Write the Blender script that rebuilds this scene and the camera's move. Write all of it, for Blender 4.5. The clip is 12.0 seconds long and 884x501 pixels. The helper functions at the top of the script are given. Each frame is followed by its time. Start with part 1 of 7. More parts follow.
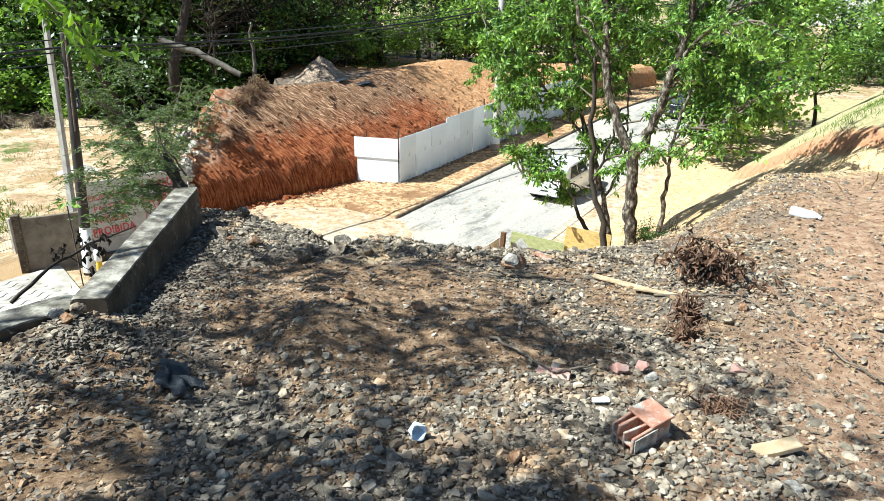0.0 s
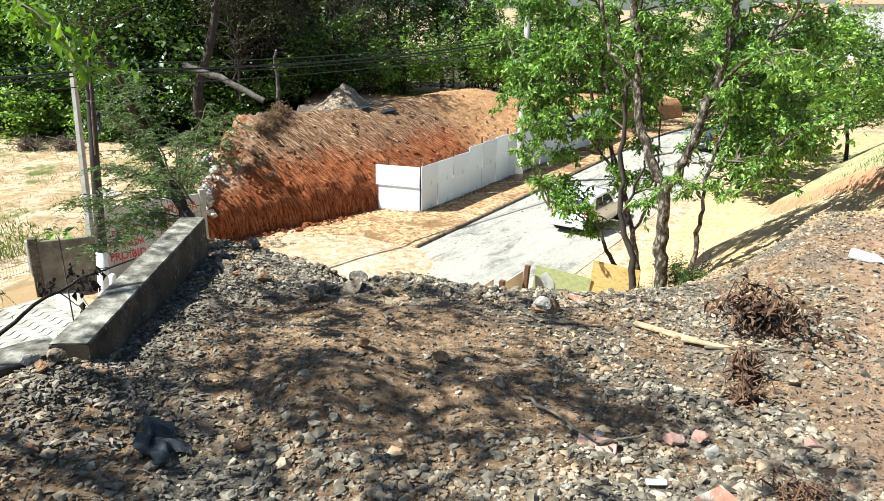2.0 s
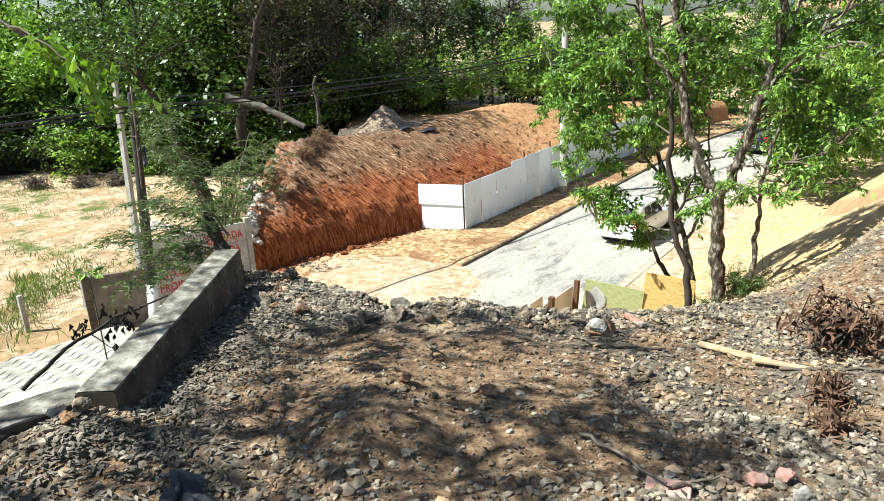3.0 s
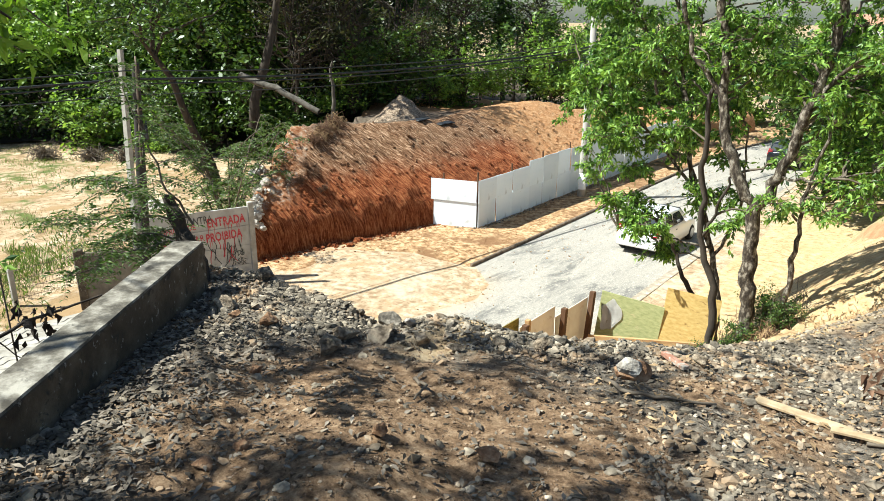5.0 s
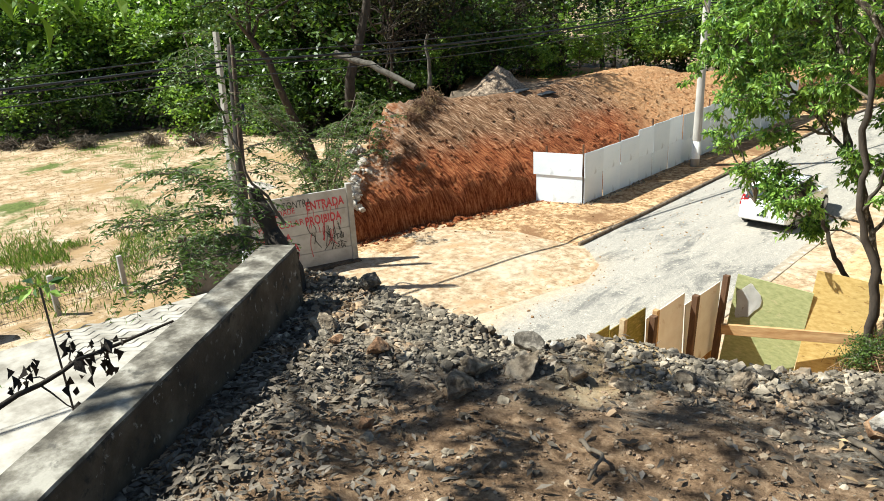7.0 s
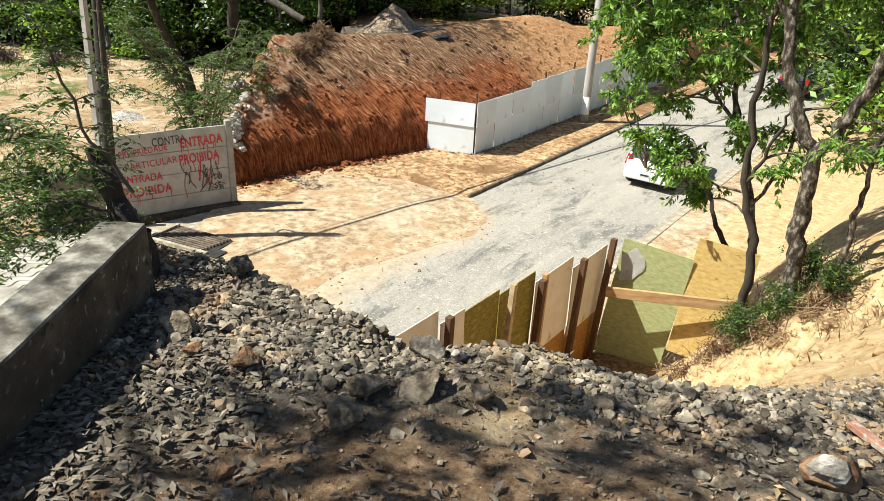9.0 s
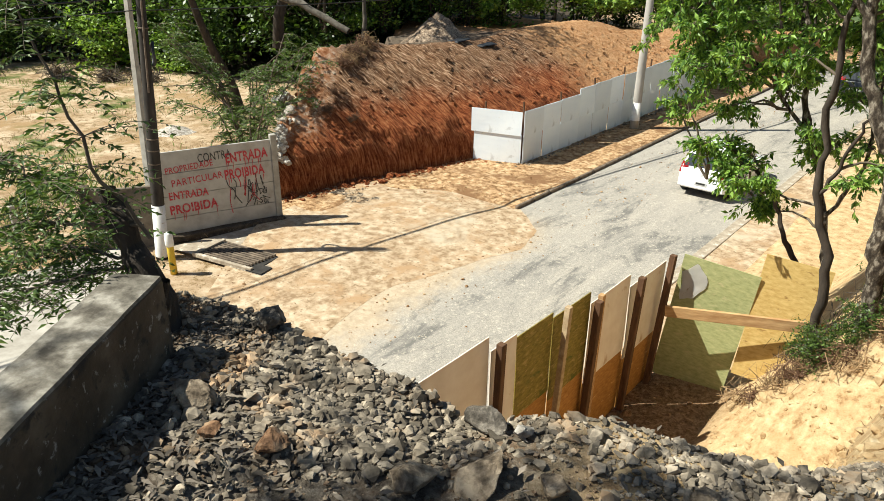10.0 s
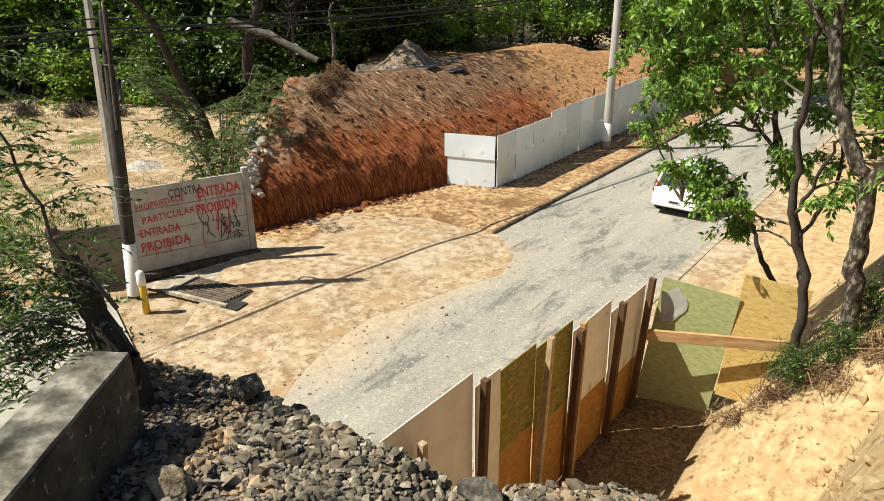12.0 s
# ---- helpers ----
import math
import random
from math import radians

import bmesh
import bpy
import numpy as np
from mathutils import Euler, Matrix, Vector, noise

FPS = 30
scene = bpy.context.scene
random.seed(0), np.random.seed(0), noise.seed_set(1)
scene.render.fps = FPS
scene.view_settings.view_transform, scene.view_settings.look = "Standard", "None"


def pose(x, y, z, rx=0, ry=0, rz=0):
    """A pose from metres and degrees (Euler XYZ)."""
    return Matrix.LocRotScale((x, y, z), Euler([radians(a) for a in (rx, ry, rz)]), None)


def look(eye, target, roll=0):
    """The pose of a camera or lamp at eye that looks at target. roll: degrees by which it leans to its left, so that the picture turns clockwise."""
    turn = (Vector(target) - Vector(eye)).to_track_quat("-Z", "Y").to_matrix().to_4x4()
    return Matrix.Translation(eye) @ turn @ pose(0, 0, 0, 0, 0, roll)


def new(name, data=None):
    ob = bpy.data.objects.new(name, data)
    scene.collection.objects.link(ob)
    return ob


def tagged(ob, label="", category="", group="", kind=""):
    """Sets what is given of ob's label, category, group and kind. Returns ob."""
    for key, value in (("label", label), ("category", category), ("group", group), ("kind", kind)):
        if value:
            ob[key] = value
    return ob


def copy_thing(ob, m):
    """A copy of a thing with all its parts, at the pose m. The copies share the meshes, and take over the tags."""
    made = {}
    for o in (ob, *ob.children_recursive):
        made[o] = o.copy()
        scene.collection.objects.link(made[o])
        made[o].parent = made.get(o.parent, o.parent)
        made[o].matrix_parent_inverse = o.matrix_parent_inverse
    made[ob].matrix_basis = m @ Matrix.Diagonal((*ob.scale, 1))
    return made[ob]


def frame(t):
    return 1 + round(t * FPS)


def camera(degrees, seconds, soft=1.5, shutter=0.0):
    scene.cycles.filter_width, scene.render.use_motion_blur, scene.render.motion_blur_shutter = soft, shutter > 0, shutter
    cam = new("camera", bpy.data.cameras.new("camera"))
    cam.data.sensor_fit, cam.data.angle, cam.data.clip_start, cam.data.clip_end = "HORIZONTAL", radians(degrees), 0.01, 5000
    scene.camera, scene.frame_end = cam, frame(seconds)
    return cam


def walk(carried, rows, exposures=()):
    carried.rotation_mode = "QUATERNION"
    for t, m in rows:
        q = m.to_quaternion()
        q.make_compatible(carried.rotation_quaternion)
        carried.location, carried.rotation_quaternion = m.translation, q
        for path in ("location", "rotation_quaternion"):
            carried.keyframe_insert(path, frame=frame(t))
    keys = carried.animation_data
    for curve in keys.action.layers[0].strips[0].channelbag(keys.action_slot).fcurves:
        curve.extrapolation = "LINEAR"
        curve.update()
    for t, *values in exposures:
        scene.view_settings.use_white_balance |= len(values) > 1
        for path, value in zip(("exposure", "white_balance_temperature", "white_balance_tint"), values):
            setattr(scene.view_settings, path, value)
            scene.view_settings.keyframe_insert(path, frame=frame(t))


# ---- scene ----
cam = camera(62.7, 12.0, 0.8)
PATH = [
    (0, (0.752, 0.096, 2.382), (-0.203, 1.697, 1.659), 0.1),
    (0.5, (0.783, 0.145, 2.392), (-0.202, 1.736, 1.685), -2.6),
    (1, (0.741, 0.202, 2.378), (-0.274, 1.77, 1.663), -1.9),
    (1.5, (0.589, 0.361, 2.339), (-0.422, 1.956, 1.68), 0.3),
    (2, (0.414, 0.574, 2.267), (-0.602, 2.169, 1.616), 0.6),
    (2.5, (0.348, 0.735, 2.242), (-0.746, 2.285, 1.609), -2.2),
    (4.5, (-0.189, 1.47, 2.014), (-1.354, 3.005, 1.478), -3.0),
    (5, (-0.321, 1.769, 1.969), (-1.474, 3.283, 1.353), 0.2),
    (5.5, (-0.553, 1.905, 1.977), (-1.748, 3.41, 1.425), -0.9),
    (6, (-0.819, 2.053, 1.871), (-2.037, 3.46, 1.137), -4.4),
    (6.5, (-1.075, 2.328, 1.756), (-2.403, 3.675, 1.105), -3.9),
    (8.5, (-1.683, 2.728, 1.839), (-2.878, 4.092, 0.996), 0.5),
    (9, (-1.781, 2.99, 1.771), (-2.84, 4.47, 0.943), 2.4),
    (9.5, (-1.913, 3.247, 1.737), (-3.015, 4.667, 0.859), 1.4),
    (10, (-2.17, 3.416, 1.733), (-3.333, 4.825, 0.919), 0.4),
    (10.5, (-2.338, 3.505, 1.822), (-3.51, 4.898, 0.993), -0.1),
    (11, (-2.355, 3.529, 1.839), (-3.553, 4.951, 1.101), -1.8),
    (11.5, (-2.378, 3.558, 1.802), (-3.494, 4.998, 0.977), -0.7),
    (12, (-2.321, 3.549, 1.83), (-3.447, 5.017, 1.071), -0.8),
]
EXPO = [(0.0, 1.3, 5550, 0.0), (2.5, 1.28, 5750, 0.0), (4.5, 1.2, 5850, 0.0), (6.5, 1.1, 5950, 1.0), (8.5, 0.97, 6080, 2.0), (12.0, 0.62, 6500, 2.5)]
walk(cam, [(t, look(eye, target, roll)) for t, eye, target, roll in PATH], EXPO)

# ---- world and sun ----
SUN_TO = Vector((0.75, 0.66, 0)).normalized()      # the way shadows fall
ELEV = radians(52)
world = bpy.data.worlds.new("world")
scene.world = world
world.use_nodes = True
wn = world.node_tree
sky = wn.nodes.new("ShaderNodeTexSky")
sky.sky_type, sky.sun_disc = "NISHITA", False
sky.sun_elevation = ELEV
sky.sun_rotation = math.atan2(-SUN_TO.x, -SUN_TO.y)
sky.dust_density, sky.air_density = 1.0, 1.0
wn.links.new(sky.outputs[0], wn.nodes["Background"].inputs[0])
wn.nodes["Background"].inputs[1].default_value = 0.05
sun_data = bpy.data.lights.new("sun", "SUN")
sun_data.energy, sun_data.angle, sun_data.color = 5.0, radians(0.55), (1.0, 0.94, 0.84)
sun = new("sun", sun_data)
sun_dir = Vector((SUN_TO.x * math.cos(ELEV), SUN_TO.y * math.cos(ELEV), -math.sin(ELEV)))
sun.matrix_world = look((-30, -22, 40), Vector((-30, -22, 40)) + sun_dir)

G = -6.41            # level of the road
rng = np.random.default_rng(7)


# ---- materials ----
def shader(name):
    m = bpy.data.materials.new(name)
    m.use_nodes = True
    nt = m.node_tree
    return m, nt, nt.nodes["Principled BSDF"]


def node(nt, kind, **kw):
    n = nt.nodes.new(kind)
    for k, v in kw.items():
        n.inputs[k.replace("_", " ")].default_value = v
    return n


def noise_tex(nt, vec, scale, detail=6.0, rough=0.6, warp=0.0):
    n = node(nt, "ShaderNodeTexNoise", Scale=scale, Detail=detail, Roughness=rough, Distortion=warp)
    nt.links.new(vec, n.inputs["Vector"])
    return n.outputs[0]


def ramp(nt, fac, stops):
    r = nt.nodes.new("ShaderNodeValToRGB")
    e = r.color_ramp.elements
    while len(e) < len(stops):
        e.new(0.5)
    for el, (p, c) in zip(e, stops):
        el.position = p
        el.color = (*c, 1) if len(c) == 3 else c
    nt.links.new(fac, r.inputs[0])
    return r.outputs[0]


def mix(nt, fac, a, b, mode="MIX"):
    n = nt.nodes.new("ShaderNodeMix")
    n.data_type, n.blend_type = "RGBA", mode
    for sock, v in ((n.inputs[0], fac), (n.inputs[6], a), (n.inputs[7], b)):
        if isinstance(v, (int, float)):
            sock.default_value = v
        elif isinstance(v, tuple):
            sock.default_value = (*v, 1)
        else:
            nt.links.new(v, sock)
    return n.outputs[2]


def maths(nt, op, a, b=0.0, c=0.0):
    n = nt.nodes.new("ShaderNodeMath")
    n.operation = op
    for i, v in enumerate((a, b, c)):
        if isinstance(v, (int, float)):
            n.inputs[i].default_value = v
        else:
            nt.links.new(v, n.inputs[i])
    return n.outputs[0]


def band(nt, v, lo, hi):
    n = nt.nodes.new("ShaderNodeMapRange")
    n.interpolation_type = "SMOOTHSTEP"
    n.inputs[1].default_value, n.inputs[2].default_value = lo, hi
    nt.links.new(v, n.inputs[0])
    return n.outputs[0]


def coords(nt, stretch=(1, 1, 1)):
    t = nt.nodes.new("ShaderNodeTexCoord")
    m = nt.nodes.new("ShaderNodeMapping")
    m.inputs["Scale"].default_value = stretch
    nt.links.new(t.outputs["Object"], m.inputs[0])
    return m.outputs[0]


def bump(nt, bsdf, height, strength, dist):
    b = nt.nodes.new("ShaderNodeBump")
    b.inputs["Strength"].default_value, b.inputs["Distance"].default_value = strength, dist
    nt.links.new(height, b.inputs["Height"])
    nt.links.new(b.outputs[0], bsdf.inputs["Normal"])


def surf(name, stops, scale, rough=0.9, strength=0.4, bscale=None, dist=0.02, spots=None, stretch=(1, 1, 1), island=0.0,
         metal=0.0, spec=0.3, detail=7.0):
    m, nt, b = shader(name)
    vec = coords(nt, stretch)
    col = ramp(nt, noise_tex(nt, vec, scale, detail), stops)
    for c, s, lo, hi in spots or ():
        col = mix(nt, band(nt, noise_tex(nt, vec, s, 5.0, 0.65, 0.4), lo, hi), col, c)
    if island:
        g = nt.nodes.new("ShaderNodeNewGeometry")
        o = nt.nodes.new("ShaderNodeObjectInfo")
        r = maths(nt, "FRACT", maths(nt, "ADD", g.outputs["Random Per Island"], o.outputs["Random"]))
        col = mix(nt, 1.0, col, ramp(nt, r, [(0, (1 - island,) * 3), (1, (1 + island * 0.6,) * 3)]), "MULTIPLY")
    nt.links.new(col, b.inputs["Base Color"])
    b.inputs["Roughness"].default_value, b.inputs["Metallic"].default_value = rough, metal
    b.inputs["Specular IOR Level"].default_value = spec
    if strength:
        bump(nt, b, noise_tex(nt, vec, bscale or scale * 6, 8.0, 0.7), strength, dist)
    return m


def leaf_mat(name, dark, light, through_col, island_mix=0.35):
    m, nt, b = shader(name)
    g = nt.nodes.new("ShaderNodeNewGeometry")
    o = nt.nodes.new("ShaderNodeObjectInfo")
    r = maths(nt, "FRACT", maths(nt, "ADD", g.outputs["Random Per Island"], maths(nt, "MULTIPLY", o.outputs["Random"], 0.3)))
    col = ramp(nt, r, [(0, dark), (0.55, tuple((a + c) / 2 for a, c in zip(dark, light))), (1, light)])
    col = mix(nt, maths(nt, "MULTIPLY", noise_tex(nt, coords(nt), 0.7, 3.0), 0.32), col, dark)
    nt.links.new(col, b.inputs["Base Color"])
    b.inputs["Roughness"].default_value = 0.42
    b.inputs["Specular IOR Level"].default_value = 0.4
    t = nt.nodes.new("ShaderNodeBsdfTranslucent")
    nt.links.new(mix(nt, 1.0, col, through_col, "MULTIPLY"), t.inputs[0])
    s = nt.nodes.new("ShaderNodeMixShader")
    s.inputs[0].default_value = island_mix
    nt.links.new(b.outputs[0], s.inputs[1])
    nt.links.new(t.outputs[0], s.inputs[2])
    nt.links.new(s.outputs[0], nt.nodes["Material Output"].inputs[0])
    return m


M_STONE = surf("grey_gravel", [(0.28, (0.08, 0.064, 0.047)), (0.5, (0.235, 0.193, 0.142)), (0.72, (0.47, 0.39, 0.295))], 14, 0.95, 0.5, 90, 0.006,
               spots=[((0.34, 0.22, 0.125), 2.3, 0.5, 0.66)], island=0.66)
M_ROCK = surf("rough_rock", [(0.36, (0.085, 0.062, 0.041)), (0.5, (0.25, 0.19, 0.13)), (0.64, (0.46, 0.365, 0.26))], 16, 0.95, 0.9, 45, 0.025, detail=10)
M_ROCK_RED = surf("brown_rock", [(0.34, (0.1, 0.05, 0.026)), (0.5, (0.3, 0.165, 0.088)), (0.66, (0.46, 0.31, 0.19))], 16, 0.95, 0.9, 45, 0.025, detail=10)
M_TAR = surf("old_asphalt_chunk", [(0.36, (0.045, 0.038, 0.03)), (0.5, (0.13, 0.11, 0.088)), (0.64, (0.3, 0.26, 0.21))], 14, 0.95, 0.9, 50, 0.02)
M_WHITE_ROCK = surf("pale_rubble", [(0.34, (0.2, 0.165, 0.13)), (0.5, (0.46, 0.41, 0.35)), (0.66, (0.68, 0.63, 0.56))], 13, 0.95, 0.9, 40, 0.03)
# stained concrete, darkened so the colour holds the shade on the retaining wall's sides
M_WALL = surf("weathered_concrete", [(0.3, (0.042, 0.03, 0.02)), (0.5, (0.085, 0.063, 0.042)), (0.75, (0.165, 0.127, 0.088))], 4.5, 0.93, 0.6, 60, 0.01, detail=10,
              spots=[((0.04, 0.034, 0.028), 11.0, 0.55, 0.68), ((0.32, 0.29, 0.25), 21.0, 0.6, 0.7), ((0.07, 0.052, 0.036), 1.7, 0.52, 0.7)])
M_WALL2 = surf("stained_concrete", [(0.3, (0.1, 0.08, 0.06)), (0.7, (0.22, 0.18, 0.135))], 3, 0.93, 0.4, 40, 0.01,
               spots=[((0.08, 0.07, 0.055), 1.8, 0.55, 0.7)])
M_POST = surf("pale_concrete_post", [(0.3, (0.27, 0.25, 0.215)), (0.7, (0.45, 0.42, 0.37))], 4, 0.9, 0.3, 50, 0.005)
M_SLAB = surf("pale_concrete_slab", [(0.3, (0.25, 0.2, 0.145)), (0.7, (0.44, 0.37, 0.285))], 5, 0.9, 0.3, 50, 0.005, spots=[((0.6, 0.55, 0.46), 5, 0.56, 0.66)])
M_KERB = surf("dirty_kerb", [(0.3, (0.07, 0.053, 0.04)), (0.7, (0.23, 0.175, 0.125))], 6, 0.95, 0.5, 40, 0.01, island=0.3)
M_BOARD = surf("white_painted_sheet", [(0.3, (0.74, 0.82, 0.9)), (0.7, (0.84, 0.9, 0.95))], 1.3, 0.5, 0.25, 3, 0.02, spots=[((0.6, 0.64, 0.68), 2.2, 0.58, 0.72), ((0.5, 0.42, 0.33), 9, 0.66, 0.74)], island=0.12)
M_PLY = [
    surf("cream_painted_board", [(0.3, (0.71, 0.61, 0.51)), (0.7, (0.83, 0.75, 0.66))], 3, 0.75, 0.15, 40, 0.004, spots=[((0.55, 0.4, 0.27), 2.2, 0.62, 0.74)]),
    surf("green_stained_strand_board", [(0.3, (0.13, 0.105, 0.018)), (0.7, (0.31, 0.235, 0.05))], 9, 0.75, 0.3, 45, 0.004, stretch=(1, 1, 2.5), spots=[((0.38, 0.27, 0.09), 6, 0.52, 0.68), ((0.1, 0.11, 0.02), 2.2, 0.55, 0.7)]),
    surf("orange_strand_board", [(0.3, (0.3, 0.13, 0.03)), (0.7, (0.5, 0.25, 0.065))], 8, 0.75, 0.3, 45, 0.004, stretch=(1, 1, 2.5), spots=[((0.62, 0.38, 0.14), 5, 0.6, 0.7)]),
    surf("yellow_strand_board", [(0.3, (0.45, 0.29, 0.085)), (0.7, (0.66, 0.48, 0.19))], 7, 0.75, 0.3, 45, 0.004, stretch=(1, 1, 2.5), spots=[((0.28, 0.16, 0.05), 5, 0.6, 0.72)]),
    surf("pale_green_board", [(0.3, (0.28, 0.31, 0.13)), (0.7, (0.5, 0.5, 0.25))], 8, 0.75, 0.3, 45, 0.004, stretch=(1, 1, 2.5), spots=[((0.5, 0.46, 0.25), 5, 0.58, 0.7)]),
]
M_TIMBER = surf("rough_brown_timber", [(0.3, (0.055, 0.028, 0.015)), (0.7, (0.17, 0.088, 0.046))], 6, 0.85, 0.4, 60, 0.006, stretch=(3, 3, 0.5))
M_TIMBER2 = surf("pale_timber", [(0.3, (0.3, 0.2, 0.11)), (0.7, (0.52, 0.4, 0.25))], 6, 0.85, 0.4, 60, 0.006, stretch=(2, 2, 2))
M_BEAM = surf("orange_timber_beam", [(0.3, (0.32, 0.17, 0.07)), (0.7, (0.6, 0.4, 0.2))], 5, 0.85, 0.4, 60, 0.006, stretch=(0.5, 3, 3))
M_BARK = surf("mottled_grey_bark", [(0.38, (0.035, 0.026, 0.019)), (0.51, (0.1, 0.078, 0.057)), (0.62, (0.34, 0.295, 0.235))], 15, 0.95, 1.0, 22, 0.06, stretch=(1, 1, 0.5))
M_BARK_DARK = surf("dark_bark", [(0.3, (0.025, 0.02, 0.016)), (0.7, (0.08, 0.062, 0.048))], 7, 0.95, 0.8, 30, 0.02, stretch=(1, 1, 0.4))
M_BARK_TWIG = surf("grey_twig_bark", [(0.3, (0.07, 0.055, 0.04)), (0.7, (0.2, 0.16, 0.12))], 7, 0.95, 0.3, 30, 0.01)
M_LOG = surf("bare_grey_log", [(0.3, (0.05, 0.042, 0.034)), (0.7, (0.16, 0.14, 0.115))], 5, 0.95, 0.5, 30, 0.02, stretch=(1, 1, 1))
M_LEAF = leaf_mat("fresh_green_leaf", (0.032, 0.095, 0.018), (0.44, 0.66, 0.13), (1.0, 1.0, 0.45), 0.42)
M_LEAF_BRIGHT = leaf_mat("yellow_green_leaf", (0.1, 0.2, 0.02), (0.26, 0.4, 0.05), (1.0, 1.0, 0.4), 0.5)
M_LEAF_DARK = leaf_mat("woodland_leaf", (0.016, 0.038, 0.008), (0.15, 0.24, 0.045), (0.9, 1.0, 0.4))
M_LEAF_MID = leaf_mat("woodland_mid_green_leaf", (0.085, 0.165, 0.024), (0.44, 0.62, 0.11), (0.9, 1.0, 0.4))
M_LEAF_DRY = leaf_mat("thin_olive_leaf", (0.035, 0.042, 0.014), (0.13, 0.14, 0.05), (1.0, 0.9, 0.5))
M_LEAF_FERN = leaf_mat("feathery_leaf", (0.045, 0.085, 0.018), (0.17, 0.24, 0.06), (0.9, 1.0, 0.45))
M_LITTER = surf("dead_leaf", [(0.3, (0.065, 0.054, 0.043)), (0.7, (0.26, 0.215, 0.17))], 5, 0.95, 0.0, island=0.65, spec=0.1)
M_GRASS = leaf_mat("grass_blade", (0.08, 0.14, 0.02), (0.26, 0.36, 0.08), (1.0, 1.0, 0.5))
M_STRAW = surf("dry_straw", [(0.3, (0.22, 0.14, 0.07)), (0.7, (0.42, 0.29, 0.16))], 5, 0.95, 0.0, island=0.4)
M_ROOT = surf("rust_brown_roots", [(0.3, (0.075, 0.04, 0.024)), (0.7, (0.22, 0.125, 0.075))], 8, 0.95, 0.3, 40, 0.01, island=0.3)
M_BRICK = surf("broken_clay_brick", [(0.3, (0.27, 0.12, 0.075)), (0.7, (0.46, 0.26, 0.18))], 14, 0.95, 0.8, 40, 0.012, spots=[((0.42, 0.37, 0.31), 12, 0.48, 0.58)])
M_CLAY_TILE = surf("pink_clay_shard", [(0.3, (0.36, 0.17, 0.13)), (0.7, (0.5, 0.34, 0.28))], 9, 0.95, 0.4, 40, 0.01)
M_RED_PAINT = surf("red_paint", [(0.3, (0.42, 0.03, 0.04)), (0.7, (0.56, 0.08, 0.09))], 6, 0.8, 0.0, spots=[((0.46, 0.36, 0.33), 16, 0.55, 0.64)])
M_BLACK_PAINT = surf("black_paint", [(0.3, (0.03, 0.03, 0.03)), (0.7, (0.1, 0.1, 0.09))], 6, 0.8, 0.0, spots=[((0.4, 0.38, 0.34), 16, 0.56, 0.64)])
M_LIME = surf("limewashed_panel", [(0.25, (0.33, 0.3, 0.265)), (0.55, (0.47, 0.45, 0.41)), (0.8, (0.56, 0.54, 0.5))], 2.5, 0.9, 0.25, 40, 0.005,
              spots=[((0.33, 0.31, 0.28), 1.6, 0.6, 0.75)])
M_WHITEWASH = surf("whitewash", [(0.3, (0.7, 0.68, 0.64)), (0.7, (0.8, 0.79, 0.76))], 5, 0.85, 0.2, 40, 0.005, spots=[((0.5, 0.42, 0.32), 6, 0.6, 0.7)])
M_YELLOW = surf("yellow_paint", [(0.3, (0.55, 0.36, 0.03)), (0.7, (0.7, 0.5, 0.06))], 5, 0.7, 0.1, 40, 0.005)
M_POLE = surf("dark_weathered_pole", [(0.3, (0.02, 0.017, 0.015)), (0.7, (0.065, 0.056, 0.048))], 3, 0.93, 0.4, 40, 0.01, stretch=(2, 2, 0.5))
M_POLE2 = surf("grey_concrete_pole", [(0.3, (0.3, 0.275, 0.25)), (0.7, (0.47, 0.44, 0.4))], 2, 0.93, 0.3, 40, 0.008, stretch=(2, 2, 0.5))
M_CABLE = surf("black_cable", [(0.3, (0.015, 0.015, 0.016)), (0.7, (0.04, 0.04, 0.042))], 5, 0.5, 0.0)
M_IRON = surf("rusty_iron", [(0.3, (0.09, 0.06, 0.04)), (0.7, (0.25, 0.2, 0.16))], 9, 0.7, 0.3, 50, 0.004, metal=0.3)
M_DARK = surf("drain_shadow", [(0.3, (0.02, 0.018, 0.016)), (0.7, (0.05, 0.045, 0.04))], 5, 0.95, 0.2)
M_PLASTIC = surf("crumpled_white_plastic", [(0.3, (0.62, 0.7, 0.78)), (0.7, (0.8, 0.85, 0.9))], 9, 0.35, 0.5, 40, 0.01)
M_BAG = surf("torn_black_plastic", [(0.3, (0.012, 0.013, 0.016)), (0.7, (0.035, 0.037, 0.042))], 6, 0.4, 0.7, 25, 0.02)
M_CAR_WHITE = surf("white_car_paint", [(0.3, (0.8, 0.8, 0.8)), (0.7, (0.83, 0.83, 0.83))], 2, 0.22, 0.0, spec=0.5)
M_CAR_BLACK = surf("black_car_paint", [(0.3, (0.008, 0.009, 0.011)), (0.7, (0.014, 0.015, 0.018))], 2, 0.15, 0.0, spec=0.6)
M_GLASS = surf("tinted_car_glass", [(0.3, (0.02, 0.025, 0.03)), (0.7, (0.035, 0.042, 0.05))], 2, 0.05, 0.0, spec=0.8)
M_TYRE = surf("tyre_rubber", [(0.3, (0.012, 0.012, 0.012)), (0.7, (0.03, 0.03, 0.03))], 9, 0.85, 0.2)
M_RIM = surf("alloy_rim", [(0.3, (0.35, 0.35, 0.36)), (0.7, (0.5, 0.5, 0.51))], 9, 0.35, 0.0, metal=0.8)
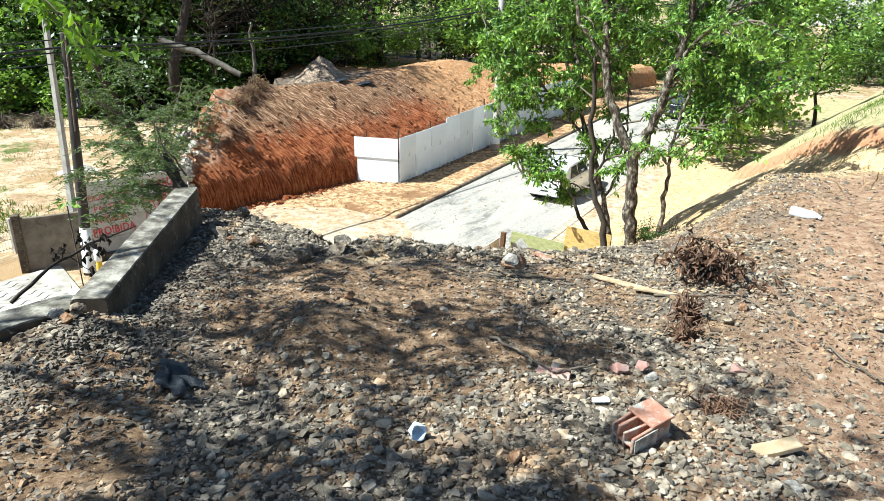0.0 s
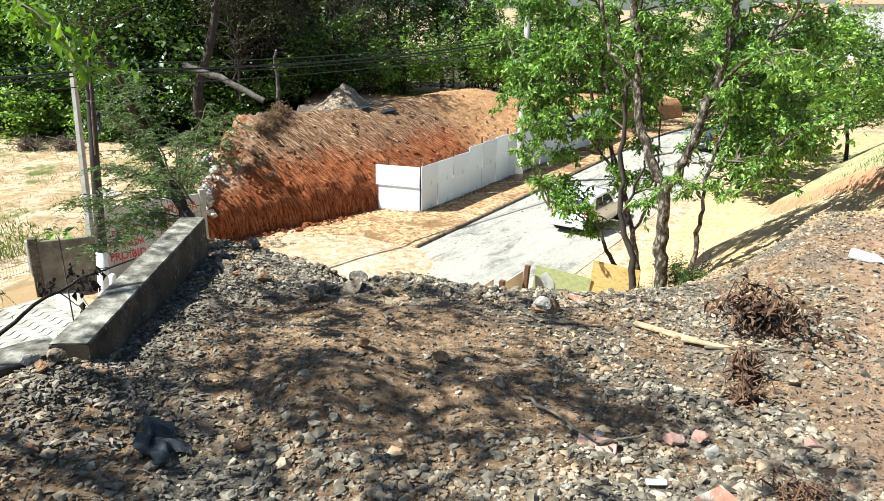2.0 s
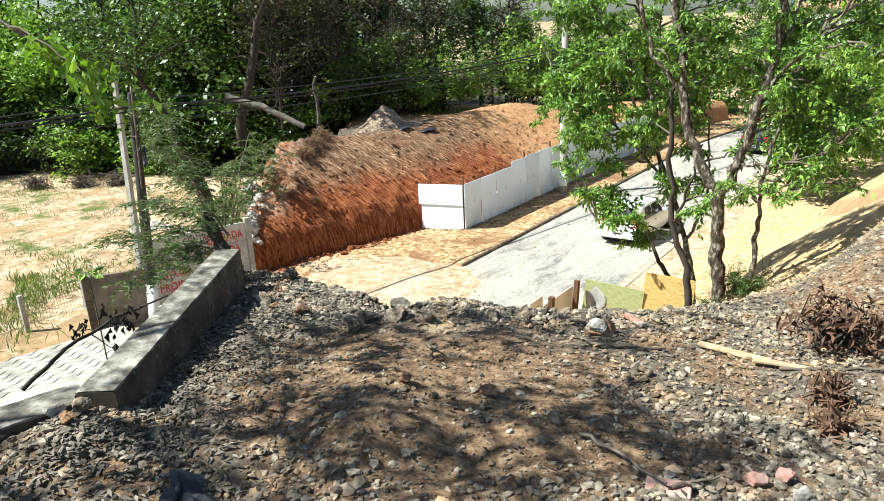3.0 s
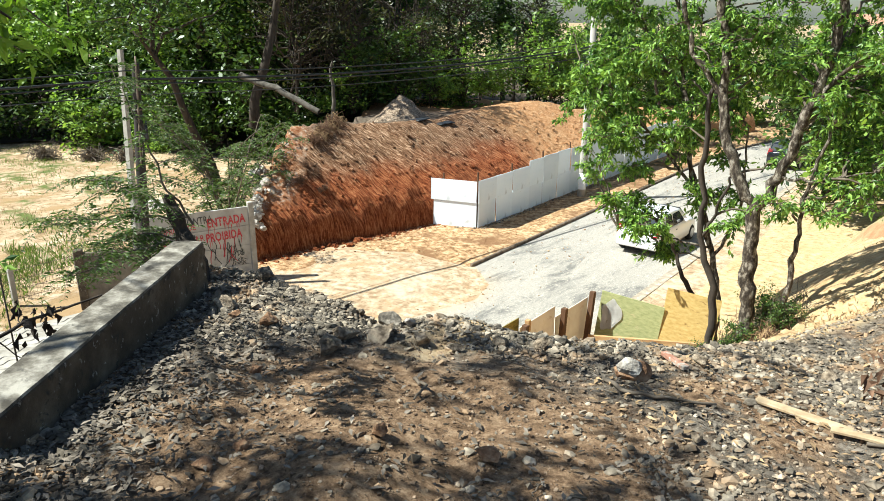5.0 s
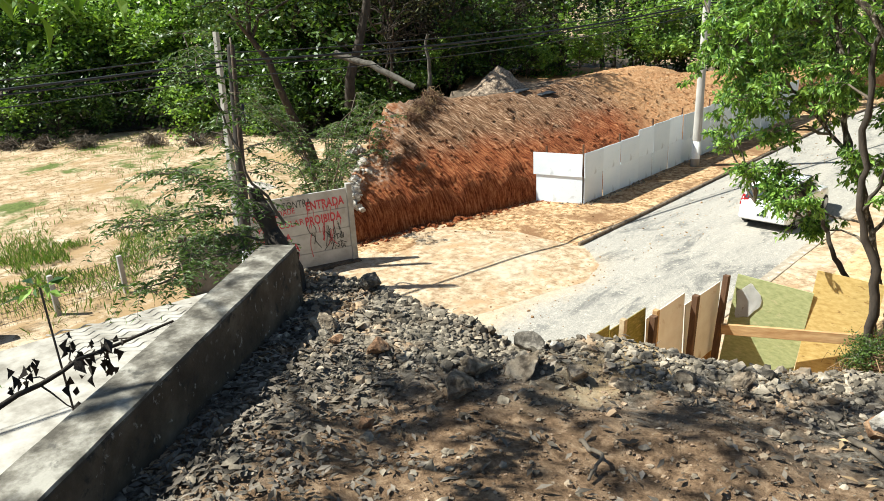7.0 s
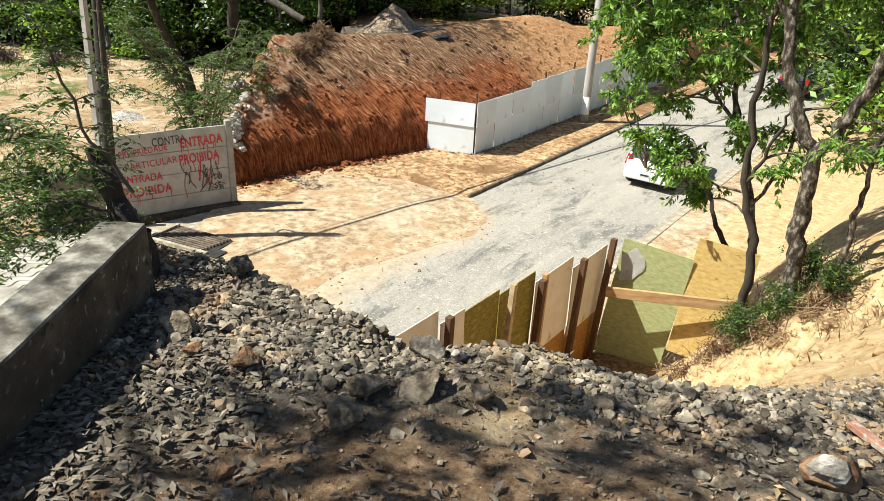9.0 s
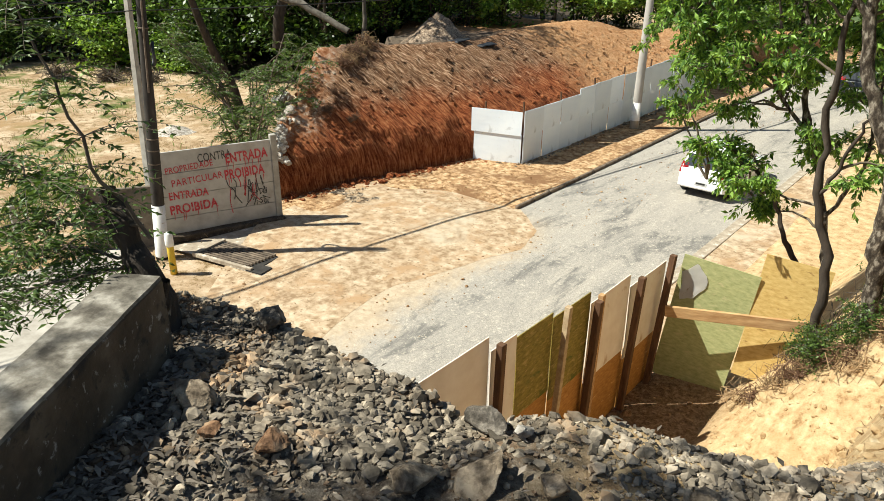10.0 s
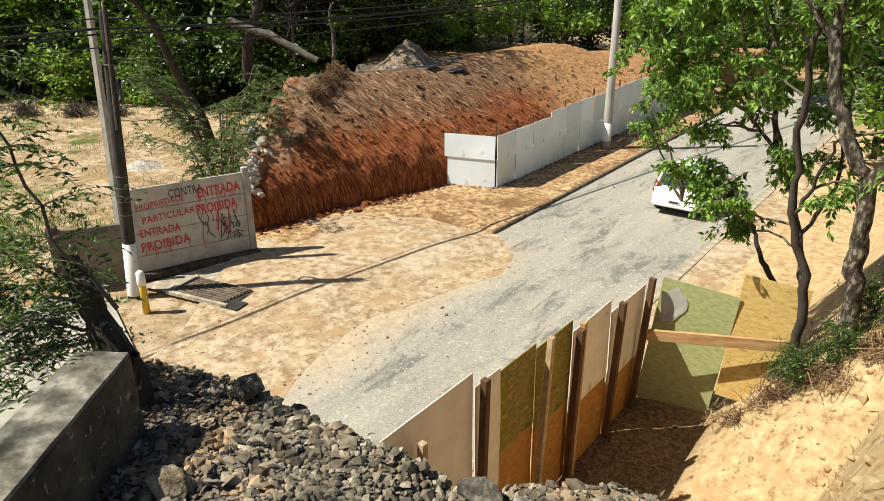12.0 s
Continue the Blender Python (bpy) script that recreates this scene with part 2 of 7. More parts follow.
M_LAMP_RED = surf("red_tail_lens", [(0.3, (0.2, 0.008, 0.008)), (0.7, (0.3, 0.015, 0.015))], 9, 0.15, 0.0)
M_TRIM = surf("dark_plastic_trim", [(0.3, (0.02, 0.02, 0.02)), (0.7, (0.04, 0.04, 0.04))], 9, 0.6, 0.0)
M_PLATE = surf("plate_grey", [(0.3, (0.5, 0.5, 0.5)), (0.7, (0.58, 0.58, 0.58))], 9, 0.5, 0.0)
M_ROOF = surf("clay_roof", [(0.3, (0.35, 0.16, 0.1)), (0.7, (0.5, 0.27, 0.18))], 4, 0.9, 0.3)
M_HOUSE = surf("rendered_house_wall", [(0.3, (0.6, 0.58, 0.55)), (0.7, (0.74, 0.72, 0.69))], 1.5, 0.9, 0.1)


def plateau_material():
    """Gravelly soil of the heap: grey grit with patches of brown and orange earth, sand on the bank beyond."""
    m, nt, b = shader("stony_soil")
    v = coords(nt)
    sep = nt.nodes.new("ShaderNodeSeparateXYZ")
    nt.links.new(v, sep.inputs[0])
    x, y = sep.outputs[0], sep.outputs[1]
    grit = ramp(nt, noise_tex(nt, v, 22, 8, 0.75), [(0.34, (0.035, 0.028, 0.021)), (0.5, (0.15, 0.122, 0.093)), (0.68, (0.36, 0.305, 0.24))])
    earth = ramp(nt, noise_tex(nt, v, 14, 8, 0.75), [(0.36, (0.075, 0.045, 0.025)), (0.5, (0.25, 0.155, 0.088)), (0.66, (0.47, 0.325, 0.2))])
    sand = ramp(nt, noise_tex(nt, v, 5, 8, 0.75), [(0.34, (0.27, 0.155, 0.07)), (0.45, (0.47, 0.32, 0.165)), (0.58, (0.58, 0.43, 0.245)), (0.7, (0.68, 0.545, 0.35))])
    sand = mix(nt, band(nt, noise_tex(nt, v, 0.8, 6, 0.7, 0.6), 0.52, 0.68), sand, (0.47, 0.31, 0.155))
    sand = mix(nt, band(nt, noise_tex(nt, v, 19, 6, 0.7), 0.6, 0.7), sand, (0.27, 0.16, 0.075))
    clay = ramp(nt, noise_tex(nt, v, 4, 8, 0.7), [(0.3, (0.3, 0.14, 0.07)), (0.7, (0.52, 0.29, 0.16))])
    turf = ramp(nt, noise_tex(nt, v, 3, 8, 0.8), [(0.3, (0.2, 0.18, 0.07)), (0.5, (0.36, 0.31, 0.16)), (0.72, (0.5, 0.43, 0.26))])
    col = mix(nt, band(nt, noise_tex(nt, v, 0.9, 4), 0.46, 0.56), grit, earth)
    ex, ey = maths(nt, "MULTIPLY", maths(nt, "ADD", x, 2.1), 0.75), maths(nt, "SUBTRACT", y, 4.0)
    ring = maths(nt, "SQRT", maths(nt, "ADD", maths(nt, "MULTIPLY", ex, ex), maths(nt, "MULTIPLY", ey, ey)))
    ring = maths(nt, "ADD", ring, noise_tex(nt, v, 1.6, 6, 0.7))
    col = mix(nt, maths(nt, "SUBTRACT", 1.0, band(nt, ring, 1.45, 1.95)), col, earth)
    right = band(nt, maths(nt, "ADD", x, maths(nt, "MULTIPLY", noise_tex(nt, v, 0.8, 4), 1.6)), 0.5, 1.6)
    col = mix(nt, right, col, ramp(nt, noise_tex(nt, v, 10, 8, 0.75), [(0.32, (0.17, 0.095, 0.055)), (0.5, (0.34, 0.21, 0.13)), (0.7, (0.5, 0.37, 0.25))]))
    # the sand bank and the turf above it lie beyond the brow
    past = maths(nt, "SUBTRACT", y, maths(nt, "MULTIPLY_ADD", x, 1.6, 10.2))
    past = maths(nt, "ADD", past, maths(nt, "MULTIPLY", noise_tex(nt, v, 1.1, 4), 1.2))
    col = mix(nt, maths(nt, "MULTIPLY", band(nt, past, 0.0, 0.5), band(nt, maths(nt, "ADD", x, maths(nt, "MULTIPLY", y, 0.35)), -1.6, -0.9)), col, sand)
    col = mix(nt, maths(nt, "MULTIPLY", maths(nt, "MULTIPLY", band(nt, y, 7.6, 9.0), band(nt, maths(nt, "MULTIPLY", y, -1.0), -16.5, -15.0)), band(nt, maths(nt, "MULTIPLY", x, -1.0), 4.7, 5.5)), col, earth)
    upper = maths(nt, "ADD", maths(nt, "ADD", x, maths(nt, "MULTIPLY_ADD", y, 0.45, -8.1)), maths(nt, "MULTIPLY_ADD", noise_tex(nt, v, 1.6, 6), 0.7, -0.35))
    far = maths(nt, "MULTIPLY", band(nt, y, 14.0, 15.5), band(nt, x, -3.4, -2.4))
    col = mix(nt, maths(nt, "MULTIPLY", far, band(nt, upper, -0.22, -0.12)), col, clay)
    col = mix(nt, maths(nt, "MULTIPLY", far, band(nt, upper, 0.1, 0.4)), col, turf)
    nt.links.new(col, b.inputs["Base Color"])
    b.inputs["Roughness"].default_value = 0.97
    b.inputs["Specular IOR Level"].default_value = 0.15
    bump(nt, b, noise_tex(nt, v, 35, 9, 0.8), 0.9, 0.03)
    return m


def clay_material():
    """The cut earth bank: dark red clay below, brown with pale scrape marks above, orange fill far along."""
    m, nt, b = shader("cut_red_earth")
    v = coords(nt)
    sep = nt.nodes.new("ShaderNodeSeparateXYZ")
    nt.links.new(v, sep.inputs[0])
    x, y, z = sep.outputs
    slant = maths(nt, "MULTIPLY_ADD", x, -0.2, y)
    cmb = nt.nodes.new("ShaderNodeCombineXYZ")
    for k, q in enumerate((maths(nt, "MULTIPLY", x, 0.7), maths(nt, "MULTIPLY", slant, 5.5), maths(nt, "MULTIPLY", z, 0.7))):
        nt.links.new(q, cmb.inputs[k])
    s = noise_tex(nt, cmb.outputs[0], 3.2, 5, 0.68, 0.3)
    s = maths(nt, "ADD", maths(nt, "MULTIPLY", s, 0.66), maths(nt, "MULTIPLY", noise_tex(nt, v, 9, 10, 0.85), 0.34))
    low = ramp(nt, s, [(0.4, (0.1, 0.024, 0.01)), (0.5, (0.3, 0.09, 0.034)), (0.6, (0.52, 0.22, 0.095))])
    high = ramp(nt, s, [(0.4, (0.08, 0.038, 0.02)), (0.47, (0.2, 0.105, 0.056)), (0.525, (0.31, 0.175, 0.098)), (0.565, (0.56, 0.37, 0.235)), (0.64, (0.72, 0.54, 0.38))])
    fill = ramp(nt, noise_tex(nt, v, 4.0, 10, 0.82), [(0.36, (0.36, 0.165, 0.07)), (0.5, (0.56, 0.3, 0.14)), (0.66, (0.7, 0.47, 0.27))])
    edge = maths(nt, "ADD", maths(nt, "ADD", z, maths(nt, "MULTIPLY", noise_tex(nt, v, 0.7, 5), 1.2)), maths(nt, "MULTIPLY", s, 0.9))
    col = mix(nt, band(nt, edge, -3.35, -2.4), low, high)
    pick = maths(nt, "ADD", y, maths(nt, "MULTIPLY", noise_tex(nt, v, 0.35, 5), 6.0))
    col = mix(nt, band(nt, pick, 34.5, 38.5), col, fill)
    top = maths(nt, "SUBTRACT", maths(nt, "MULTIPLY", x, -1.0), maths(nt, "MULTIPLY", noise_tex(nt, v, 0.7, 5), 1.5))
    grey = ramp(nt, noise_tex(nt, v, 6, 8, 0.7), [(0.3, (0.09, 0.068, 0.05)), (0.7, (0.26, 0.205, 0.155))])
    col = mix(nt, maths(nt, "MULTIPLY", band(nt, top, 21.6, 22.4), band(nt, maths(nt, "MULTIPLY", pick, -1.0), -39.0, -35.0)), col, grey)
    # the left end: broken masonry, its soil painted paler for the sun on that face
    end = maths(nt, "ADD", maths(nt, "MULTIPLY_ADD", x, 1.27, y), maths(nt, "MULTIPLY_ADD", noise_tex(nt, v, 0.9, 6), 3.0, 6.9))
    broken = ramp(nt, noise_tex(nt, v, 3.5, 9, 0.8), [(0.4, (0.3, 0.11, 0.045)), (0.5, (0.46, 0.23, 0.12)), (0.58, (0.6, 0.47, 0.36)), (0.66, (0.7, 0.63, 0.54))])
    col = mix(nt, maths(nt, "MULTIPLY", maths(nt, "SUBTRACT", 1.0, band(nt, end, 0.6, 2.4)), band(nt, z, -5.0, -4.2)), col, broken)
    nt.links.new(col, b.inputs["Base Color"])
    b.inputs["Roughness"].default_value = 0.97
    b.inputs["Specular IOR Level"].default_value = 0.1
    bump(nt, b, maths(nt, "ADD", noise_tex(nt, v, 13, 10, 0.85), s), 1.0, 0.13)
    return m


def road_material():
    m, nt, b = shader("dusty_old_asphalt")
    v = coords(nt)
    col = ramp(nt, noise_tex(nt, v, 30, 8, 0.8), [(0.38, (0.1, 0.09, 0.075)), (0.62, (0.47, 0.43, 0.37))])
    lane = coords(nt, (1.4, 0.16, 1))
    dust = ramp(nt, noise_tex(nt, lane, 1.3, 7, 0.65), [(0.3, (0.24, 0.22, 0.195)), (0.5, (0.37, 0.33, 0.28)), (0.7, (0.48, 0.42, 0.345))])
    col = mix(nt, 0.45, col, dust)
    col = mix(nt, band(nt, noise_tex(nt, coords(nt, (1, 0.35, 1)), 1.1, 8, 0.75, 0.5), 0.5, 0.64), col, (0.15, 0.14, 0.125))
    col = mix(nt, band(nt, noise_tex(nt, v, 9, 9, 0.85), 0.54, 0.63), col, (0.54, 0.48, 0.39))
    col = mix(nt, band(nt, noise_tex(nt, coords(nt, (2.2, 0.7, 1)), 5, 9, 0.85, 1.0), 0.6, 0.68), col, (0.6, 0.55, 0.46))
    sep = nt.nodes.new("ShaderNodeSeparateXYZ")
    nt.links.new(v, sep.inputs[0])
    near = maths(nt, "ADD", sep.outputs[0], maths(nt, "MULTIPLY", noise_tex(nt, v, 0.8, 9, 0.75, 0.5), 2.6))
    film = maths(nt, "MULTIPLY", maths(nt, "SUBTRACT", 1.0, band(nt, near, -11.6, -10.4)), maths(nt, "SUBTRACT", 1.0, band(nt, sep.outputs[1], 19.0, 22.0)))
    col = mix(nt, maths(nt, "MULTIPLY", film, 0.85), col, ramp(nt, noise_tex(nt, v, 6, 9, 0.8), [(0.35, (0.34, 0.25, 0.155)), (0.65, (0.57, 0.45, 0.31))]))
    nt.links.new(col, b.inputs["Base Color"])
    b.inputs["Roughness"].default_value = 0.92
    bump(nt, b, noise_tex(nt, v, 45, 8, 0.8), 0.35, 0.01)
    return m


def field_material():
    """Open ground: pale trodden earth, tufts of grass towards the woods and by the fence."""
    m, nt, b = shader("trodden_earth")
    v = coords(nt)
    earth = ramp(nt, noise_tex(nt, v, 0.8, 9, 0.75), [(0.32, (0.22, 0.14, 0.075)), (0.47, (0.4, 0.285, 0.175)), (0.62, (0.56, 0.44, 0.31))])
    earth = mix(nt, band(nt, noise_tex(nt, v, 2.2, 9, 0.85), 0.5, 0.58), earth, (0.2, 0.135, 0.065))
    earth = mix(nt, band(nt, noise_tex(nt, coords(nt, (1, 0.5, 1)), 0.35, 8, 0.75), 0.52, 0.6), earth, (0.33, 0.22, 0.115))
    grass = ramp(nt, noise_tex(nt, v, 4, 8, 0.8), [(0.3, (0.05, 0.075, 0.018)), (0.7, (0.17, 0.19, 0.06))])
    col = mix(nt, band(nt, noise_tex(nt, v, 0.14, 5, 0.7), 0.55, 0.62), earth, grass)
    nt.links.new(col, b.inputs["Base Color"])
    b.inputs["Roughness"].default_value = 0.97
    b.inputs["Specular IOR Level"].default_value = 0.1
    bump(nt, b, noise_tex(nt, v, 12, 9, 0.8), 0.7, 0.05)
    return m


M_PLATEAU, M_CLAY, M_ROAD, M_FIELD = plateau_material(), clay_material(), road_material(), field_material()
M_VERGE = surf("trodden_orange_verge", [(0.36, (0.15, 0.08, 0.036)), (0.48, (0.37, 0.225, 0.115)), (0.58, (0.5, 0.34, 0.19)), (0.68, (0.6, 0.455, 0.285))], 5.0, 0.97, 0.6, 20, 0.03,
               spots=[((0.2, 0.115, 0.055), 7.0, 0.53, 0.64), ((0.2, 0.11, 0.055), 0.4, 0.5, 0.64), ((0.55, 0.4, 0.23), 1.3, 0.56, 0.7), ((0.13, 0.075, 0.04), 16.0, 0.58, 0.68)], spec=0.1, detail=11)
M_DRIFT = surf("washed_out_sand", [(0.36, (0.27, 0.18, 0.105)), (0.5, (0.44, 0.325, 0.21)), (0.64, (0.56, 0.445, 0.315))], 4.0, 0.97, 0.7, 26, 0.03,
               spots=[((0.4, 0.26, 0.145), 0.9, 0.5, 0.68), ((0.24, 0.165, 0.095), 9.0, 0.55, 0.68), ((0.5, 0.42, 0.31), 0.45, 0.56, 0.72)], spec=0.1, detail=10)
M_PATH = surf("pale_side_road", [(0.3, (0.2, 0.175, 0.14)), (0.5, (0.36, 0.325, 0.275)), (0.7, (0.48, 0.44, 0.38))], 1.6, 0.95, 0.3, 25, 0.01, detail=8)
M_CRUMB = surf("brown_soil_crumb", [(0.34, (0.075, 0.048, 0.03)), (0.5, (0.2, 0.135, 0.088)), (0.66, (0.36, 0.265, 0.18))], 30, 0.97, 0.4, 90, 0.004, island=0.5, spec=0.1)
# stained cement, paler than M_WALL: sun on the wall tops painted as colour
M_LIT_TOP = surf("sunlit_wall_top", [(0.36, (0.065, 0.055, 0.042)), (0.5, (0.17, 0.15, 0.12)), (0.64, (0.34, 0.31, 0.26))], 9, 0.93, 0.5, 60, 0.006, detail=10, spots=[((0.07, 0.063, 0.052), 5.0, 0.56, 0.68)])
M_WAVE = surf("grey_wave_stone", [(0.3, (0.3, 0.27, 0.23)), (0.7, (0.44, 0.4, 0.35))], 6, 0.95, 0.3)
M_PILE = surf("heaped_grit", [(0.36, (0.11, 0.075, 0.052)), (0.5, (0.3, 0.22, 0.155)), (0.66, (0.54, 0.42, 0.31))], 12, 0.97, 0.9, 25, 0.06, spec=0.1)


# ---- building helpers ----
def mesh_np(name, V, F, mat, smooth=False, parent=None):
    """One mesh object from arrays: V (n, 3), F (m, k) with k corners a face."""
    V, F = np.asarray(V, np.float32), np.asarray(F, np.int32)
    me = bpy.data.meshes.new(name)
    me.vertices.add(len(V))
    me.vertices.foreach_set("co", V.ravel())
    k = F.shape[1]
    me.loops.add(F.size)
    me.loops.foreach_set("vertex_index", F.ravel())
    me.polygons.add(len(F))
    me.polygons.foreach_set("loop_start", np.arange(0, F.size, k, dtype=np.int32))
    me.polygons.foreach_set("use_smooth", np.full(len(F), smooth))
    me.update(calc_edges=True)
    me.materials.append(mat)
    ob = new(name, me)
    if parent is not None:
        ob.parent = parent
    return ob


def part(name, bm, material, parent=None, label="", smooth=False):
    me = bpy.data.meshes.new(name)
    bmesh.ops.recalc_face_normals(bm, faces=bm.faces[:])
    bm.to_mesh(me)
    bm.free()
    me.materials.append(material)
    for p in me.polygons:
        p.use_smooth = smooth
    ob = new(name, me)
    if parent is not None:
        ob.parent = parent
    return tagged(ob, label)


def empty(name, label, category, at=(0, 0, 0), rz=0, group="", kind=""):
    ob = new(name)
    ob.matrix_world = pose(*at, 0, 0, rz)
    return tagged(ob, label, category, group, kind)


def box(bm, x0, x1, y0, y1, z0, z1, bev=0.0, m=None):
    r = bmesh.ops.create_cube(bm, size=1)
    vs = r["verts"]
    mat = Matrix.Translation(((x0 + x1) / 2, (y0 + y1) / 2, (z0 + z1) / 2)) @ Matrix.Diagonal((x1 - x0, y1 - y0, z1 - z0, 1))
    bmesh.ops.transform(bm, matrix=(m @ mat) if m else mat, verts=vs)
    if bev:
        es = list({e for v in vs for e in v.link_edges})
        bmesh.ops.bevel(bm, geom=es, offset=bev, segments=1, affect="EDGES")
    return bm


def rough_box(x0, x1, y0, y1, z0, z1, bev=0.01, m=None, cuts=0, jit=0.0, seed=0):
    bm = bmesh.new()
    box(bm, x0, x1, y0, y1, z0, z1, bev)
    if cuts:
        bmesh.ops.subdivide_edges(bm, edges=bm.edges[:], cuts=cuts, use_grid_fill=True)
    if jit:
        for v in bm.verts:
            v.co += noise.noise_vector(v.co * 3.1 + Vector((seed, 0, 0))) * jit
    if m:
        bm.transform(m)
    return bm


def tube(points, radii, sides=8):
    """Vertices and quads of a bent, tapered tube."""
    P = np.asarray(points, float)
    R = np.asarray(radii, float)
    T = np.gradient(P, axis=0)
    T /= np.linalg.norm(T, axis=1)[:, None] + 1e-9
    ref = np.array([0.31, 0.95, 0.05]) if abs(T[0][2]) > 0.6 else np.array([0.05, 0.1, 1.0])
    A = np.cross(T, ref)
    A /= np.linalg.norm(A, axis=1)[:, None] + 1e-9
    B = np.cross(T, A)
    ang = np.linspace(0, 2 * np.pi, sides, endpoint=False)
    V = P[:, None] + R[:, None, None] * (np.cos(ang)[None, :, None] * A[:, None] + np.sin(ang)[None, :, None] * B[:, None])
    n = len(P)
    i, j = np.meshgrid(np.arange(n - 1), np.arange(sides), indexing="ij")
    k = (j + 1) % sides
    F = np.stack([i * sides + j, i * sides + k, (i + 1) * sides + k, (i + 1) * sides + j], -1).reshape(-1, 4)
    return V.reshape(-1, 3), F


def join_np(pieces):
    V, F, n = [], [], 0
    for v, f in pieces:
        V.append(v)
        F.append(f + n)
        n += len(v)
    return np.concatenate(V), np.concatenate(F)


def wavy(points, r, n=6, amp=0.05):
    """Resampled polyline with small wander."""
    P = np.asarray(points, float)
    s = np.r_[0, np.cumsum(np.linalg.norm(np.diff(P, axis=0), axis=1))]
    t = np.linspace(0, s[-1], max(n, 3))
    Q = np.stack([np.interp(t, s, P[:, i]) for i in range(3)], -1)
    Q[1:-1] += r.normal(0, amp, (len(Q) - 2, 3))
    return Q


def leaves_np(C, D, size, r, wide=0.42, fold=0.18, up=1.2):
    """Pointed, folded leaves at C along D: six corners and four triangles each."""
    n = len(C)
    D = D / (np.linalg.norm(D, axis=1)[:, None] + 1e-9)
    rnd = r.normal(0, 1, (n, 3)) + np.array([0, 0, up])
    S = np.cross(D, rnd)
    S /= np.linalg.norm(S, axis=1)[:, None] + 1e-9
    N = np.cross(S, D)
    L = (size * r.uniform(0.6, 1.25, n))[:, None]
    W = L * wide * 0.5
    a = C
    tip = C + D * L - N * L * 0.15
    m1 = C + D * L * 0.45
    V = np.stack([a, m1 + S * W + N * W * fold * 2, m1, m1 - S * W + N * W * fold * 2, tip], 1).reshape(-1, 3)
    b = np.arange(n)[:, None] * 5
    F = np.concatenate([b + [0, 2, 1], b + [0, 3, 2], b + [1, 2, 4], b + [2, 3, 4]])
    return V, F


def ico():
    bm = bmesh.new()
    bmesh.ops.create_icosphere(bm, subdivisions=1, radius=1)
    V = np.array([v.co[:] for v in bm.verts])
    F = np.array([[v.index for v in f.verts] for f in bm.faces])
    bm.free()
    return V, F


ICO_V, ICO_F = ico()
CUBE_V = np.array([(i, j, k) for i in (-1, 1) for j in (-1, 1) for k in (-1, 1)], float) * 0.62
CUBE_F = np.array([(a, b, c) for q in ((0, 1, 3, 2), (4, 6, 7, 5), (0, 4, 5, 1), (2, 3, 7, 6), (0, 2, 6, 4), (1, 5, 7, 3)) for a, b, c in ((q[0], q[1], q[2]), (q[0], q[2], q[3]))])


def stones_np(C, size, r, flat=0.68, jit=0.17, cube=False):
    """Angular stones at C: twenty facets each, or twelve."""
    n = len(C)
    BV, BF = (CUBE_V, CUBE_F) if cube else (ICO_V, ICO_F)
    V = BV[None] * (1 + r.normal(0, jit, (n, len(BV), 1)).clip(-2 * jit, 2 * jit)) + r.normal(0, 0.12, (n, len(BV), 3))
    V = V * r.uniform(0.65, 1.35, (n, 1, 3)) * np.array([1, 1, flat])
    yaw = r.uniform(0, 6.28, n)
    c, s = np.cos(yaw), np.sin(yaw)
    tilt = r.normal(0, 0.35, n)
    ct, st = np.cos(tilt), np.sin(tilt)
    x, y, z = V[..., 0], V[..., 1], V[..., 2]
    y, z = y * ct[:, None] - z * st[:, None], y * st[:, None] + z * ct[:, None]
    V = np.stack([x * c[:, None] - y * s[:, None], x * s[:, None] + y * c[:, None], z], -1)
    V = V * np.asarray(size)[:, None, None] + C[:, None]
    F = (BF[None] + np.arange(n)[:, None, None] * len(BV)).reshape(-1, 3)
    return V.reshape(-1, 3), F


def fbm(x, y, scale, seed=0.0, octs=4):
    """Smooth random heights on arrays, about -1 to 1."""
    out, amp, tot = np.zeros_like(x, dtype=float), 1.0, 0.0
    r = np.random.default_rng(int(seed * 10) + 3)
    for o in range(octs):
        f = scale * 2 ** o
        for _ in range(3):
            a, p, q = r.uniform(0, 6.28), r.uniform(0, 6.28), r.uniform(0.7, 1.3)
            out += amp / 3 * np.sin((x * np.cos(a) + y * np.sin(a)) * f * q + p + 1.3 * np.sin((x * np.sin(a) - y * np.cos(a)) * f * 0.7 + p * 2))
        tot += amp
        amp *= 0.55
    return out / tot * 1.6


def smooth(a, b, x):
    t = np.clip((x - a) / (b - a), 0, 1)
    return t * t * (3 - 2 * t)


# ---- the heap and hillside on which the camera stands ----
BROW = [(-4.05, -20), (-4.0, 0.0), (-3.78, 1.7), (-3.68, 2.3), (-3.56, 2.68), (-5.05, 4.85), (-5.45, 5.15), (-4.8, 5.31), (-4.2, 5.39), (-3.6, 5.58), (-3.1, 5.83), (-2.5, 6.1), (-1.9, 6.7),
        (-1.2, 7.7), (-0.7, 8.8), (-0.2, 10.0), (0.8, 11.8), (4, 13.5), (12, 16), (60, 20), (60, -20)]


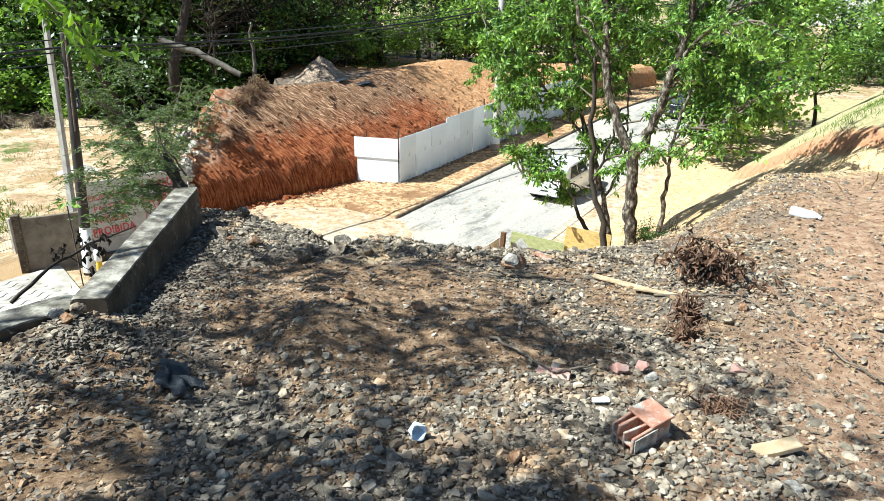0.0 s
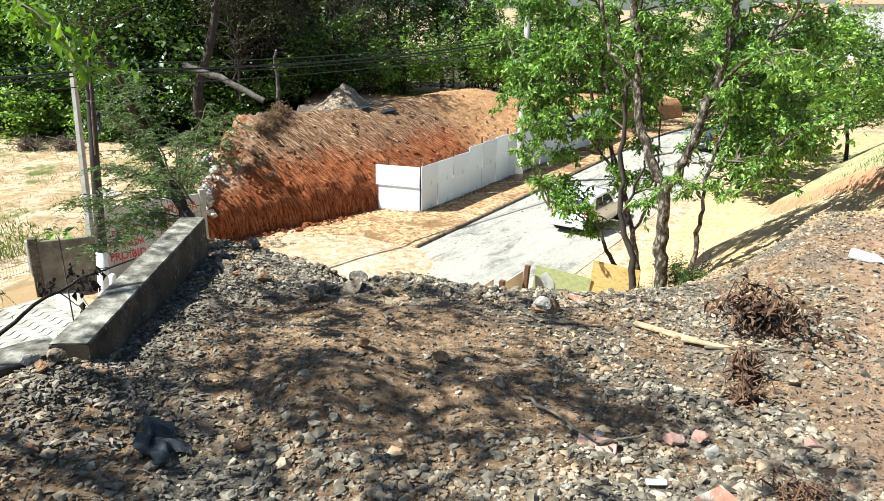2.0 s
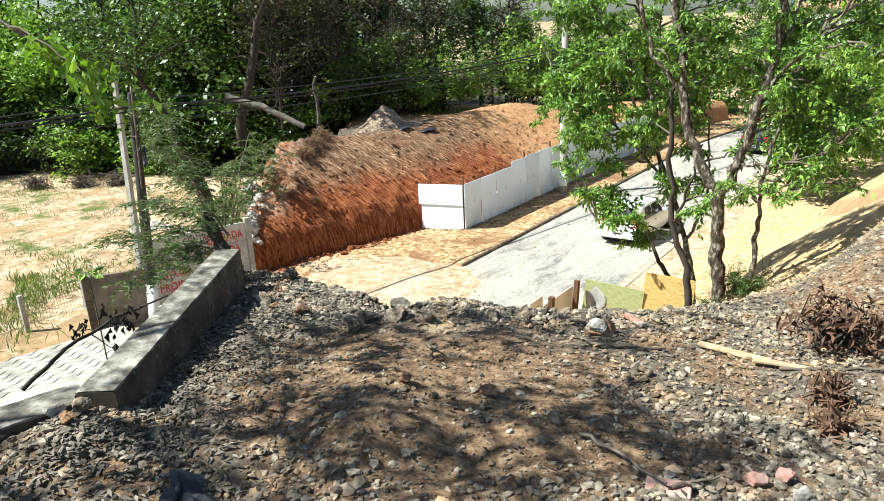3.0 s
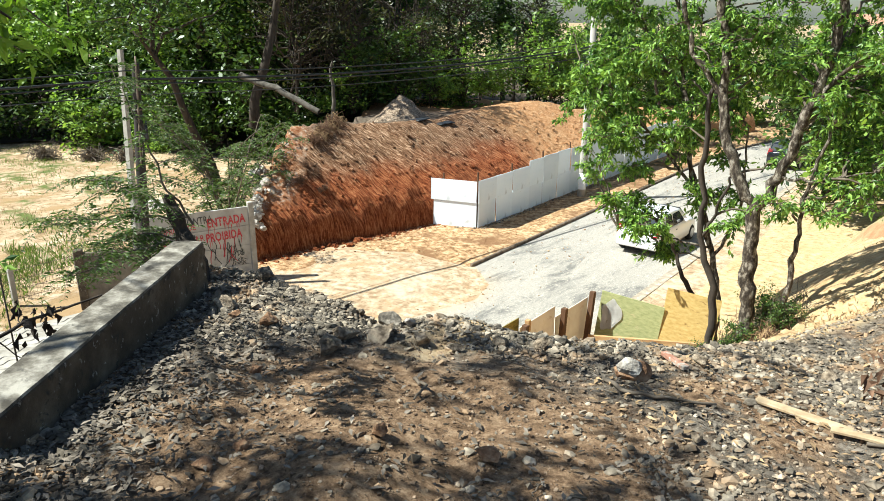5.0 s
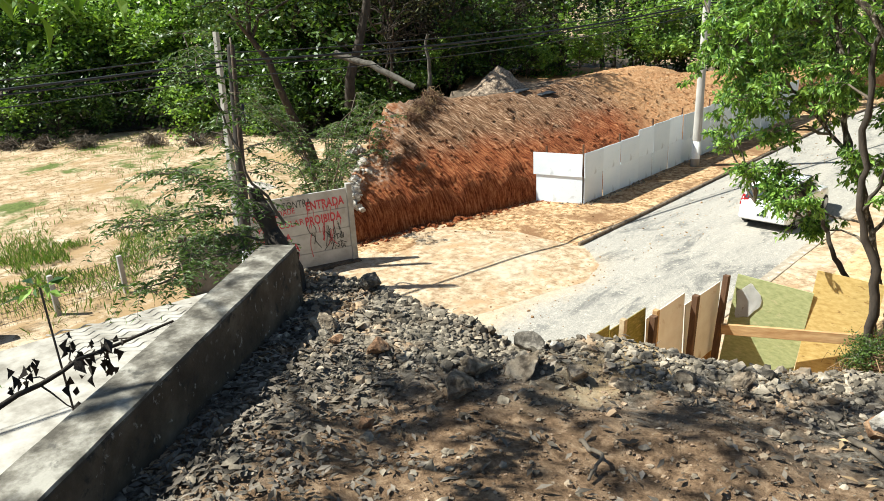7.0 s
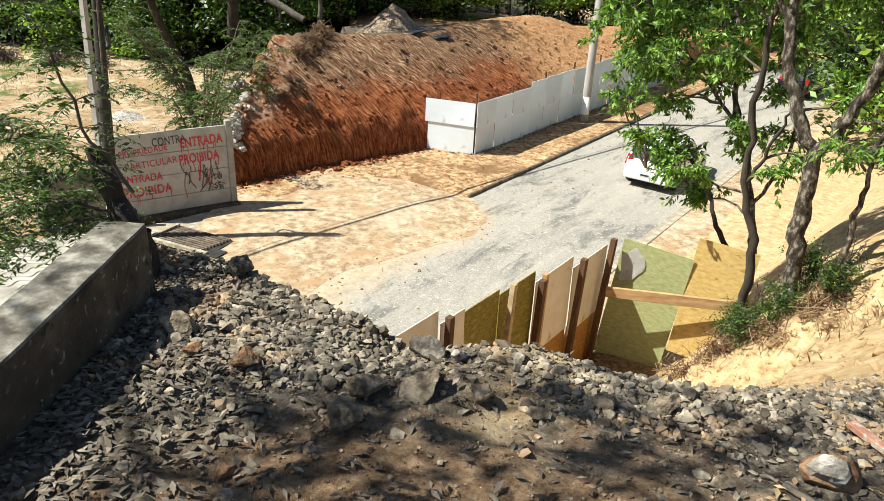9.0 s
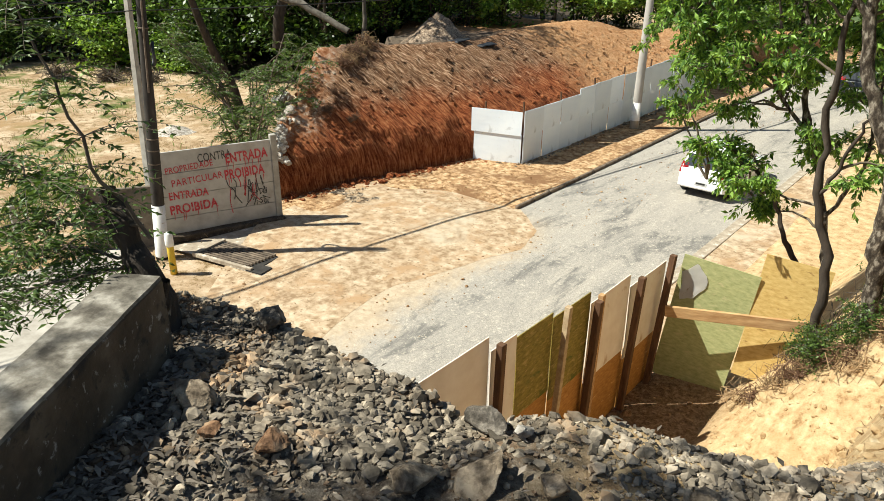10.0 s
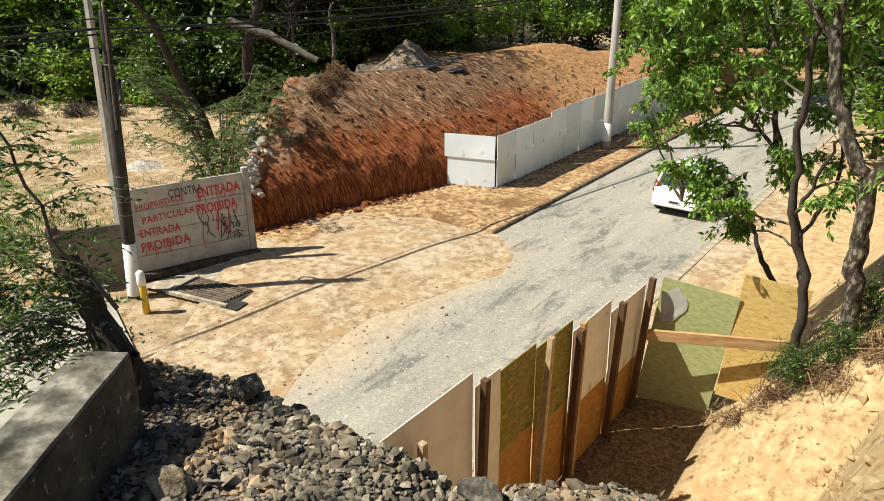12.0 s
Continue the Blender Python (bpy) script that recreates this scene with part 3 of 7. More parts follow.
def brow_distance(x, y):
    """How far (x, y) lies outside the brow of the heap; negative inside."""
    best = np.full(x.shape, 1e9)
    inside = np.zeros(x.shape, bool)
    for (ax, ay), (bx, by) in zip(BROW, BROW[1:] + BROW[:1]):
        dx, dy = bx - ax, by - ay
        t = np.clip(((x - ax) * dx + (y - ay) * dy) / (dx * dx + dy * dy), 0, 1)
        best = np.minimum(best, np.hypot(x - ax - t * dx, y - ay - t * dy))
        cross = (ay > y) != (by > y)
        with np.errstate(divide="ignore", invalid="ignore"):
            hit = x < (bx - ax) * (y - ay) / ((by - ay) if by != ay else 1e-9) + ax
        inside ^= cross & hit
    return np.where(inside, -best, best)


def heap_z(x, y):
    x, y = np.asarray(x, float), np.asarray(y, float)
    d = brow_distance(x, y)
    top = np.interp(y, [-10, 0, 3, 4, 5, 6, 6.6, 10, 14], [0.45, 0.36, 0.1, 0.02, -0.085, -0.23, -0.36, -0.55, -0.62])
    rise = np.interp(y, [5.0, 6.5, 8, 10, 11.5, 13, 16], [-0.085, -0.12, 0.0, -0.03, -0.25, -0.55, -0.7])
    top = top + (rise - top) * smooth(-1.0, -0.1, x) * (y > 5)
    top = top + 0.05 * fbm(x, y, 1.7, 1) + 0.03 * fbm(x, y, 5, 2) + 0.012 * fbm(x, y, 16, 3) + 0.14 * np.exp(-((x + 2.2) ** 2 + (y - 3.5) ** 2) / 0.16) + 0.17 * np.exp(-((x + 3.38) ** 2 + (y - 2.5) ** 2) / 0.09)
    top = top + 0.02 * smooth(-1.1, -0.2, d) * (x < -3.2) * (y > 4) + 0.06 * np.exp(-((x + 3.05) ** 2 / 0.3 + (y - 5.75) ** 2 / 0.06))
    top = top - 0.16 * np.exp(-((x + 3.75) ** 2 / 0.05 + (y - 5.5) ** 2 / 0.08))
    walled = (y < 4.9) & (x < -2.5)
    slope = np.interp(x, [-4.2, -3.2, -2.4, -1.0], [1.75, 1.35, 0.72, 0.6])
    slope = np.where(walled, 40.0, slope)
    out = np.maximum(d, 0)
    z = top - slope * out + 0.12 * fbm(x, y, 1.9, 4) * smooth(0.2, 1.5, out)
    hill = np.interp(x, [-7, -5.3, -4.4, -3.4, -2.5, 0.8, 3, 60], [G, G + 0.1, -5.2, -3.85, -3.1, -0.75, -0.1, 0.4])
    hill = hill + 0.1 * fbm(x, y, 0.9, 5) * smooth(-6.5, -4.5, x)
    ledge = x + 0.45 * (y - 16) - 0.9
    hill = hill + 0.3 * smooth(-0.15, 0.2, ledge + 0.15 * fbm(x, y, 1.6, 6)) * (y > 12) * smooth(-4.0, -2.5, x) - 0.125 * np.maximum(y - 19, 0)
    floor_z = G + 0.16 * smooth(-7.2, -6.4, x)
    blend = smooth(11.5, 15.5, y)
    low = floor_z * (1 - blend) + np.maximum(hill, floor_z) * blend
    low = np.where(x < -7.9, G - 0.06, low)
    return np.where(d <= 0, top, np.maximum(np.minimum(z, top), low))


def sheet(name, xs, ys, zf, mat, smooth_it=True):
    X, Y = np.meshgrid(xs, ys, indexing="ij")
    Z = zf(X, Y)
    nx, ny = X.shape
    i, j = np.meshgrid(np.arange(nx - 1), np.arange(ny - 1), indexing="ij")
    F = np.stack([i * ny + j, (i + 1) * ny + j, (i + 1) * ny + j + 1, i * ny + j + 1], -1).reshape(-1, 4)
    return mesh_np(name, np.stack([X, Y, Z], -1).reshape(-1, 3), F, mat, smooth_it)


def steps(*runs):
    """Grid lines: (from, to, step) runs end to end."""
    out = []
    for a, b, s in runs:
        out.extend(np.arange(a, b - 1e-6, s))
    out.append(runs[-1][1])
    return np.array(out)


heap = sheet("gravel_heap", steps((-8.0, -5.8, 0.4), (-5.8, 1.6, 0.055), (1.6, 5, 0.2), (5, 60, 2.5)),
             steps((-12, 0.5, 0.8), (0.5, 7.2, 0.055), (7.2, 13, 0.12), (13, 24, 0.25), (24, 60, 1.2)), heap_z, M_PLATEAU)
tagged(heap, "heap of grey gravel and brown soil running into a sandy bank", "gravel heap", kind="structure")

ground = sheet("ground", steps((-900, -120, 60), (-120, -60, 6), (-60, -20, 0.5), (-20, 60, 4), (60, 900, 60)),
               steps((-900, -60, 60), (-60, 0, 6), (0, 40, 0.5), (40, 120, 5), (120, 900, 60)),
               lambda x, y: G - 0.07 + 0.1 * smooth(-23, -28, x) * (1 + fbm(x, y, 0.5, 8)) * (np.abs(x) < 100) * (np.abs(y) < 100), M_FIELD)
tagged(ground, "wide field of pale trodden earth with grass patches", "ground", kind="structure")

# road, verge, kerbs
ROAD_Y1 = 66.0


def bend(y):
    """The road swings to its right far along."""
    return 0.012 * np.maximum(np.asarray(y, float) - 46, 0) ** 2


def strip(name, x0, x1, y0, y1, z, mat, label, category, ny=80, nx=8, rough=0.0):
    u, w = np.linspace(0, 1, nx), np.linspace(y0, y1, ny)
    return tagged(sheet_param(name, u, w, lambda a, y: (x0 + (x1 - x0) * a + bend(y), y, z + rough * fbm(x0 + (x1 - x0) * a, y, 1.1, 9)), mat), label, category, kind="structure")


def sheet_param(name, us, ws, f, mat):
    U, W = np.meshgrid(us, ws, indexing="ij")
    X, Y, Z = f(U, W)
    nx, ny = U.shape
    i, j = np.meshgrid(np.arange(nx - 1), np.arange(ny - 1), indexing="ij")
    F = np.stack([i * ny + j, (i + 1) * ny + j, (i + 1) * ny + j + 1, i * ny + j + 1], -1).reshape(-1, 4)
    return mesh_np(name, np.stack([X, Y, Z + 0 * X], -1).reshape(-1, 3), F, mat, True)


strip("road", -14.0, -8.3, -30, ROAD_Y1, G, M_ROAD, "dusty grey asphalt road with worn stains", "road", 120)
tagged(sheet_param("verge", np.linspace(0, 1, 48), np.linspace(14.2, ROAD_Y1, 240), lambda a, y: (-20.6 + 6.46 * a + bend(y), y, G + 0.1 + 0.02 * fbm(-20.6 + 6.46 * a, y, 1.1, 9)
       - 0.2 * smooth(22.2, 20.6, y) * smooth(-18.6, -16.2, -20.6 + 6.46 * a) - 0.2 * smooth(17.2, 15.5, y)), M_VERGE), "unpaved orange earth verge between kerb and boards", "pavement", kind="structure")
strip("pavement", -8.3, -6.6, -20, ROAD_Y1, G + 0.05, M_DRIFT, "pale sandy pavement beside the road", "pavement", 120, 8, 0.02)

def drift_f(u, y):
    """Sand washed over the near part of the road, thin at its outer edge."""
    edge = np.interp(y, [6, 9, 11, 13, 15, 17, 19, 20.4, 21.6], [-13.6, -12.9, -12.3, -13.0, -13.5, -12.7, -12.2, -12.5, -14.0]) + 0.12 * fbm(y, y * 0 + 2, 1.6, 11)
    x0 = np.interp(y, [6, 11.5, 13.2, 15.5, 18], [-15.4, -16.2, -17.6, -19.2, -19.6])
    x = x0 + (edge - x0) * u
    return x, y, G + 0.004 + 0.1 * (1 - smooth(0.5, 1.0, u)) * smooth(21.9, 19.5, y) * smooth(12.5, 15.5, y) + 0.012 * fbm(x, y, 1.5, 12) * (1 - u)


tagged(sheet_param("sand_drift", np.linspace(0, 1, 30), np.linspace(6, 21.6, 120), drift_f, M_DRIFT), "washed-out yellow sand lying over the road edge", "sand", kind="structure")

# kerb stones along the far side
kerb = empty("kerb", "low dirty kerb along the road", "kerb", kind="structure")
bmk = rough_box(-0.055, 0.055, -0.49, 0.49, -0.12, 0.11, 0.02, None, 2, 0.03)
me0 = part("kerb_stone", bmk, M_KERB, kerb)
me0.location = (-14.07, 22.0, G)
for n in range(1, 40):
    o = new("kerb_stone", me0.data)
    o.parent = kerb
    y = 22.0 + n
    o.location = (-14.07 + float(bend(y)), y, G + rng.normal(0, 0.008))
    o.rotation_euler = (0, 0, -float(0.024 * max(y - 46, 0)) + rng.normal(0, 0.008))
gut = empty("kerb", "low pale kerb with a dark gutter joint", "kerb", kind="structure")
bmk = rough_box(-0.16, 0.16, -0.495, 0.495, -0.1, 0.07, 0.015)
me1 = part("kerb_stone", bmk, M_SLAB, gut)
me1.location = (-8.2, 10.5, G)
for n in range(1, 46):
    o = new("kerb_stone", me1.data)
    o.parent = gut
    y = 10.5 + n
    o.location = (-8.2 + float(bend(y)), y, G + rng.normal(0, 0.004))
    o.rotation_euler = (0, 0, -float(0.024 * max(y - 46, 0)))

# ---- cut earth bank ----
BASE_Y = [15, 16, 17.5, 20.2, 22.3, 24.7, 26, 60]
BASE_X = [-20.6, -20.4, -20.15, -19.6, -18.95, -18.25, -17.4, -17.2]


def bank_f(d, y):
    x = np.interp(y, BASE_Y, BASE_X) + bend(y) - d
    top = np.interp(y, [15, 20, 24, 30, 33, 41, 45, 60], [-2.4, -2.3, -2.45, -2.8, -2.7, -3.25, -3.9, -4.8])
    run = np.interp(y, [16, 22, 30, 45], [3.2, 3.6, 4.2, 4.6])
    z = np.interp(d, [0, 0.14, 0.3, 0.6], [G - 0.05, -5.6, -5.2, -4.85]) + 0.16 * fbm(y * 2.2, d, 1.4, 24) * smooth(0, 0.2, d) * smooth(0.75, 0.45, d)
    rise = np.clip((d - 0.6) / run, 0, 1)
    up = -4.85 + (top + 4.85) * (rise * (1.25 - 0.25 * rise))
    z = np.where(d > 0.6, up, z)
    z = np.where(d > run + 0.6, top + 0.08 * fbm(x, y, 0.5, 14) - 0.13 * np.minimum(d - run - 0.6, 6), z)
    # scrape marks down the face, clods, and the hump of orange fill
    z = z + (0.018 * np.sin((y + 0.2 * d) * 19 + 1.5 * np.sin(y * 2.3)) * (0.5 + 0.5 * fbm(x, y, 0.8, 27)) + 0.05 * fbm((y + 0.2 * d) * 5, d * 0.5, 1.3, 23)) * smooth(0.1, 0.5, d) * (1 - smooth(0.85, 1.0, rise))
    z = z + (0.07 * fbm(x, y, 2.2, 15) + 0.05 * fbm(x, y, 7, 18)) * smooth(0.05, 0.5, d)
    z = z + 0.22 * fbm(x, y, 1.1, 19) * smooth(0.6, 2.0, d) * smooth(21.5, 18.5, y)
    z = z + 0.35 * np.exp(-((x + 23) ** 2 / 6 + (y - 40) ** 2 / 14))
    end = y - (16.9 + 1.27 * np.maximum(d - 0.4, 0)) + 0.3 * fbm(x, y, 1.3, 16)
    z = G - 0.1 + (z - G + 0.1) * smooth(-0.6, 0.25, end)
    x = x + 0.06 * fbm(y, z, 3.0, 17) * smooth(0, 0.1, d)
    return x, y, z


bank = sheet_param("earth_bank", steps((0, 0.7, 0.07), (0.7, 5.5, 0.12), (5.5, 9, 0.35), (9, 26, 1.5)), steps((14.6, 27, 0.09), (27, 45, 0.25), (45, 60, 1.0)), bank_f, M_CLAY)
tagged(bank, "cut bank of red and brown earth with scrape marks", "earth bank", kind="structure")

# crumbs of clay at the foot of the bank
n = 500
yy = rng.uniform(16.8, 25, n)
xx = np.interp(yy, BASE_Y, BASE_X) + np.abs(rng.normal(0, 0.25, n)) + 0.02
C = np.stack([xx, yy, np.full(n, G + 0.1)], -1)
V, F = stones_np(C, rng.lognormal(-3.3, 0.55, n), rng)
tagged(mesh_np("clay_crumbs", V, F, M_CLAY), "crumbs of red clay fallen at the foot of the bank", "rubble", kind="stuff")

# clods lying on the face and top of the bank
n = 2400
dd = np.abs(rng.normal(0, 2.2, n)) + 0.3
yy = rng.uniform(17.2, 46, n)
bx, by, bz = bank_f(dd, yy)
ok = bz > -5.6
size = np.clip(rng.lognormal(-3.35, 0.5, n), 0.014, 0.12)
V, F = stones_np(np.stack([bx, by, bz + 0.15 * size], -1)[ok], size[ok], rng, 0.75, cube=True)
tagged(mesh_np("clay_clods", V, F, M_CLAY), "clods of red and brown earth on the bank", "rubble", kind="stuff")
# grit and crumbs on the verge, the drift and the edge of the road
n = 3400
yy = rng.uniform(9, 44, n)
xx = np.where(rng.uniform(0, 1, n) < 0.75, rng.uniform(-19.5, -14.2, n), rng.normal(-12.6, 0.9, n)) + bend(yy)
ok = ~((yy < 16.5) & (xx < -17.6)) & (xx < -9) & (xx > np.interp(yy, BASE_Y, BASE_X) + 0.05) & ~((yy > 24.6) & (xx < -16.3))
size = np.clip(rng.lognormal(-4.3, 0.5, n), 0.006, 0.05)
zz = np.where((xx < -14.1) & (yy > 22), G + 0.1, np.where((xx < -15.5) & (yy > 16), G + 0.09, G + 0.012))
V, F = stones_np(np.stack([xx, yy, zz], -1)[ok], size[ok], rng, cube=True)
tagged(mesh_np("road_grit", V, F, M_VERGE), "brown grit and crumbs strewn on verge and road edge", "grit", kind="stuff")

# grit pile on top of the bank
def pile(name, at, rad, h, mat, label, seed):
    def f(a, r):
        x, y = at[0] + r * np.cos(a) * rad, at[1] + r * np.sin(a) * rad * 1.2
        z = at[2] + h * (1 - r) ** 1.25 * (1 + 0.2 * fbm(x, y, 2.0, seed)) + 0.06 * fbm(x, y, 6, seed + 1) - 0.15 * (r > 0.98)
        return x, y, z
    return tagged(sheet_param(name, np.linspace(0, 2 * np.pi, 49), np.linspace(0.001, 1, 26), f, mat), label, "gravel pile")


pile("gravel_mound", (-25.3, 31.0, -3.35), 1.75, 1.5, M_PILE, "pale heap of grit and gravel on the earth bank", 20)
pile("sand_pile", (-30.5, 19.5, G - 0.1), 1.1, 0.5, M_WHITE_ROCK, "small pale heap of rubble on the field", 22)


def rock(name, at, size, mat, label, seed, flat=0.7, category="rock", cuts=2, rz=None, group=""):
    """One boulder or chunk: a broken, noisy lump."""
    bm = bmesh.new()
    bmesh.ops.create_icosphere(bm, subdivisions=cuts, radius=1)
    r = np.random.default_rng(seed)
    planes = [(Vector(r.normal(0, 1, 3)).normalized(), r.uniform(0.42, 0.75)) for _ in range(11)]
    off = Vector(r.uniform(-50, 50, 3))
    for v in bm.verts:
        for nrm, dd in planes:
            k = v.co.dot(nrm)
            if k > dd:
                v.co -= nrm * (k - dd)
        v.co *= 1 + 0.12 * noise.noise(v.co * 2.2 + off) + 0.06 * noise.noise(v.co * 6.5 + off) + 0.035 * noise.noise(v.co * 15 + off)
    s = size if isinstance(size, tuple) else (size, size * 0.8, size * flat)
    bm.transform(Matrix.Diagonal((*s, 1)))
    ob = part(name, bm, mat, None, "", False)
    ob.matrix_world = pose(*at, r.normal(0, 8), r.normal(0, 8), rz if rz is not None else r.uniform(0, 360))
    return tagged(ob, label, category, group)


def zh(x, y):
    return float(heap_z(np.array([x]), np.array([y]))[0])


# white rubble at the left end of the bank
for n in range(120):
    mass = n < 80
    d = 0.85 + rng.normal(0, 0.4) if mass else 0.6 + 2.6 * rng.random()
    y = 17.1 + 1.27 * max(d - 0.4, 0) + (rng.normal(0.05, 0.2) if mass else rng.normal(0.4, 0.5))
    bx, by, bz = bank_f(np.array([max(d, 0)]), np.array([y]))
    if bz[0] < -5.9:
        continue
    q = float(rng.uniform(0.08, 0.24) if mass else rng.uniform(0.05, 0.14))
    rock("rubble_stone", (float(bx[0]), y, float(bz[0]) + 0.03), (q, q * float(rng.uniform(0.45, 0.8)), q * float(rng.uniform(0.45, 0.9))), M_WHITE_ROCK if mass or rng.random() < 0.3 else M_ROCK_RED,
         "pale broken rubble stone stuck in the end of the bank", 300 + n, 0.8, "rubble", 2, None, "rubble at the end of the bank")

# the broken pillar of pale rubble that ends the bank
for n in range(64):
    t = float(rng.uniform(0, 1)) ** 0.9
    q = float(rng.uniform(0.13, 0.3))
    at = (-21.05 - 1.5 * t + rng.normal(0, 0.16), 17.6 + 2.0 * t + rng.normal(0, 0.16), -5.75 + 2.05 * t + rng.normal(0, 0.1))
    rock("rubble_stone", at, (q, q * float(rng.uniform(0.6, 0.9)), q * float(rng.uniform(0.5, 0.85))), M_WHITE_ROCK if rng.random() < 0.8 else M_ROCK,
         "pale broken rubble stone stuck in the end of the bank", 1300 + n, 0.8, "rubble", 2, None, "rubble at the end of the bank")

# ---- white boards along the verge ----
hoarding = empty("hoarding", "hoarding of white painted sheets in two rows on posts", "hoarding")


def sheet_panel(parent, a, b, z0, z1, mat, name="panel", thick=0.018, tilt=0.0, seed=0):
    """An upright sheet from plan point a to b."""
    a, b = Vector(a), Vector(b)
    L = (b - a).length
    bm = bmesh.new()
    box(bm, 0, L, -thick / 2, thick / 2, 0, z1 - z0)
    bmesh.ops.subdivide_edges(bm, edges=bm.edges[:], cuts=3, use_grid_fill=True)
    r = np.random.default_rng(seed + 900)
    ph, am = r.uniform(0, 6), r.uniform(0.004, 0.014)
    for v in bm.verts:
        v.co.y += am * math.sin(v.co.x * 2.2 + ph) * math.sin(v.co.z * 2.6 + ph * 2)
    ob = part(name, bm, mat, parent)
    ob.matrix_basis = Matrix.Translation((a.x, a.y, z0)) @ Matrix.Rotation(math.atan2(b.y - a.y, b.x - a.x), 4, "Z") @ Matrix.Rotation(radians(tilt), 4, "Y")
    return ob


def panel_post(parent, x, y, z0, z1, mat=M_TIMBER, w=0.06, lean=(0, 0), name="post"):
    bm = rough_box(-w / 2, w / 2, -w / 2, w / 2, 0, z1 - z0, 0.006)
    ob = part(name, bm, mat, parent)
    ob.matrix_basis = pose(x, y, z0, lean[0], lean[1], 0)
    return ob


sheet_panel(hoarding, (-18.25, 24.72), (-16.52, 25.33), G + 0.12, G + 1.22, M_BOARD, seed=1, tilt=0.6)
sheet_panel(hoarding, (-18.33, 24.66), (-16.5, 25.29), G + 1.2, G + 2.08, M_BOARD, seed=2, tilt=1.0)
y = 25.36
k = 0
while y < 47:
    w = float(rng.uniform(1.15, 1.4))
    y2 = y + w
    up = float(np.interp(y, [25, 28.4, 29.0, 38, 43, 47], [0.0, 0.03, 0.24, 0.3, 0.2, 0.1])) + float(rng.normal(0, 0.025))
    xa, xb = -16.46 + float(bend(y)), -16.46 + float(bend(y2)) + rng.normal(0, 0.02)
    sheet_panel(hoarding, (xa + 0.02 * (k % 2), y), (xb + 0.02 * (k % 2) + rng.normal(0, 0.015), y2 - 0.012), G + 0.1, G + 1.18 + rng.normal(0, 0.03), M_BOARD, seed=10 + k, tilt=float(rng.normal(0, 0.5)))
    sheet_panel(hoarding, (xa + 0.045 - 0.02 * (k % 2), y - 0.03), (xb + 0.045 - 0.02 * (k % 2) + rng.normal(0, 0.015), y2 - 0.045), G + 1.15, G + 2.08 + up, M_BOARD, seed=40 + k, tilt=float(rng.normal(0, 0.5)))
    if k % 2 == 0:
        panel_post(hoarding, xa - 0.1, y + 0.1, G, G + 2.25 + up + float(rng.uniform(-0.05, 0.15)))
    y, k = y2, k + 1
panel_post(hoarding, -17.9, 24.95, G, G + 2.3)
# grey grit spilt along the foot of the boards
n = 500
yy = rng.uniform(24.8, 40, n)
C = np.stack([-16.4 + np.abs(rng.normal(0, 0.14, n)) - 0.5 * (yy < 25.25) * rng.uniform(0, 3, n), yy, np.full(n, G + 0.12)], -1)
V, F = stones_np(C, rng.lognormal(-3.5, 0.4, n), rng)
tagged(mesh_np("grit", V, F, M_STONE), "grey grit spilt along the foot of the boards", "grit", kind="stuff")


# ---- poles and cables ----
def lathe(profile, sides=16, bm=None):
    """Rings of (radius, z) joined up, closed at both ends."""
    bm = bm or bmesh.new()
    rings = []
    for r, z in profile:
        rings.append([bm.verts.new((r * math.cos(2 * math.pi * k / sides), r * math.sin(2 * math.pi * k / sides), z)) for k in range(sides)])
    for a, b in zip(rings, rings[1:]):
        for k in range(sides):
            bm.faces.new((a[k], a[(k + 1) % sides], b[(k + 1) % sides], b[k]))
    bm.faces.new(rings[0][::-1])
    bm.faces.new(rings[-1])
    return bm


def set_pole(base, top):
    base, top = Vector(base), Vector(top)
    return Matrix.Translation(base) @ (top - base).to_track_quat("Z", "Y").to_matrix().to_4x4(), (top - base).length


m, L = set_pole((-15.7, 33.05, G), (-15.62, 33.1, 2.3))
pole = new("utility_pole")
pole.matrix_world = m
tagged(pole, "tall round grey concrete utility pole on the verge", "utility pole")
part("shaft", lathe([(0.2, -0.1), (0.19, 1.0), (0.13, L), (0.11, L + 0.02)]), M_POLE2, pole, "", True)
part("whitewashed_base", lathe([(0.197, 0.15), (0.196, 0.16), (0.192, 1.25), (0.15, 1.26)]), M_WHITEWASH, pole, "faded whitewash band", True)
m, L = set_pole((-9.0, 62.0, G), (-8.95, 62.1, 1.2))
pole = new("utility_pole")
pole.matrix_world = m
tagged(pole, "slim pale concrete pole farther along the verge", "utility pole")
part("shaft", lathe([(0.16, -0.1), (0.11, L), (0.1, L + 0.02)]), M_POLE2, pole, "", True)

m, L = set_pole((-19.32, 12.35, G), (-19.12, 12.78, 0.72))
pole = new("utility_pole")
pole.matrix_world = m
tagged(pole, "dark weathered round pole with a whitewashed foot", "utility pole")
part("shaft", lathe([(0.17, -0.1), (0.16, 1.4), (0.14, 3.6), (0.1, L - 0.05), (0.085, L)]), M_POLE, pole, "", True)
part("whitewashed_foot", lathe([(0.178, 0.0), (0.176, 0.02), (0.166, 1.45), (0.12, 1.46)]), M_WHITEWASH, pole, "whitewashed foot with dirty drips", True)
for z in (2.2, 2.55, 2.9, 3.2, 5.9):
    part("wire_band", lathe([(0.15 - 0.004 * z, z), (0.165 - 0.004 * z, z + 0.005), (0.165 - 0.004 * z, z + 0.03), (0.15 - 0.004 * z, z + 0.035)]), M_IRON, pole)
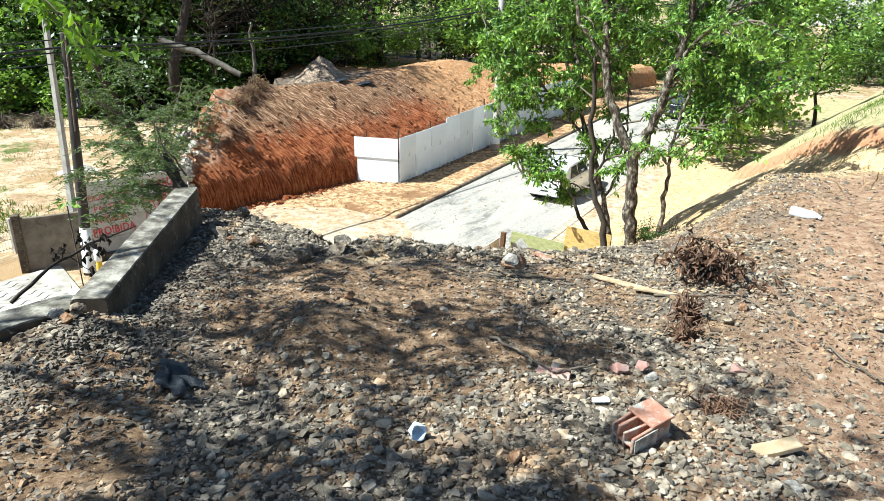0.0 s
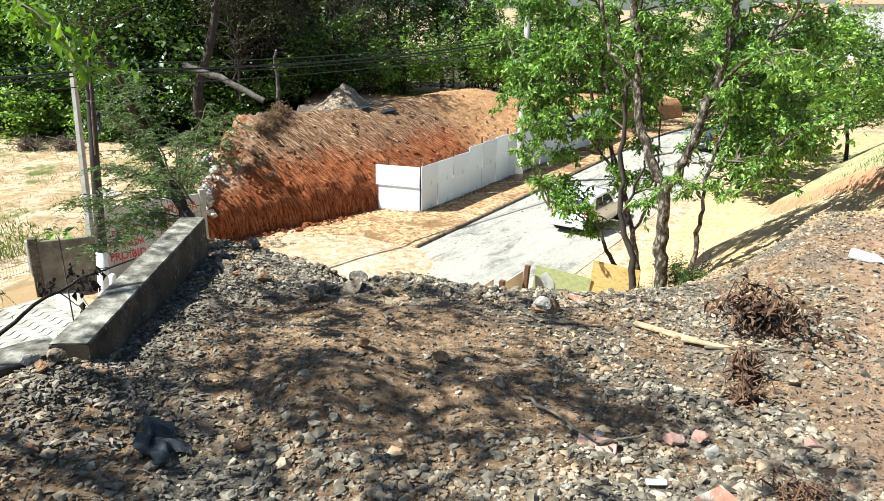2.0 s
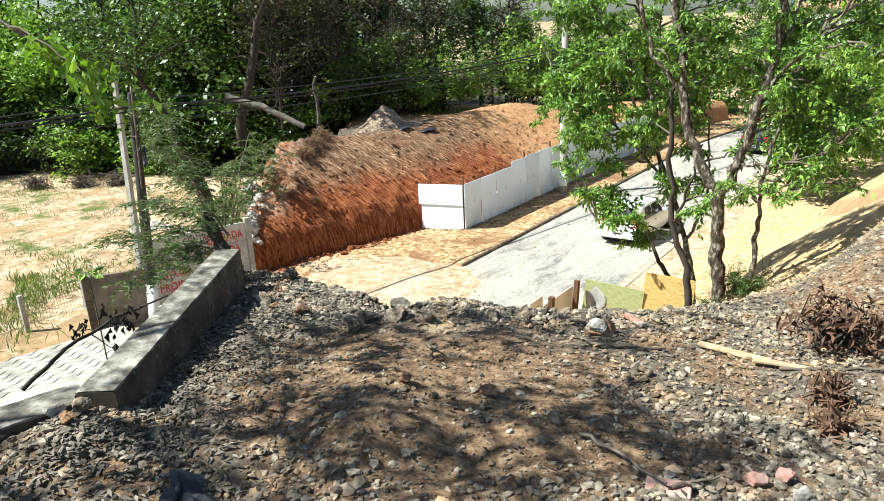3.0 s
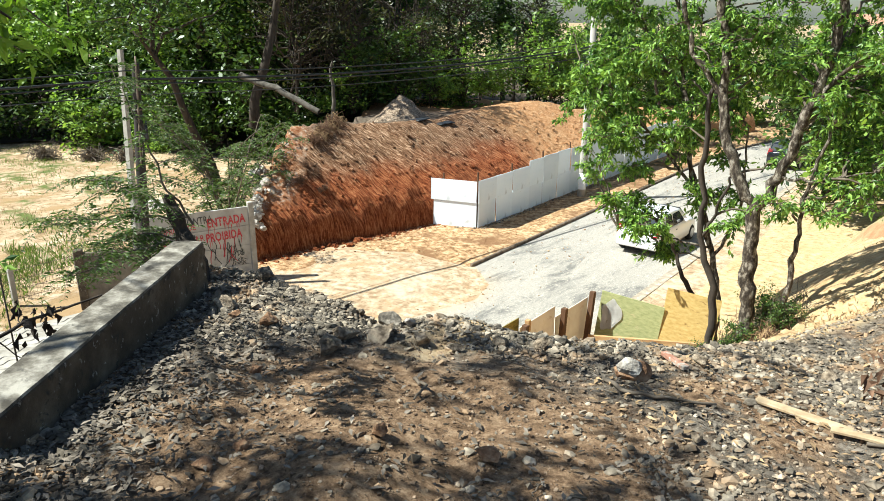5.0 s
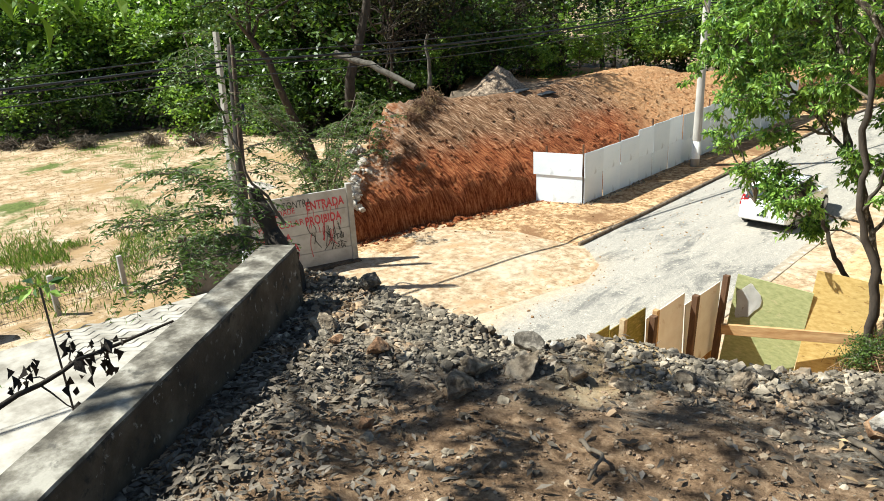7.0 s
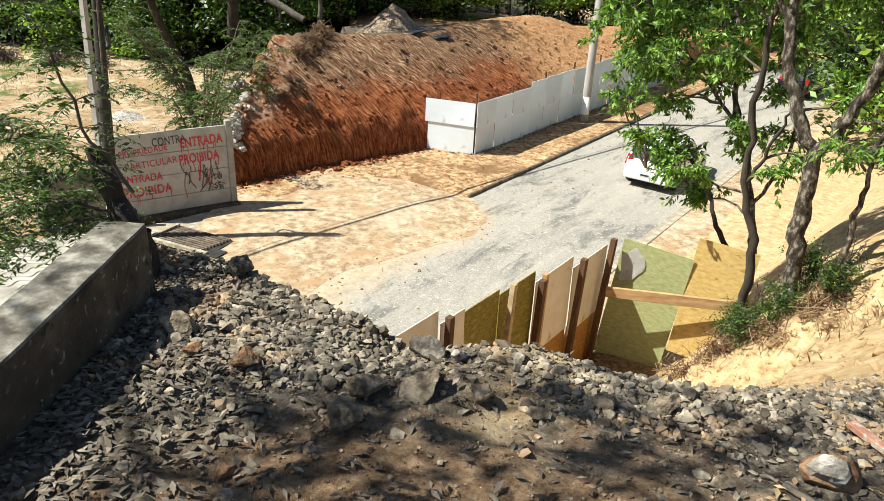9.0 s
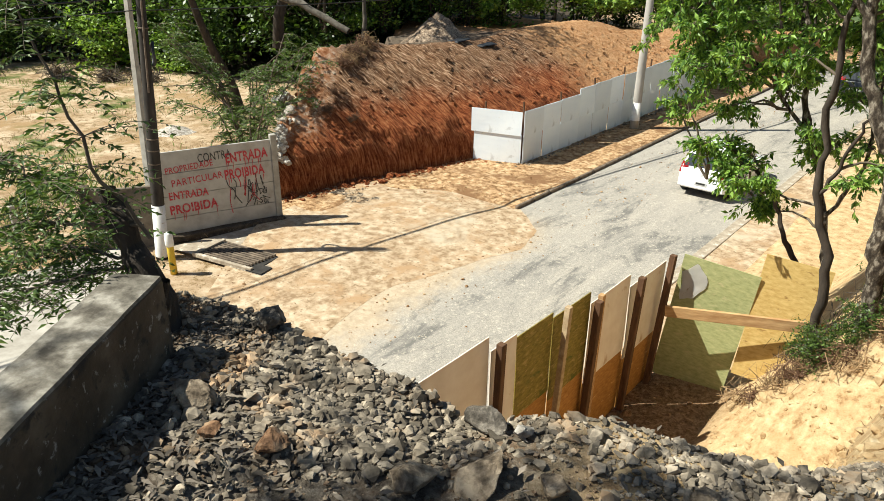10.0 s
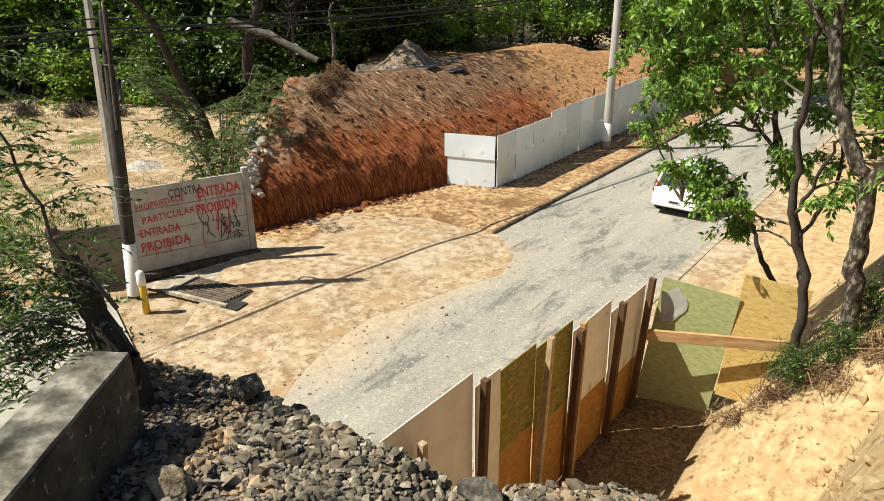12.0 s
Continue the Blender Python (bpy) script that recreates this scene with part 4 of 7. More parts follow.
# coil of cable hung on the pole
V, F = tube([(0.26 * math.cos(a), 0.16 + 0.015 * math.sin(3 * a), 0.27 * math.sin(a)) for a in np.linspace(0, 6.1, 24)], [0.035] * 24, 8)
coil = mesh_np("cable_coil", V, F, M_CABLE, True, pole)
coil.location = (0.0, -0.34, 5.3)
# conduit hook at the top
V, F = tube(wavy([(-0.13, 0, 4.4), (-0.15, 0, L - 0.05), (-0.12, 0, L + 0.16), (0.0, 0, L + 0.2), (0.05, 0, L + 0.05)], rng, 14, 0.0), [0.025] * 14, 6)
mesh_np("conduit", V, F, M_IRON, True, pole)

m, L = set_pole((-20.95, 13.1, G), (-21.04, 13.48, 1.0))
pole = new("utility_pole")
pole.matrix_world = m
tagged(pole, "slim square concrete pole with a slotted face", "utility pole")
bms = rough_box(-0.11, 0.11, -0.09, 0.09, -0.1, L, 0.012)
for v in bms.verts:
    v.co.x *= 1 - 0.35 * max(v.co.z, 0) / L
    v.co.y *= 1 - 0.3 * max(v.co.z, 0) / L
part("shaft", bms, M_POST, pole)
# no slot is cut: a raised dark strip stands for the groove's shade
part("foot_block", rough_box(-0.2, 0.2, -0.17, 0.17, -0.1, 1.35, 0.02), M_POST, pole, "rough concrete foot block")
part("groove", rough_box(0.02, 0.06, -0.096, -0.06, 1.5, L - 0.2, 0.0), M_DARK, pole, "dark strip painted as the shade in a cable groove")


def cable(points, r, label, sag=0.25):
    P = []
    for a, b in zip(points, points[1:]):
        a, b = np.array(a, float), np.array(b, float)
        for t in np.linspace(0, 1, 24, endpoint=False):
            P.append(a + (b - a) * t + np.array([0, 0, -sag * 4 * t * (1 - t)]))
    P.append(np.array(points[-1], float))
    V, F = tube(P, [r] * len(P), 6)
    tagged(mesh_np("cable", V, F, M_CABLE, True), label, "cable", "cables between the poles")


for z, x, r in ((0.3, 0.0, 0.035), (0.18, 0.05, 0.022), (0.52, -0.05, 0.018), (-0.12, 0.02, 0.014)):
    cable([(-23.5, -14, z + 0.5), (-19.35 + x, 12.6, z), (-15.7 + x, 33.0, z + 0.35), (-9.0, 62, z + 0.3)], r, "black overhead cable slung between the utility poles", 0.3 + 0.1 * z)

# ---- painted panel wall, gate wall, pavement with waves, drain ----
def aligned(a, b, z):
    """Local frame with x from a to b at height z."""
    return Matrix.Translation((a[0], a[1], z)) @ Matrix.Rotation(math.atan2(b[1] - a[1], b[0] - a[0]), 4, "Z")


SA, SB = (-20.25, 12.95), (-19.0, 16.1)
SL = math.dist(SA, SB)
sign = new("painted_wall")
sign.matrix_world = aligned(SA, SB, G)
tagged(sign, "whitewashed concrete panel wall with red and black painted words", "wall")
for k, (z0, z1) in enumerate(((0.12, 0.6), (0.612, 1.25), (1.262, 1.9), (1.912, 2.52))):
    part("concrete_plank", rough_box(0.02, SL - 0.12, -0.03 + 0.003 * (k % 2), 0.03, z0, z1, 0.006), M_LIME, sign)
part("post", rough_box(SL - 0.12, SL + 0.06, -0.09, 0.09, -0.1, 2.66, 0.015), M_POST, sign, "square pale concrete end post")
part("footing", rough_box(-0.1, SL + 0.1, -0.3, 0.05, -0.05, 0.16, 0.03, None, 3, 0.03), M_WALL, sign, "rough grey stone footing")


def lettering(text, x, z, size, mat, turn=0.0, squeeze=1.0, bold=0.012):
    c = bpy.data.curves.new("lettering", "FONT")
    c.body, c.size, c.extrude, c.offset, c.space_character = text, size, 0.002, bold * 0.55, 1.08
    ob = new("lettering", c)
    dg = bpy.context.evaluated_depsgraph_get()
    me = bpy.data.meshes.new_from_object(ob.evaluated_get(dg))
    bpy.data.objects.remove(ob)
    me.materials.clear()
    me.materials.append(mat)
    o = new("lettering", me)
    o.parent = sign
    o.matrix_basis = Matrix.Translation((x, -0.036, z)) @ pose(0, 0, 0, 90, 0, 0) @ Matrix.Rotation(radians(turn), 4, "Z") @ Matrix.Diagonal((squeeze, 1, 1, 1))
    return o


lettering("PROPRIEDADE", 0.3, 1.9, 0.25, M_RED_PAINT, 4, 0.76, 0.004)
lettering("PARTICULAR", 0.42, 1.52, 0.28, M_RED_PAINT, 3, 0.82, 0.004)
lettering("ENTRADA", 0.3, 1.15, 0.31, M_RED_PAINT, 0, 0.72, 0.014)
lettering("PROIBIDA", 0.28, 0.72, 0.36, M_RED_PAINT, 2, 0.78, 0.02)
lettering("CONTRA", 1.2, 2.12, 0.34, M_BLACK_PAINT, 2, 0.62, 0.006)
lettering("ENTRADA", 1.95, 2.0, 0.38, M_RED_PAINT, 2, 0.66, 0.022)
lettering("PROIBIDA", 1.88, 1.52, 0.38, M_RED_PAINT, 2, 0.64, 0.022)
lettering("ITU", 2.72, 0.92, 0.26, M_BLACK_PAINT, 1, 0.8, 0.006)
lettering("SF", 2.82, 0.66, 0.24, M_BLACK_PAINT, 1, 0.8, 0.006)
for n in range(16):
    x = float(rng.uniform(1.95, 3.0)) if n < 11 else float(rng.uniform(0.35, 1.6))
    z1 = float(rng.choice([1.55, 2.02])) if n < 11 else 0.76
    V, F = tube([(x, -0.036, z1), (x + 0.004, -0.036, z1 - 0.08), (x, -0.036, z1 - float(rng.uniform(0.12, 0.3)))], [0.013, 0.009, 0.004], 4)
    mesh_np("paint_run", V, F, M_RED_PAINT, False, sign)
# runs of paint and scrawls
for n in range(22):
    x = rng.uniform(1.9, 3.0)
    z1 = rng.uniform(1.2, 1.6)
    z0 = z1 - rng.uniform(0.25, 0.75)
    V, F = tube(wavy([(x, -0.036, z1), (x + rng.normal(0, 0.08), -0.036, (z0 + z1) / 2), (x + rng.normal(0, 0.1), -0.036, z0)], rng, 6, 0.0), [0.012] * 6, 4)
    mesh_np("scrawl", V, F, M_BLACK_PAINT if n % 3 else M_RED_PAINT, False, sign)
for n in range(8):
    x, z = rng.uniform(2.55, 3.05), rng.uniform(0.55, 0.95)
    V, F = tube([(x, -0.036, z), (x + rng.normal(0, 0.12), -0.036, z + 0.14), (x + 0.12, -0.036, z + 0.02)], [0.011] * 3, 4)
    mesh_np("scrawl", V, F, M_BLACK_PAINT, False, sign)

gate = new("low_gate_wall")
gate.matrix_world = aligned((-21.15, 11.42), (-20.1, 12.9), G)
tagged(gate, "low stained concrete wall with a thick end post", "wall")
part("wall_panel", rough_box(0.1, 1.85, -0.06, 0.06, -0.1, 1.68, 0.015, None, 3, 0.02), M_WALL2, gate)
part("post", rough_box(-0.12, 0.12, -0.13, 0.13, -0.1, 1.8, 0.02), M_WALL, gate, "blackened square concrete post")

bollard = empty("bollard", "short post painted yellow with a white head", "bollard", (-18.2, 12.0, G))
part("shaft", lathe([(0.09, -0.05), (0.085, 0.75), (0.05, 0.8)]), M_YELLOW, bollard, "", True)
part("head", lathe([(0.1, 0.72), (0.11, 0.78), (0.1, 1.05), (0.04, 1.1)]), M_WHITEWASH, bollard, "white head", True)

# drain with bars set in slabs
slabm = sheet_param("drain_apron", np.linspace(0, 1, 12), np.linspace(0, 1, 12),
                    lambda a, b: (-19.6 + 3.6 * a + 0.9 * b - 1.2 * a * b, 12.7 + 4.2 * b + 0.6 * a - 0.9 * a * b, G + 0.05 - 0.02 * a + 0.015 * fbm(a * 4, b * 4, 1.5, 30)), M_SLAB)
tagged(slabm, "cracked pale concrete apron round the drain", "slab", kind="structure")
drain = new("storm_drain")
drain.matrix_world = aligned((-18.55, 12.95), (-16.75, 13.3), G + 0.055)
tagged(drain, "storm drain with iron bars and a broken corner", "storm drain")
# no hollow below: a flat dark plate stands for the shade in the pit
part("pit", rough_box(0.0, 2.0, 0.0, 0.95, -0.01, 0.006, 0.0), M_DARK, drain, "flat dark plate painted as the shade under the bars")
for k in range(9):
    part("bar", rough_box(0.05 + 0.02 * k, 1.75 + 0.02 * k, 0.035 + 0.105 * k, 0.095 + 0.105 * k, 0.004, 0.07, 0.008), M_KERB, drain)
# flat dark plate again, for the shade inside the broken corner
part("mouth", rough_box(1.78, 2.3, -0.12, 0.32, -0.01, 0.012, 0.0), M_DARK, drain, "flat dark plate painted as the shade in the drain's broken mouth")
part("frame", rough_box(-0.12, 0.0, -0.1, 1.05, -0.05, 0.065, 0.01), M_SLAB, drain)
part("frame", rough_box(0.0, 1.95, -0.1, 0.0, -0.05, 0.065, 0.01), M_SLAB, drain)

# side road beyond the low wall, with a waved pavement
tagged(sheet_param("side_road", np.linspace(0, 1, 20), np.linspace(0, 1, 20),
                   lambda a, b: (-23.2 + 8.5 * a + 2.6 * b * (1 - a), -4 + 16.2 * b - 2.2 * a * b, G + 0.012 + 0 * a), M_PATH), "pale dusty side road below the wall", "road", kind="structure")
waves = empty("waved_pavement", "pavement with raised wavy lines of pale stone", "pavement", kind="structure")
for k in range(9):
    s = np.linspace(0, 1, 60)
    x = -21.6 + 0.32 * k + 0.0 * s
    P = np.stack([x + 1.2 * s + 0.1 * np.sin(s * 40), 7.4 + 3.6 * s, np.full_like(s, G + 0.004)], -1)
    V, F = tube(P, [0.03] * 60, 4)
    mesh_np("wave_line", V, F, M_WAVE, False, waves)

# wire fence and grass beside the side road
fence = empty("wire_fence", "low wire fence with short concrete posts", "fence")
FA, FB = np.array((-23.0, 6.2)), np.array((-23.0, 12.2))
for t in np.linspace(0, 1, 4):
    p = FA + (FB - FA) * t
    part("post", rough_box(-0.07, 0.07, -0.07, 0.07, -0.1, 1.15, 0.012), M_POST, fence).location = (*p, G)
for z in (0.15, 0.45, 0.75, 1.05):
    V, F = tube([(*FA, G + z), (*((FA + FB) / 2), G + z - 0.02), (*FB, G + z)], [0.008] * 3, 4)
    mesh_np("wire", V, F, M_IRON, False, fence)
for t in np.linspace(0, 1, 60):
    p = FA + (FB - FA) * t
    V, F = tube([(*p, G + 0.05), (*p, G + 0.55), (*p, G + 1.06)], [0.004] * 3, 3)
    mesh_np("wire", V, F, M_IRON, False, fence)
stub = empty("wall_stub", "blackened stub of a concrete wall", "wall", (-23.1, 6.0, G))
part("wall_block", rough_box(-0.2, 0.2, -0.3, 0.25, -0.1, 1.25, 0.03, None, 2, 0.05), M_WALL, stub)

# ---- low wall that holds the heap ----
def wall_run(pts, half, z_top, name):
    """A wall of thickness along a plan polyline, mitred, with worn edges."""
    P = np.array(pts, float)
    T = np.gradient(P, axis=0)
    T /= np.linalg.norm(T, axis=1)[:, None]
    N = np.stack([-T[:, 1], T[:, 0]], -1)
    s = np.r_[0, np.cumsum(np.linalg.norm(np.diff(P, axis=0), axis=1))]
    prof = [(-half, -6.6), (-half, z_top - 0.25), (-half, z_top - 0.014), (-half + 0.012, z_top), (-half * 0.3, z_top + 0.006), (half * 0.4, z_top + 0.004), (half - 0.012, z_top),
            (half, z_top - 0.014), (half, z_top - 0.2), (half, z_top - 0.4), (half, z_top - 0.7)]
    V = []
    for i in range(len(P)):
        for o, z in prof:
            V.append((P[i, 0] + N[i, 0] * -o, P[i, 1] + N[i, 1] * -o, z))
    V = np.array(V)
    k = len(prof)
    ss = np.repeat(s, k)
    V[:, 2] += 0.003 * fbm(ss, V[:, 2] * 3, 9, 41) * (V[:, 2] > z_top - 0.1)
    V[:, 0] += 0.003 * fbm(ss, V[:, 2] * 3, 9, 42)
    i, j = np.meshgrid(np.arange(len(P) - 1), np.arange(k - 1), indexing="ij")
    F = np.stack([i * k + j, i * k + j + 1, (i + 1) * k + j + 1, (i + 1) * k + j], -1).reshape(-1, 4)
    bm = bmesh.new()
    bv = [bm.verts.new(v) for v in V]
    for f in F:
        bm.faces.new([bv[q] for q in f])
    for e in (0, len(P) - 1):
        bm.faces.new([bv[e * k + j] for j in range(k)])
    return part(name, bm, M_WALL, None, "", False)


run = [(-3.52 - 1.45 * t, 2.7 + 2.04 * t) for t in np.linspace(-0.04, 1, 48)]
low_wall = wall_run(run, 0.115, 0.35, "retaining_wall")
stub_run = [(-4.1, y) for y in np.arange(-6, 0.0, 0.3)] + [(float(np.interp(y, [0, 1.7, 2.3, 2.7], [-4.08, -3.84, -3.73, -3.62])), y) for y in np.arange(0.0, 2.66, 0.06)]
old_wall = wall_run(stub_run, 0.14, 0.3, "retaining_wall_stub")
tagged(old_wall, "lower broken stretch of concrete wall half buried in gravel", "wall", kind="structure")


def coping(pts, half, z_top, parent):
    """Pale cement skin on top of a wall; its sunlit look is in the colour."""
    C = np.array(pts)
    T = np.gradient(C, axis=0)
    T /= np.linalg.norm(T, axis=1)[:, None]
    N = np.stack([T[:, 1], -T[:, 0]], -1)
    ring = [(-half, z_top - 0.005), (-half + 0.004, z_top + 0.008), (-half * 0.5, z_top + 0.011), (0.0, z_top + 0.012), (half * 0.5, z_top + 0.011), (half - 0.004, z_top + 0.008), (half, z_top - 0.005)]
    V = np.array([(*(c + n * o), z + 0.0015 * math.sin(23 * c[1] + 40 * o)) for c, n in zip(C, N) for o, z in ring])
    i, j = np.meshgrid(np.arange(len(C) - 1), np.arange(6), indexing="ij")
    mesh_np("coping", V, np.stack([i * 7 + j, i * 7 + j + 1, (i + 1) * 7 + j + 1, (i + 1) * 7 + j], -1).reshape(-1, 4), M_LIT_TOP, False, parent)


# sunlit tops laid on as a paler skin over the dark walls
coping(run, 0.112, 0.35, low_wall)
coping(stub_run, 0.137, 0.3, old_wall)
tagged(low_wall, "low weathered concrete wall holding back the gravel", "wall", kind="structure")

# ---- plywood fence ----
ply = empty("plywood_fence", "fence of patched plywood sheets nailed to timber posts", "fence")
FX = -6.72


def ply_sheet(y0, y1, z0, z1, mat, x=FX, seed=0, lean=0.0):
    return sheet_panel(ply, (x, y0), (x, y1), z0, z1, mat, "plywood_sheet", 0.015, 0.0, seed)


ply_sheet(7.3, 9.86, -5.1, -2.95, M_PLY[0], seed=61)
ply_sheet(5.2, 7.28, -5.2, -2.75, M_PLY[0], FX - 0.02, seed=67)
ply_sheet(9.9, 10.48, -5.3, -3.18, M_PLY[0], FX + 0.012, seed=62)
ply_sheet(10.5, 11.42, -4.58, -3.26, M_PLY[1], seed=63)
ply_sheet(11.44, 12.52, -4.78, -3.36, M_PLY[1], seed=64)
ply_sheet(12.56, 13.93, -5.06, -3.58, M_PLY[0], seed=65)
ply_sheet(13.97, 15.4, -5.28, -3.84, M_PLY[0], seed=66)
for k, (a, b, z) in enumerate(((10.5, 11.44, -4.52), (11.46, 12.54, -4.72), (12.56, 13.95, -5.0), (13.97, 15.4, -5.22))):
    ply_sheet(a, b, -6.26 - 0.03 * k, z, M_PLY[2], FX - 0.02, 70 + k)
for y, z, w, mt, ln in ((8.6, -3.18, 0.09, M_TIMBER2, 1.5), (9.9, -3.03, 0.1, M_TIMBER, 1.0), (11.42, -3.12, 0.09, M_TIMBER2, 2.0), (12.46, -3.46, 0.11, M_TIMBER, 1.5),
                        (12.6, -3.4, 0.09, M_BEAM, 1.0), (13.93, -3.6, 0.11, M_TIMBER, 2.0), (15.02, -3.62, 0.11, M_TIMBER, 8.0)):
    panel_post(ply, FX + 0.09, y, -6.5, z, mt, w, (-ln * 0.6, min(ln, 2)), "timber_post")
# the sheets that close the end, and the rail across them
q = sheet_panel(ply, (-6.7, 15.42), (-5.38, 15.64), -6.25, -3.62, M_PLY[4], "plywood_sheet", 0.015, 0, 80)
q.matrix_basis = q.matrix_basis @ pose(0, 0, 0, 0, 6.5, 0)
bm = bmesh.new()
rim = [bm.verts.new(((0.22 + 0.05 * math.sin(3 * a + 1)) * math.cos(a), 0.0, (0.36 + 0.06 * math.sin(2 * a) + 0.04 * math.sin(5 * a)) * math.sin(a))) for k, a in enumerate(np.linspace(0, 6.28, 25)[:-1])]
bm.faces.new(rim)
bmesh.ops.solidify(bm, geom=bm.faces[:], thickness=0.003)
part("paint_patch", bm, M_WHITEWASH, ply, "splash of white paint").matrix_basis = q.matrix_basis @ Matrix.Translation((0.26, -0.026, 2.12))
q = sheet_panel(ply, (-5.27, 15.58), (-4.2, 15.72), -5.75, -3.35, M_PLY[3], "plywood_sheet", 0.015, 0, 81)
q.matrix_basis = q.matrix_basis @ pose(0, 0, 0, -4, 4.5, 0)
q = part("rail", rough_box(-1.4, 1.4, -0.03, 0.03, -0.11, 0.11, 0.01, None, 2, 0.01), M_BEAM, ply, "orange-brown timber rail nailed across the sheets")
q.matrix_basis = aligned((-5.1, 15.36), (-3.9, 15.7), -4.5) @ pose(0, 0, 0, 0, -5, 0)

# ---- loose gravel, soil crumbs and dead leaves on the heap ----
def scatter(n, x0, x1, y0, y1, keep):
    x, y = rng.uniform(x0, x1, n), rng.uniform(y0, y1, n)
    ok = rng.uniform(0, 1, n) < keep(x, y)
    x, y = x[ok], y[ok]
    return x, y, heap_z(x, y)


def soil_line(x):
    """The edge between the coarse heap along the brow and the trodden soil behind it."""
    return np.interp(x, [-4.6, -4.1, -3.7, -3.4, -3.0, -2.4, -1.6], [4.15, 4.4, 4.82, 5.06, 5.38, 5.62, 5.6])


def gravel_share(x, y):
    d = brow_distance(x, y)
    lump = fbm(x, y, 1.5, 51)
    bare = smooth(-0.15, 0.3, lump) * smooth(-4.4, -3.6, x) * (1 - smooth(-0.8, -0.3, d))
    near_wall = 0.75 * smooth(0.5, 0.1, x + 3.5 + 0.75 * np.maximum(y - 2.7, 0))
    soil = 1 - smooth(0.75, 1.35, np.hypot((x + 2.1) * 0.75, y - 4.0) + 0.35 * fbm(x, y, 2.2, 53))
    soil = np.maximum(soil, 1 - smooth(0.2, 0.5, np.hypot(x + 2.15, y - 1.75) + 0.2 * fbm(x, y, 3.2, 55)))
    soil = np.maximum(soil, 0.75 * (1 - smooth(0.6, 1.3, np.hypot((x - 1.1) * 0.8, y - 5.6) + 0.3 * fbm(x, y, 2.2, 54))))
    soil = np.maximum(soil, 1 - smooth(0.75, 1.2, np.hypot((x + 2.75) / 1.15, (y - 4.7) / 0.78) + 0.3 * fbm(x, y, 2.4, 56)))
    soil = np.maximum(soil, 1 - smooth(0.75, 1.2, np.hypot((x + 2.05) / 0.62, (y - 5.45) / 0.6) + 0.3 * fbm(x, y, 2.4, 57)))
    soil = np.maximum(soil, 1 - smooth(0.75, 1.2, np.hypot((x + 3.45) / 0.5, (y - 4.4) / 0.33) + 0.3 * fbm(x, y, 2.4, 58)))
    back = soil_line(x) - y + 0.12 * fbm(x, y, 3.0, 62)
    soil = np.maximum(soil, 0.9 * smooth(0.0, 0.15, back) * smooth(1.25, 0.8, back) * smooth(-4.3, -3.8, x + 0.3 * (4.4 - y)) * smooth(-1.0, -1.6, x))
    soil = np.maximum(soil, 0.8 * smooth(0.1, 0.9, x + 0.25 * fbm(x, y, 1.8, 59)) * smooth(3.9, 4.6, y))
    soil = np.maximum(soil, 0.8 * smooth(0.1, 0.4, fbm(x, y, 1.1, 60)) * (1 - smooth(-0.7, -0.3, d)))
    return np.clip((1.0 - 0.72 * bare) * (1 - 0.9 * soil), 0, 1) * (d < 0.9) * (d > -60) * np.where((x < -3.3) & (y < 4.8) & (d > -0.12), 0, 1)


x, y, z = scatter(98000, -5.6, 1.6, 1.0, 7.4, gravel_share)
size = np.clip(rng.lognormal(-4.52, 0.5, len(x)), 0.006, 0.036)
P, shard = np.stack([x, y, z + size * 0.28], -1), size < 0.0125
V, F = join_np([stones_np(P[shard], size[shard], rng, 0.55, 0.12, cube=True), stones_np(P[~shard], size[~shard], rng, 0.58, 0.2)])
tagged(mesh_np("gravel", V, F, M_STONE), "loose grey crushed gravel over brown soil", "gravel", kind="stuff")
x, y, z = scatter(22000, -3.0, 3.0, 4.5, 12.0, lambda x, y: np.where((x < -1.7) & (y < 6.0), 0.12 + 0.88 * np.exp(-((x + 2.8) / 0.3) ** 2 - ((y - 5.6) / 0.35) ** 2), 1.0) * np.where((y < 5.7) | (x < -1.6) & (y < 6.2), gravel_share(x, y), 1.0) * np.where(brow_distance(x, y) < 0.8, 0.9 - 0.78 * smooth(-0.1, 0.8, x + 0.3 * fbm(x, y, 1.8, 59)), 0))
size = np.clip(rng.lognormal(-4.4, 0.42, len(x)), 0.008, 0.034)
V, F = stones_np(np.stack([x, y, z + size * 0.2], -1), size, rng, 0.6, 0.18)
tagged(mesh_np("gravel", V, F, M_STONE), "sunlit grey and buff gravel on the brow", "gravel", kind="stuff")
# crumbs of soil
x, y, z = scatter(26000, -5.0, 1.4, 1.4, 6.2, lambda x, y: (brow_distance(x, y) < -0.15) * (1.0 - 0.75 * gravel_share(x, y)))
size = np.clip(rng.lognormal(-5.2, 0.45, len(x)), 0.003, 0.02)
V, F = stones_np(np.stack([x, y, z + size * 0.2], -1), size, rng, cube=True)
tagged(mesh_np("soil_crumbs", V, F, M_CRUMB), "crumbs of brown soil on the heap", "soil", kind="stuff")
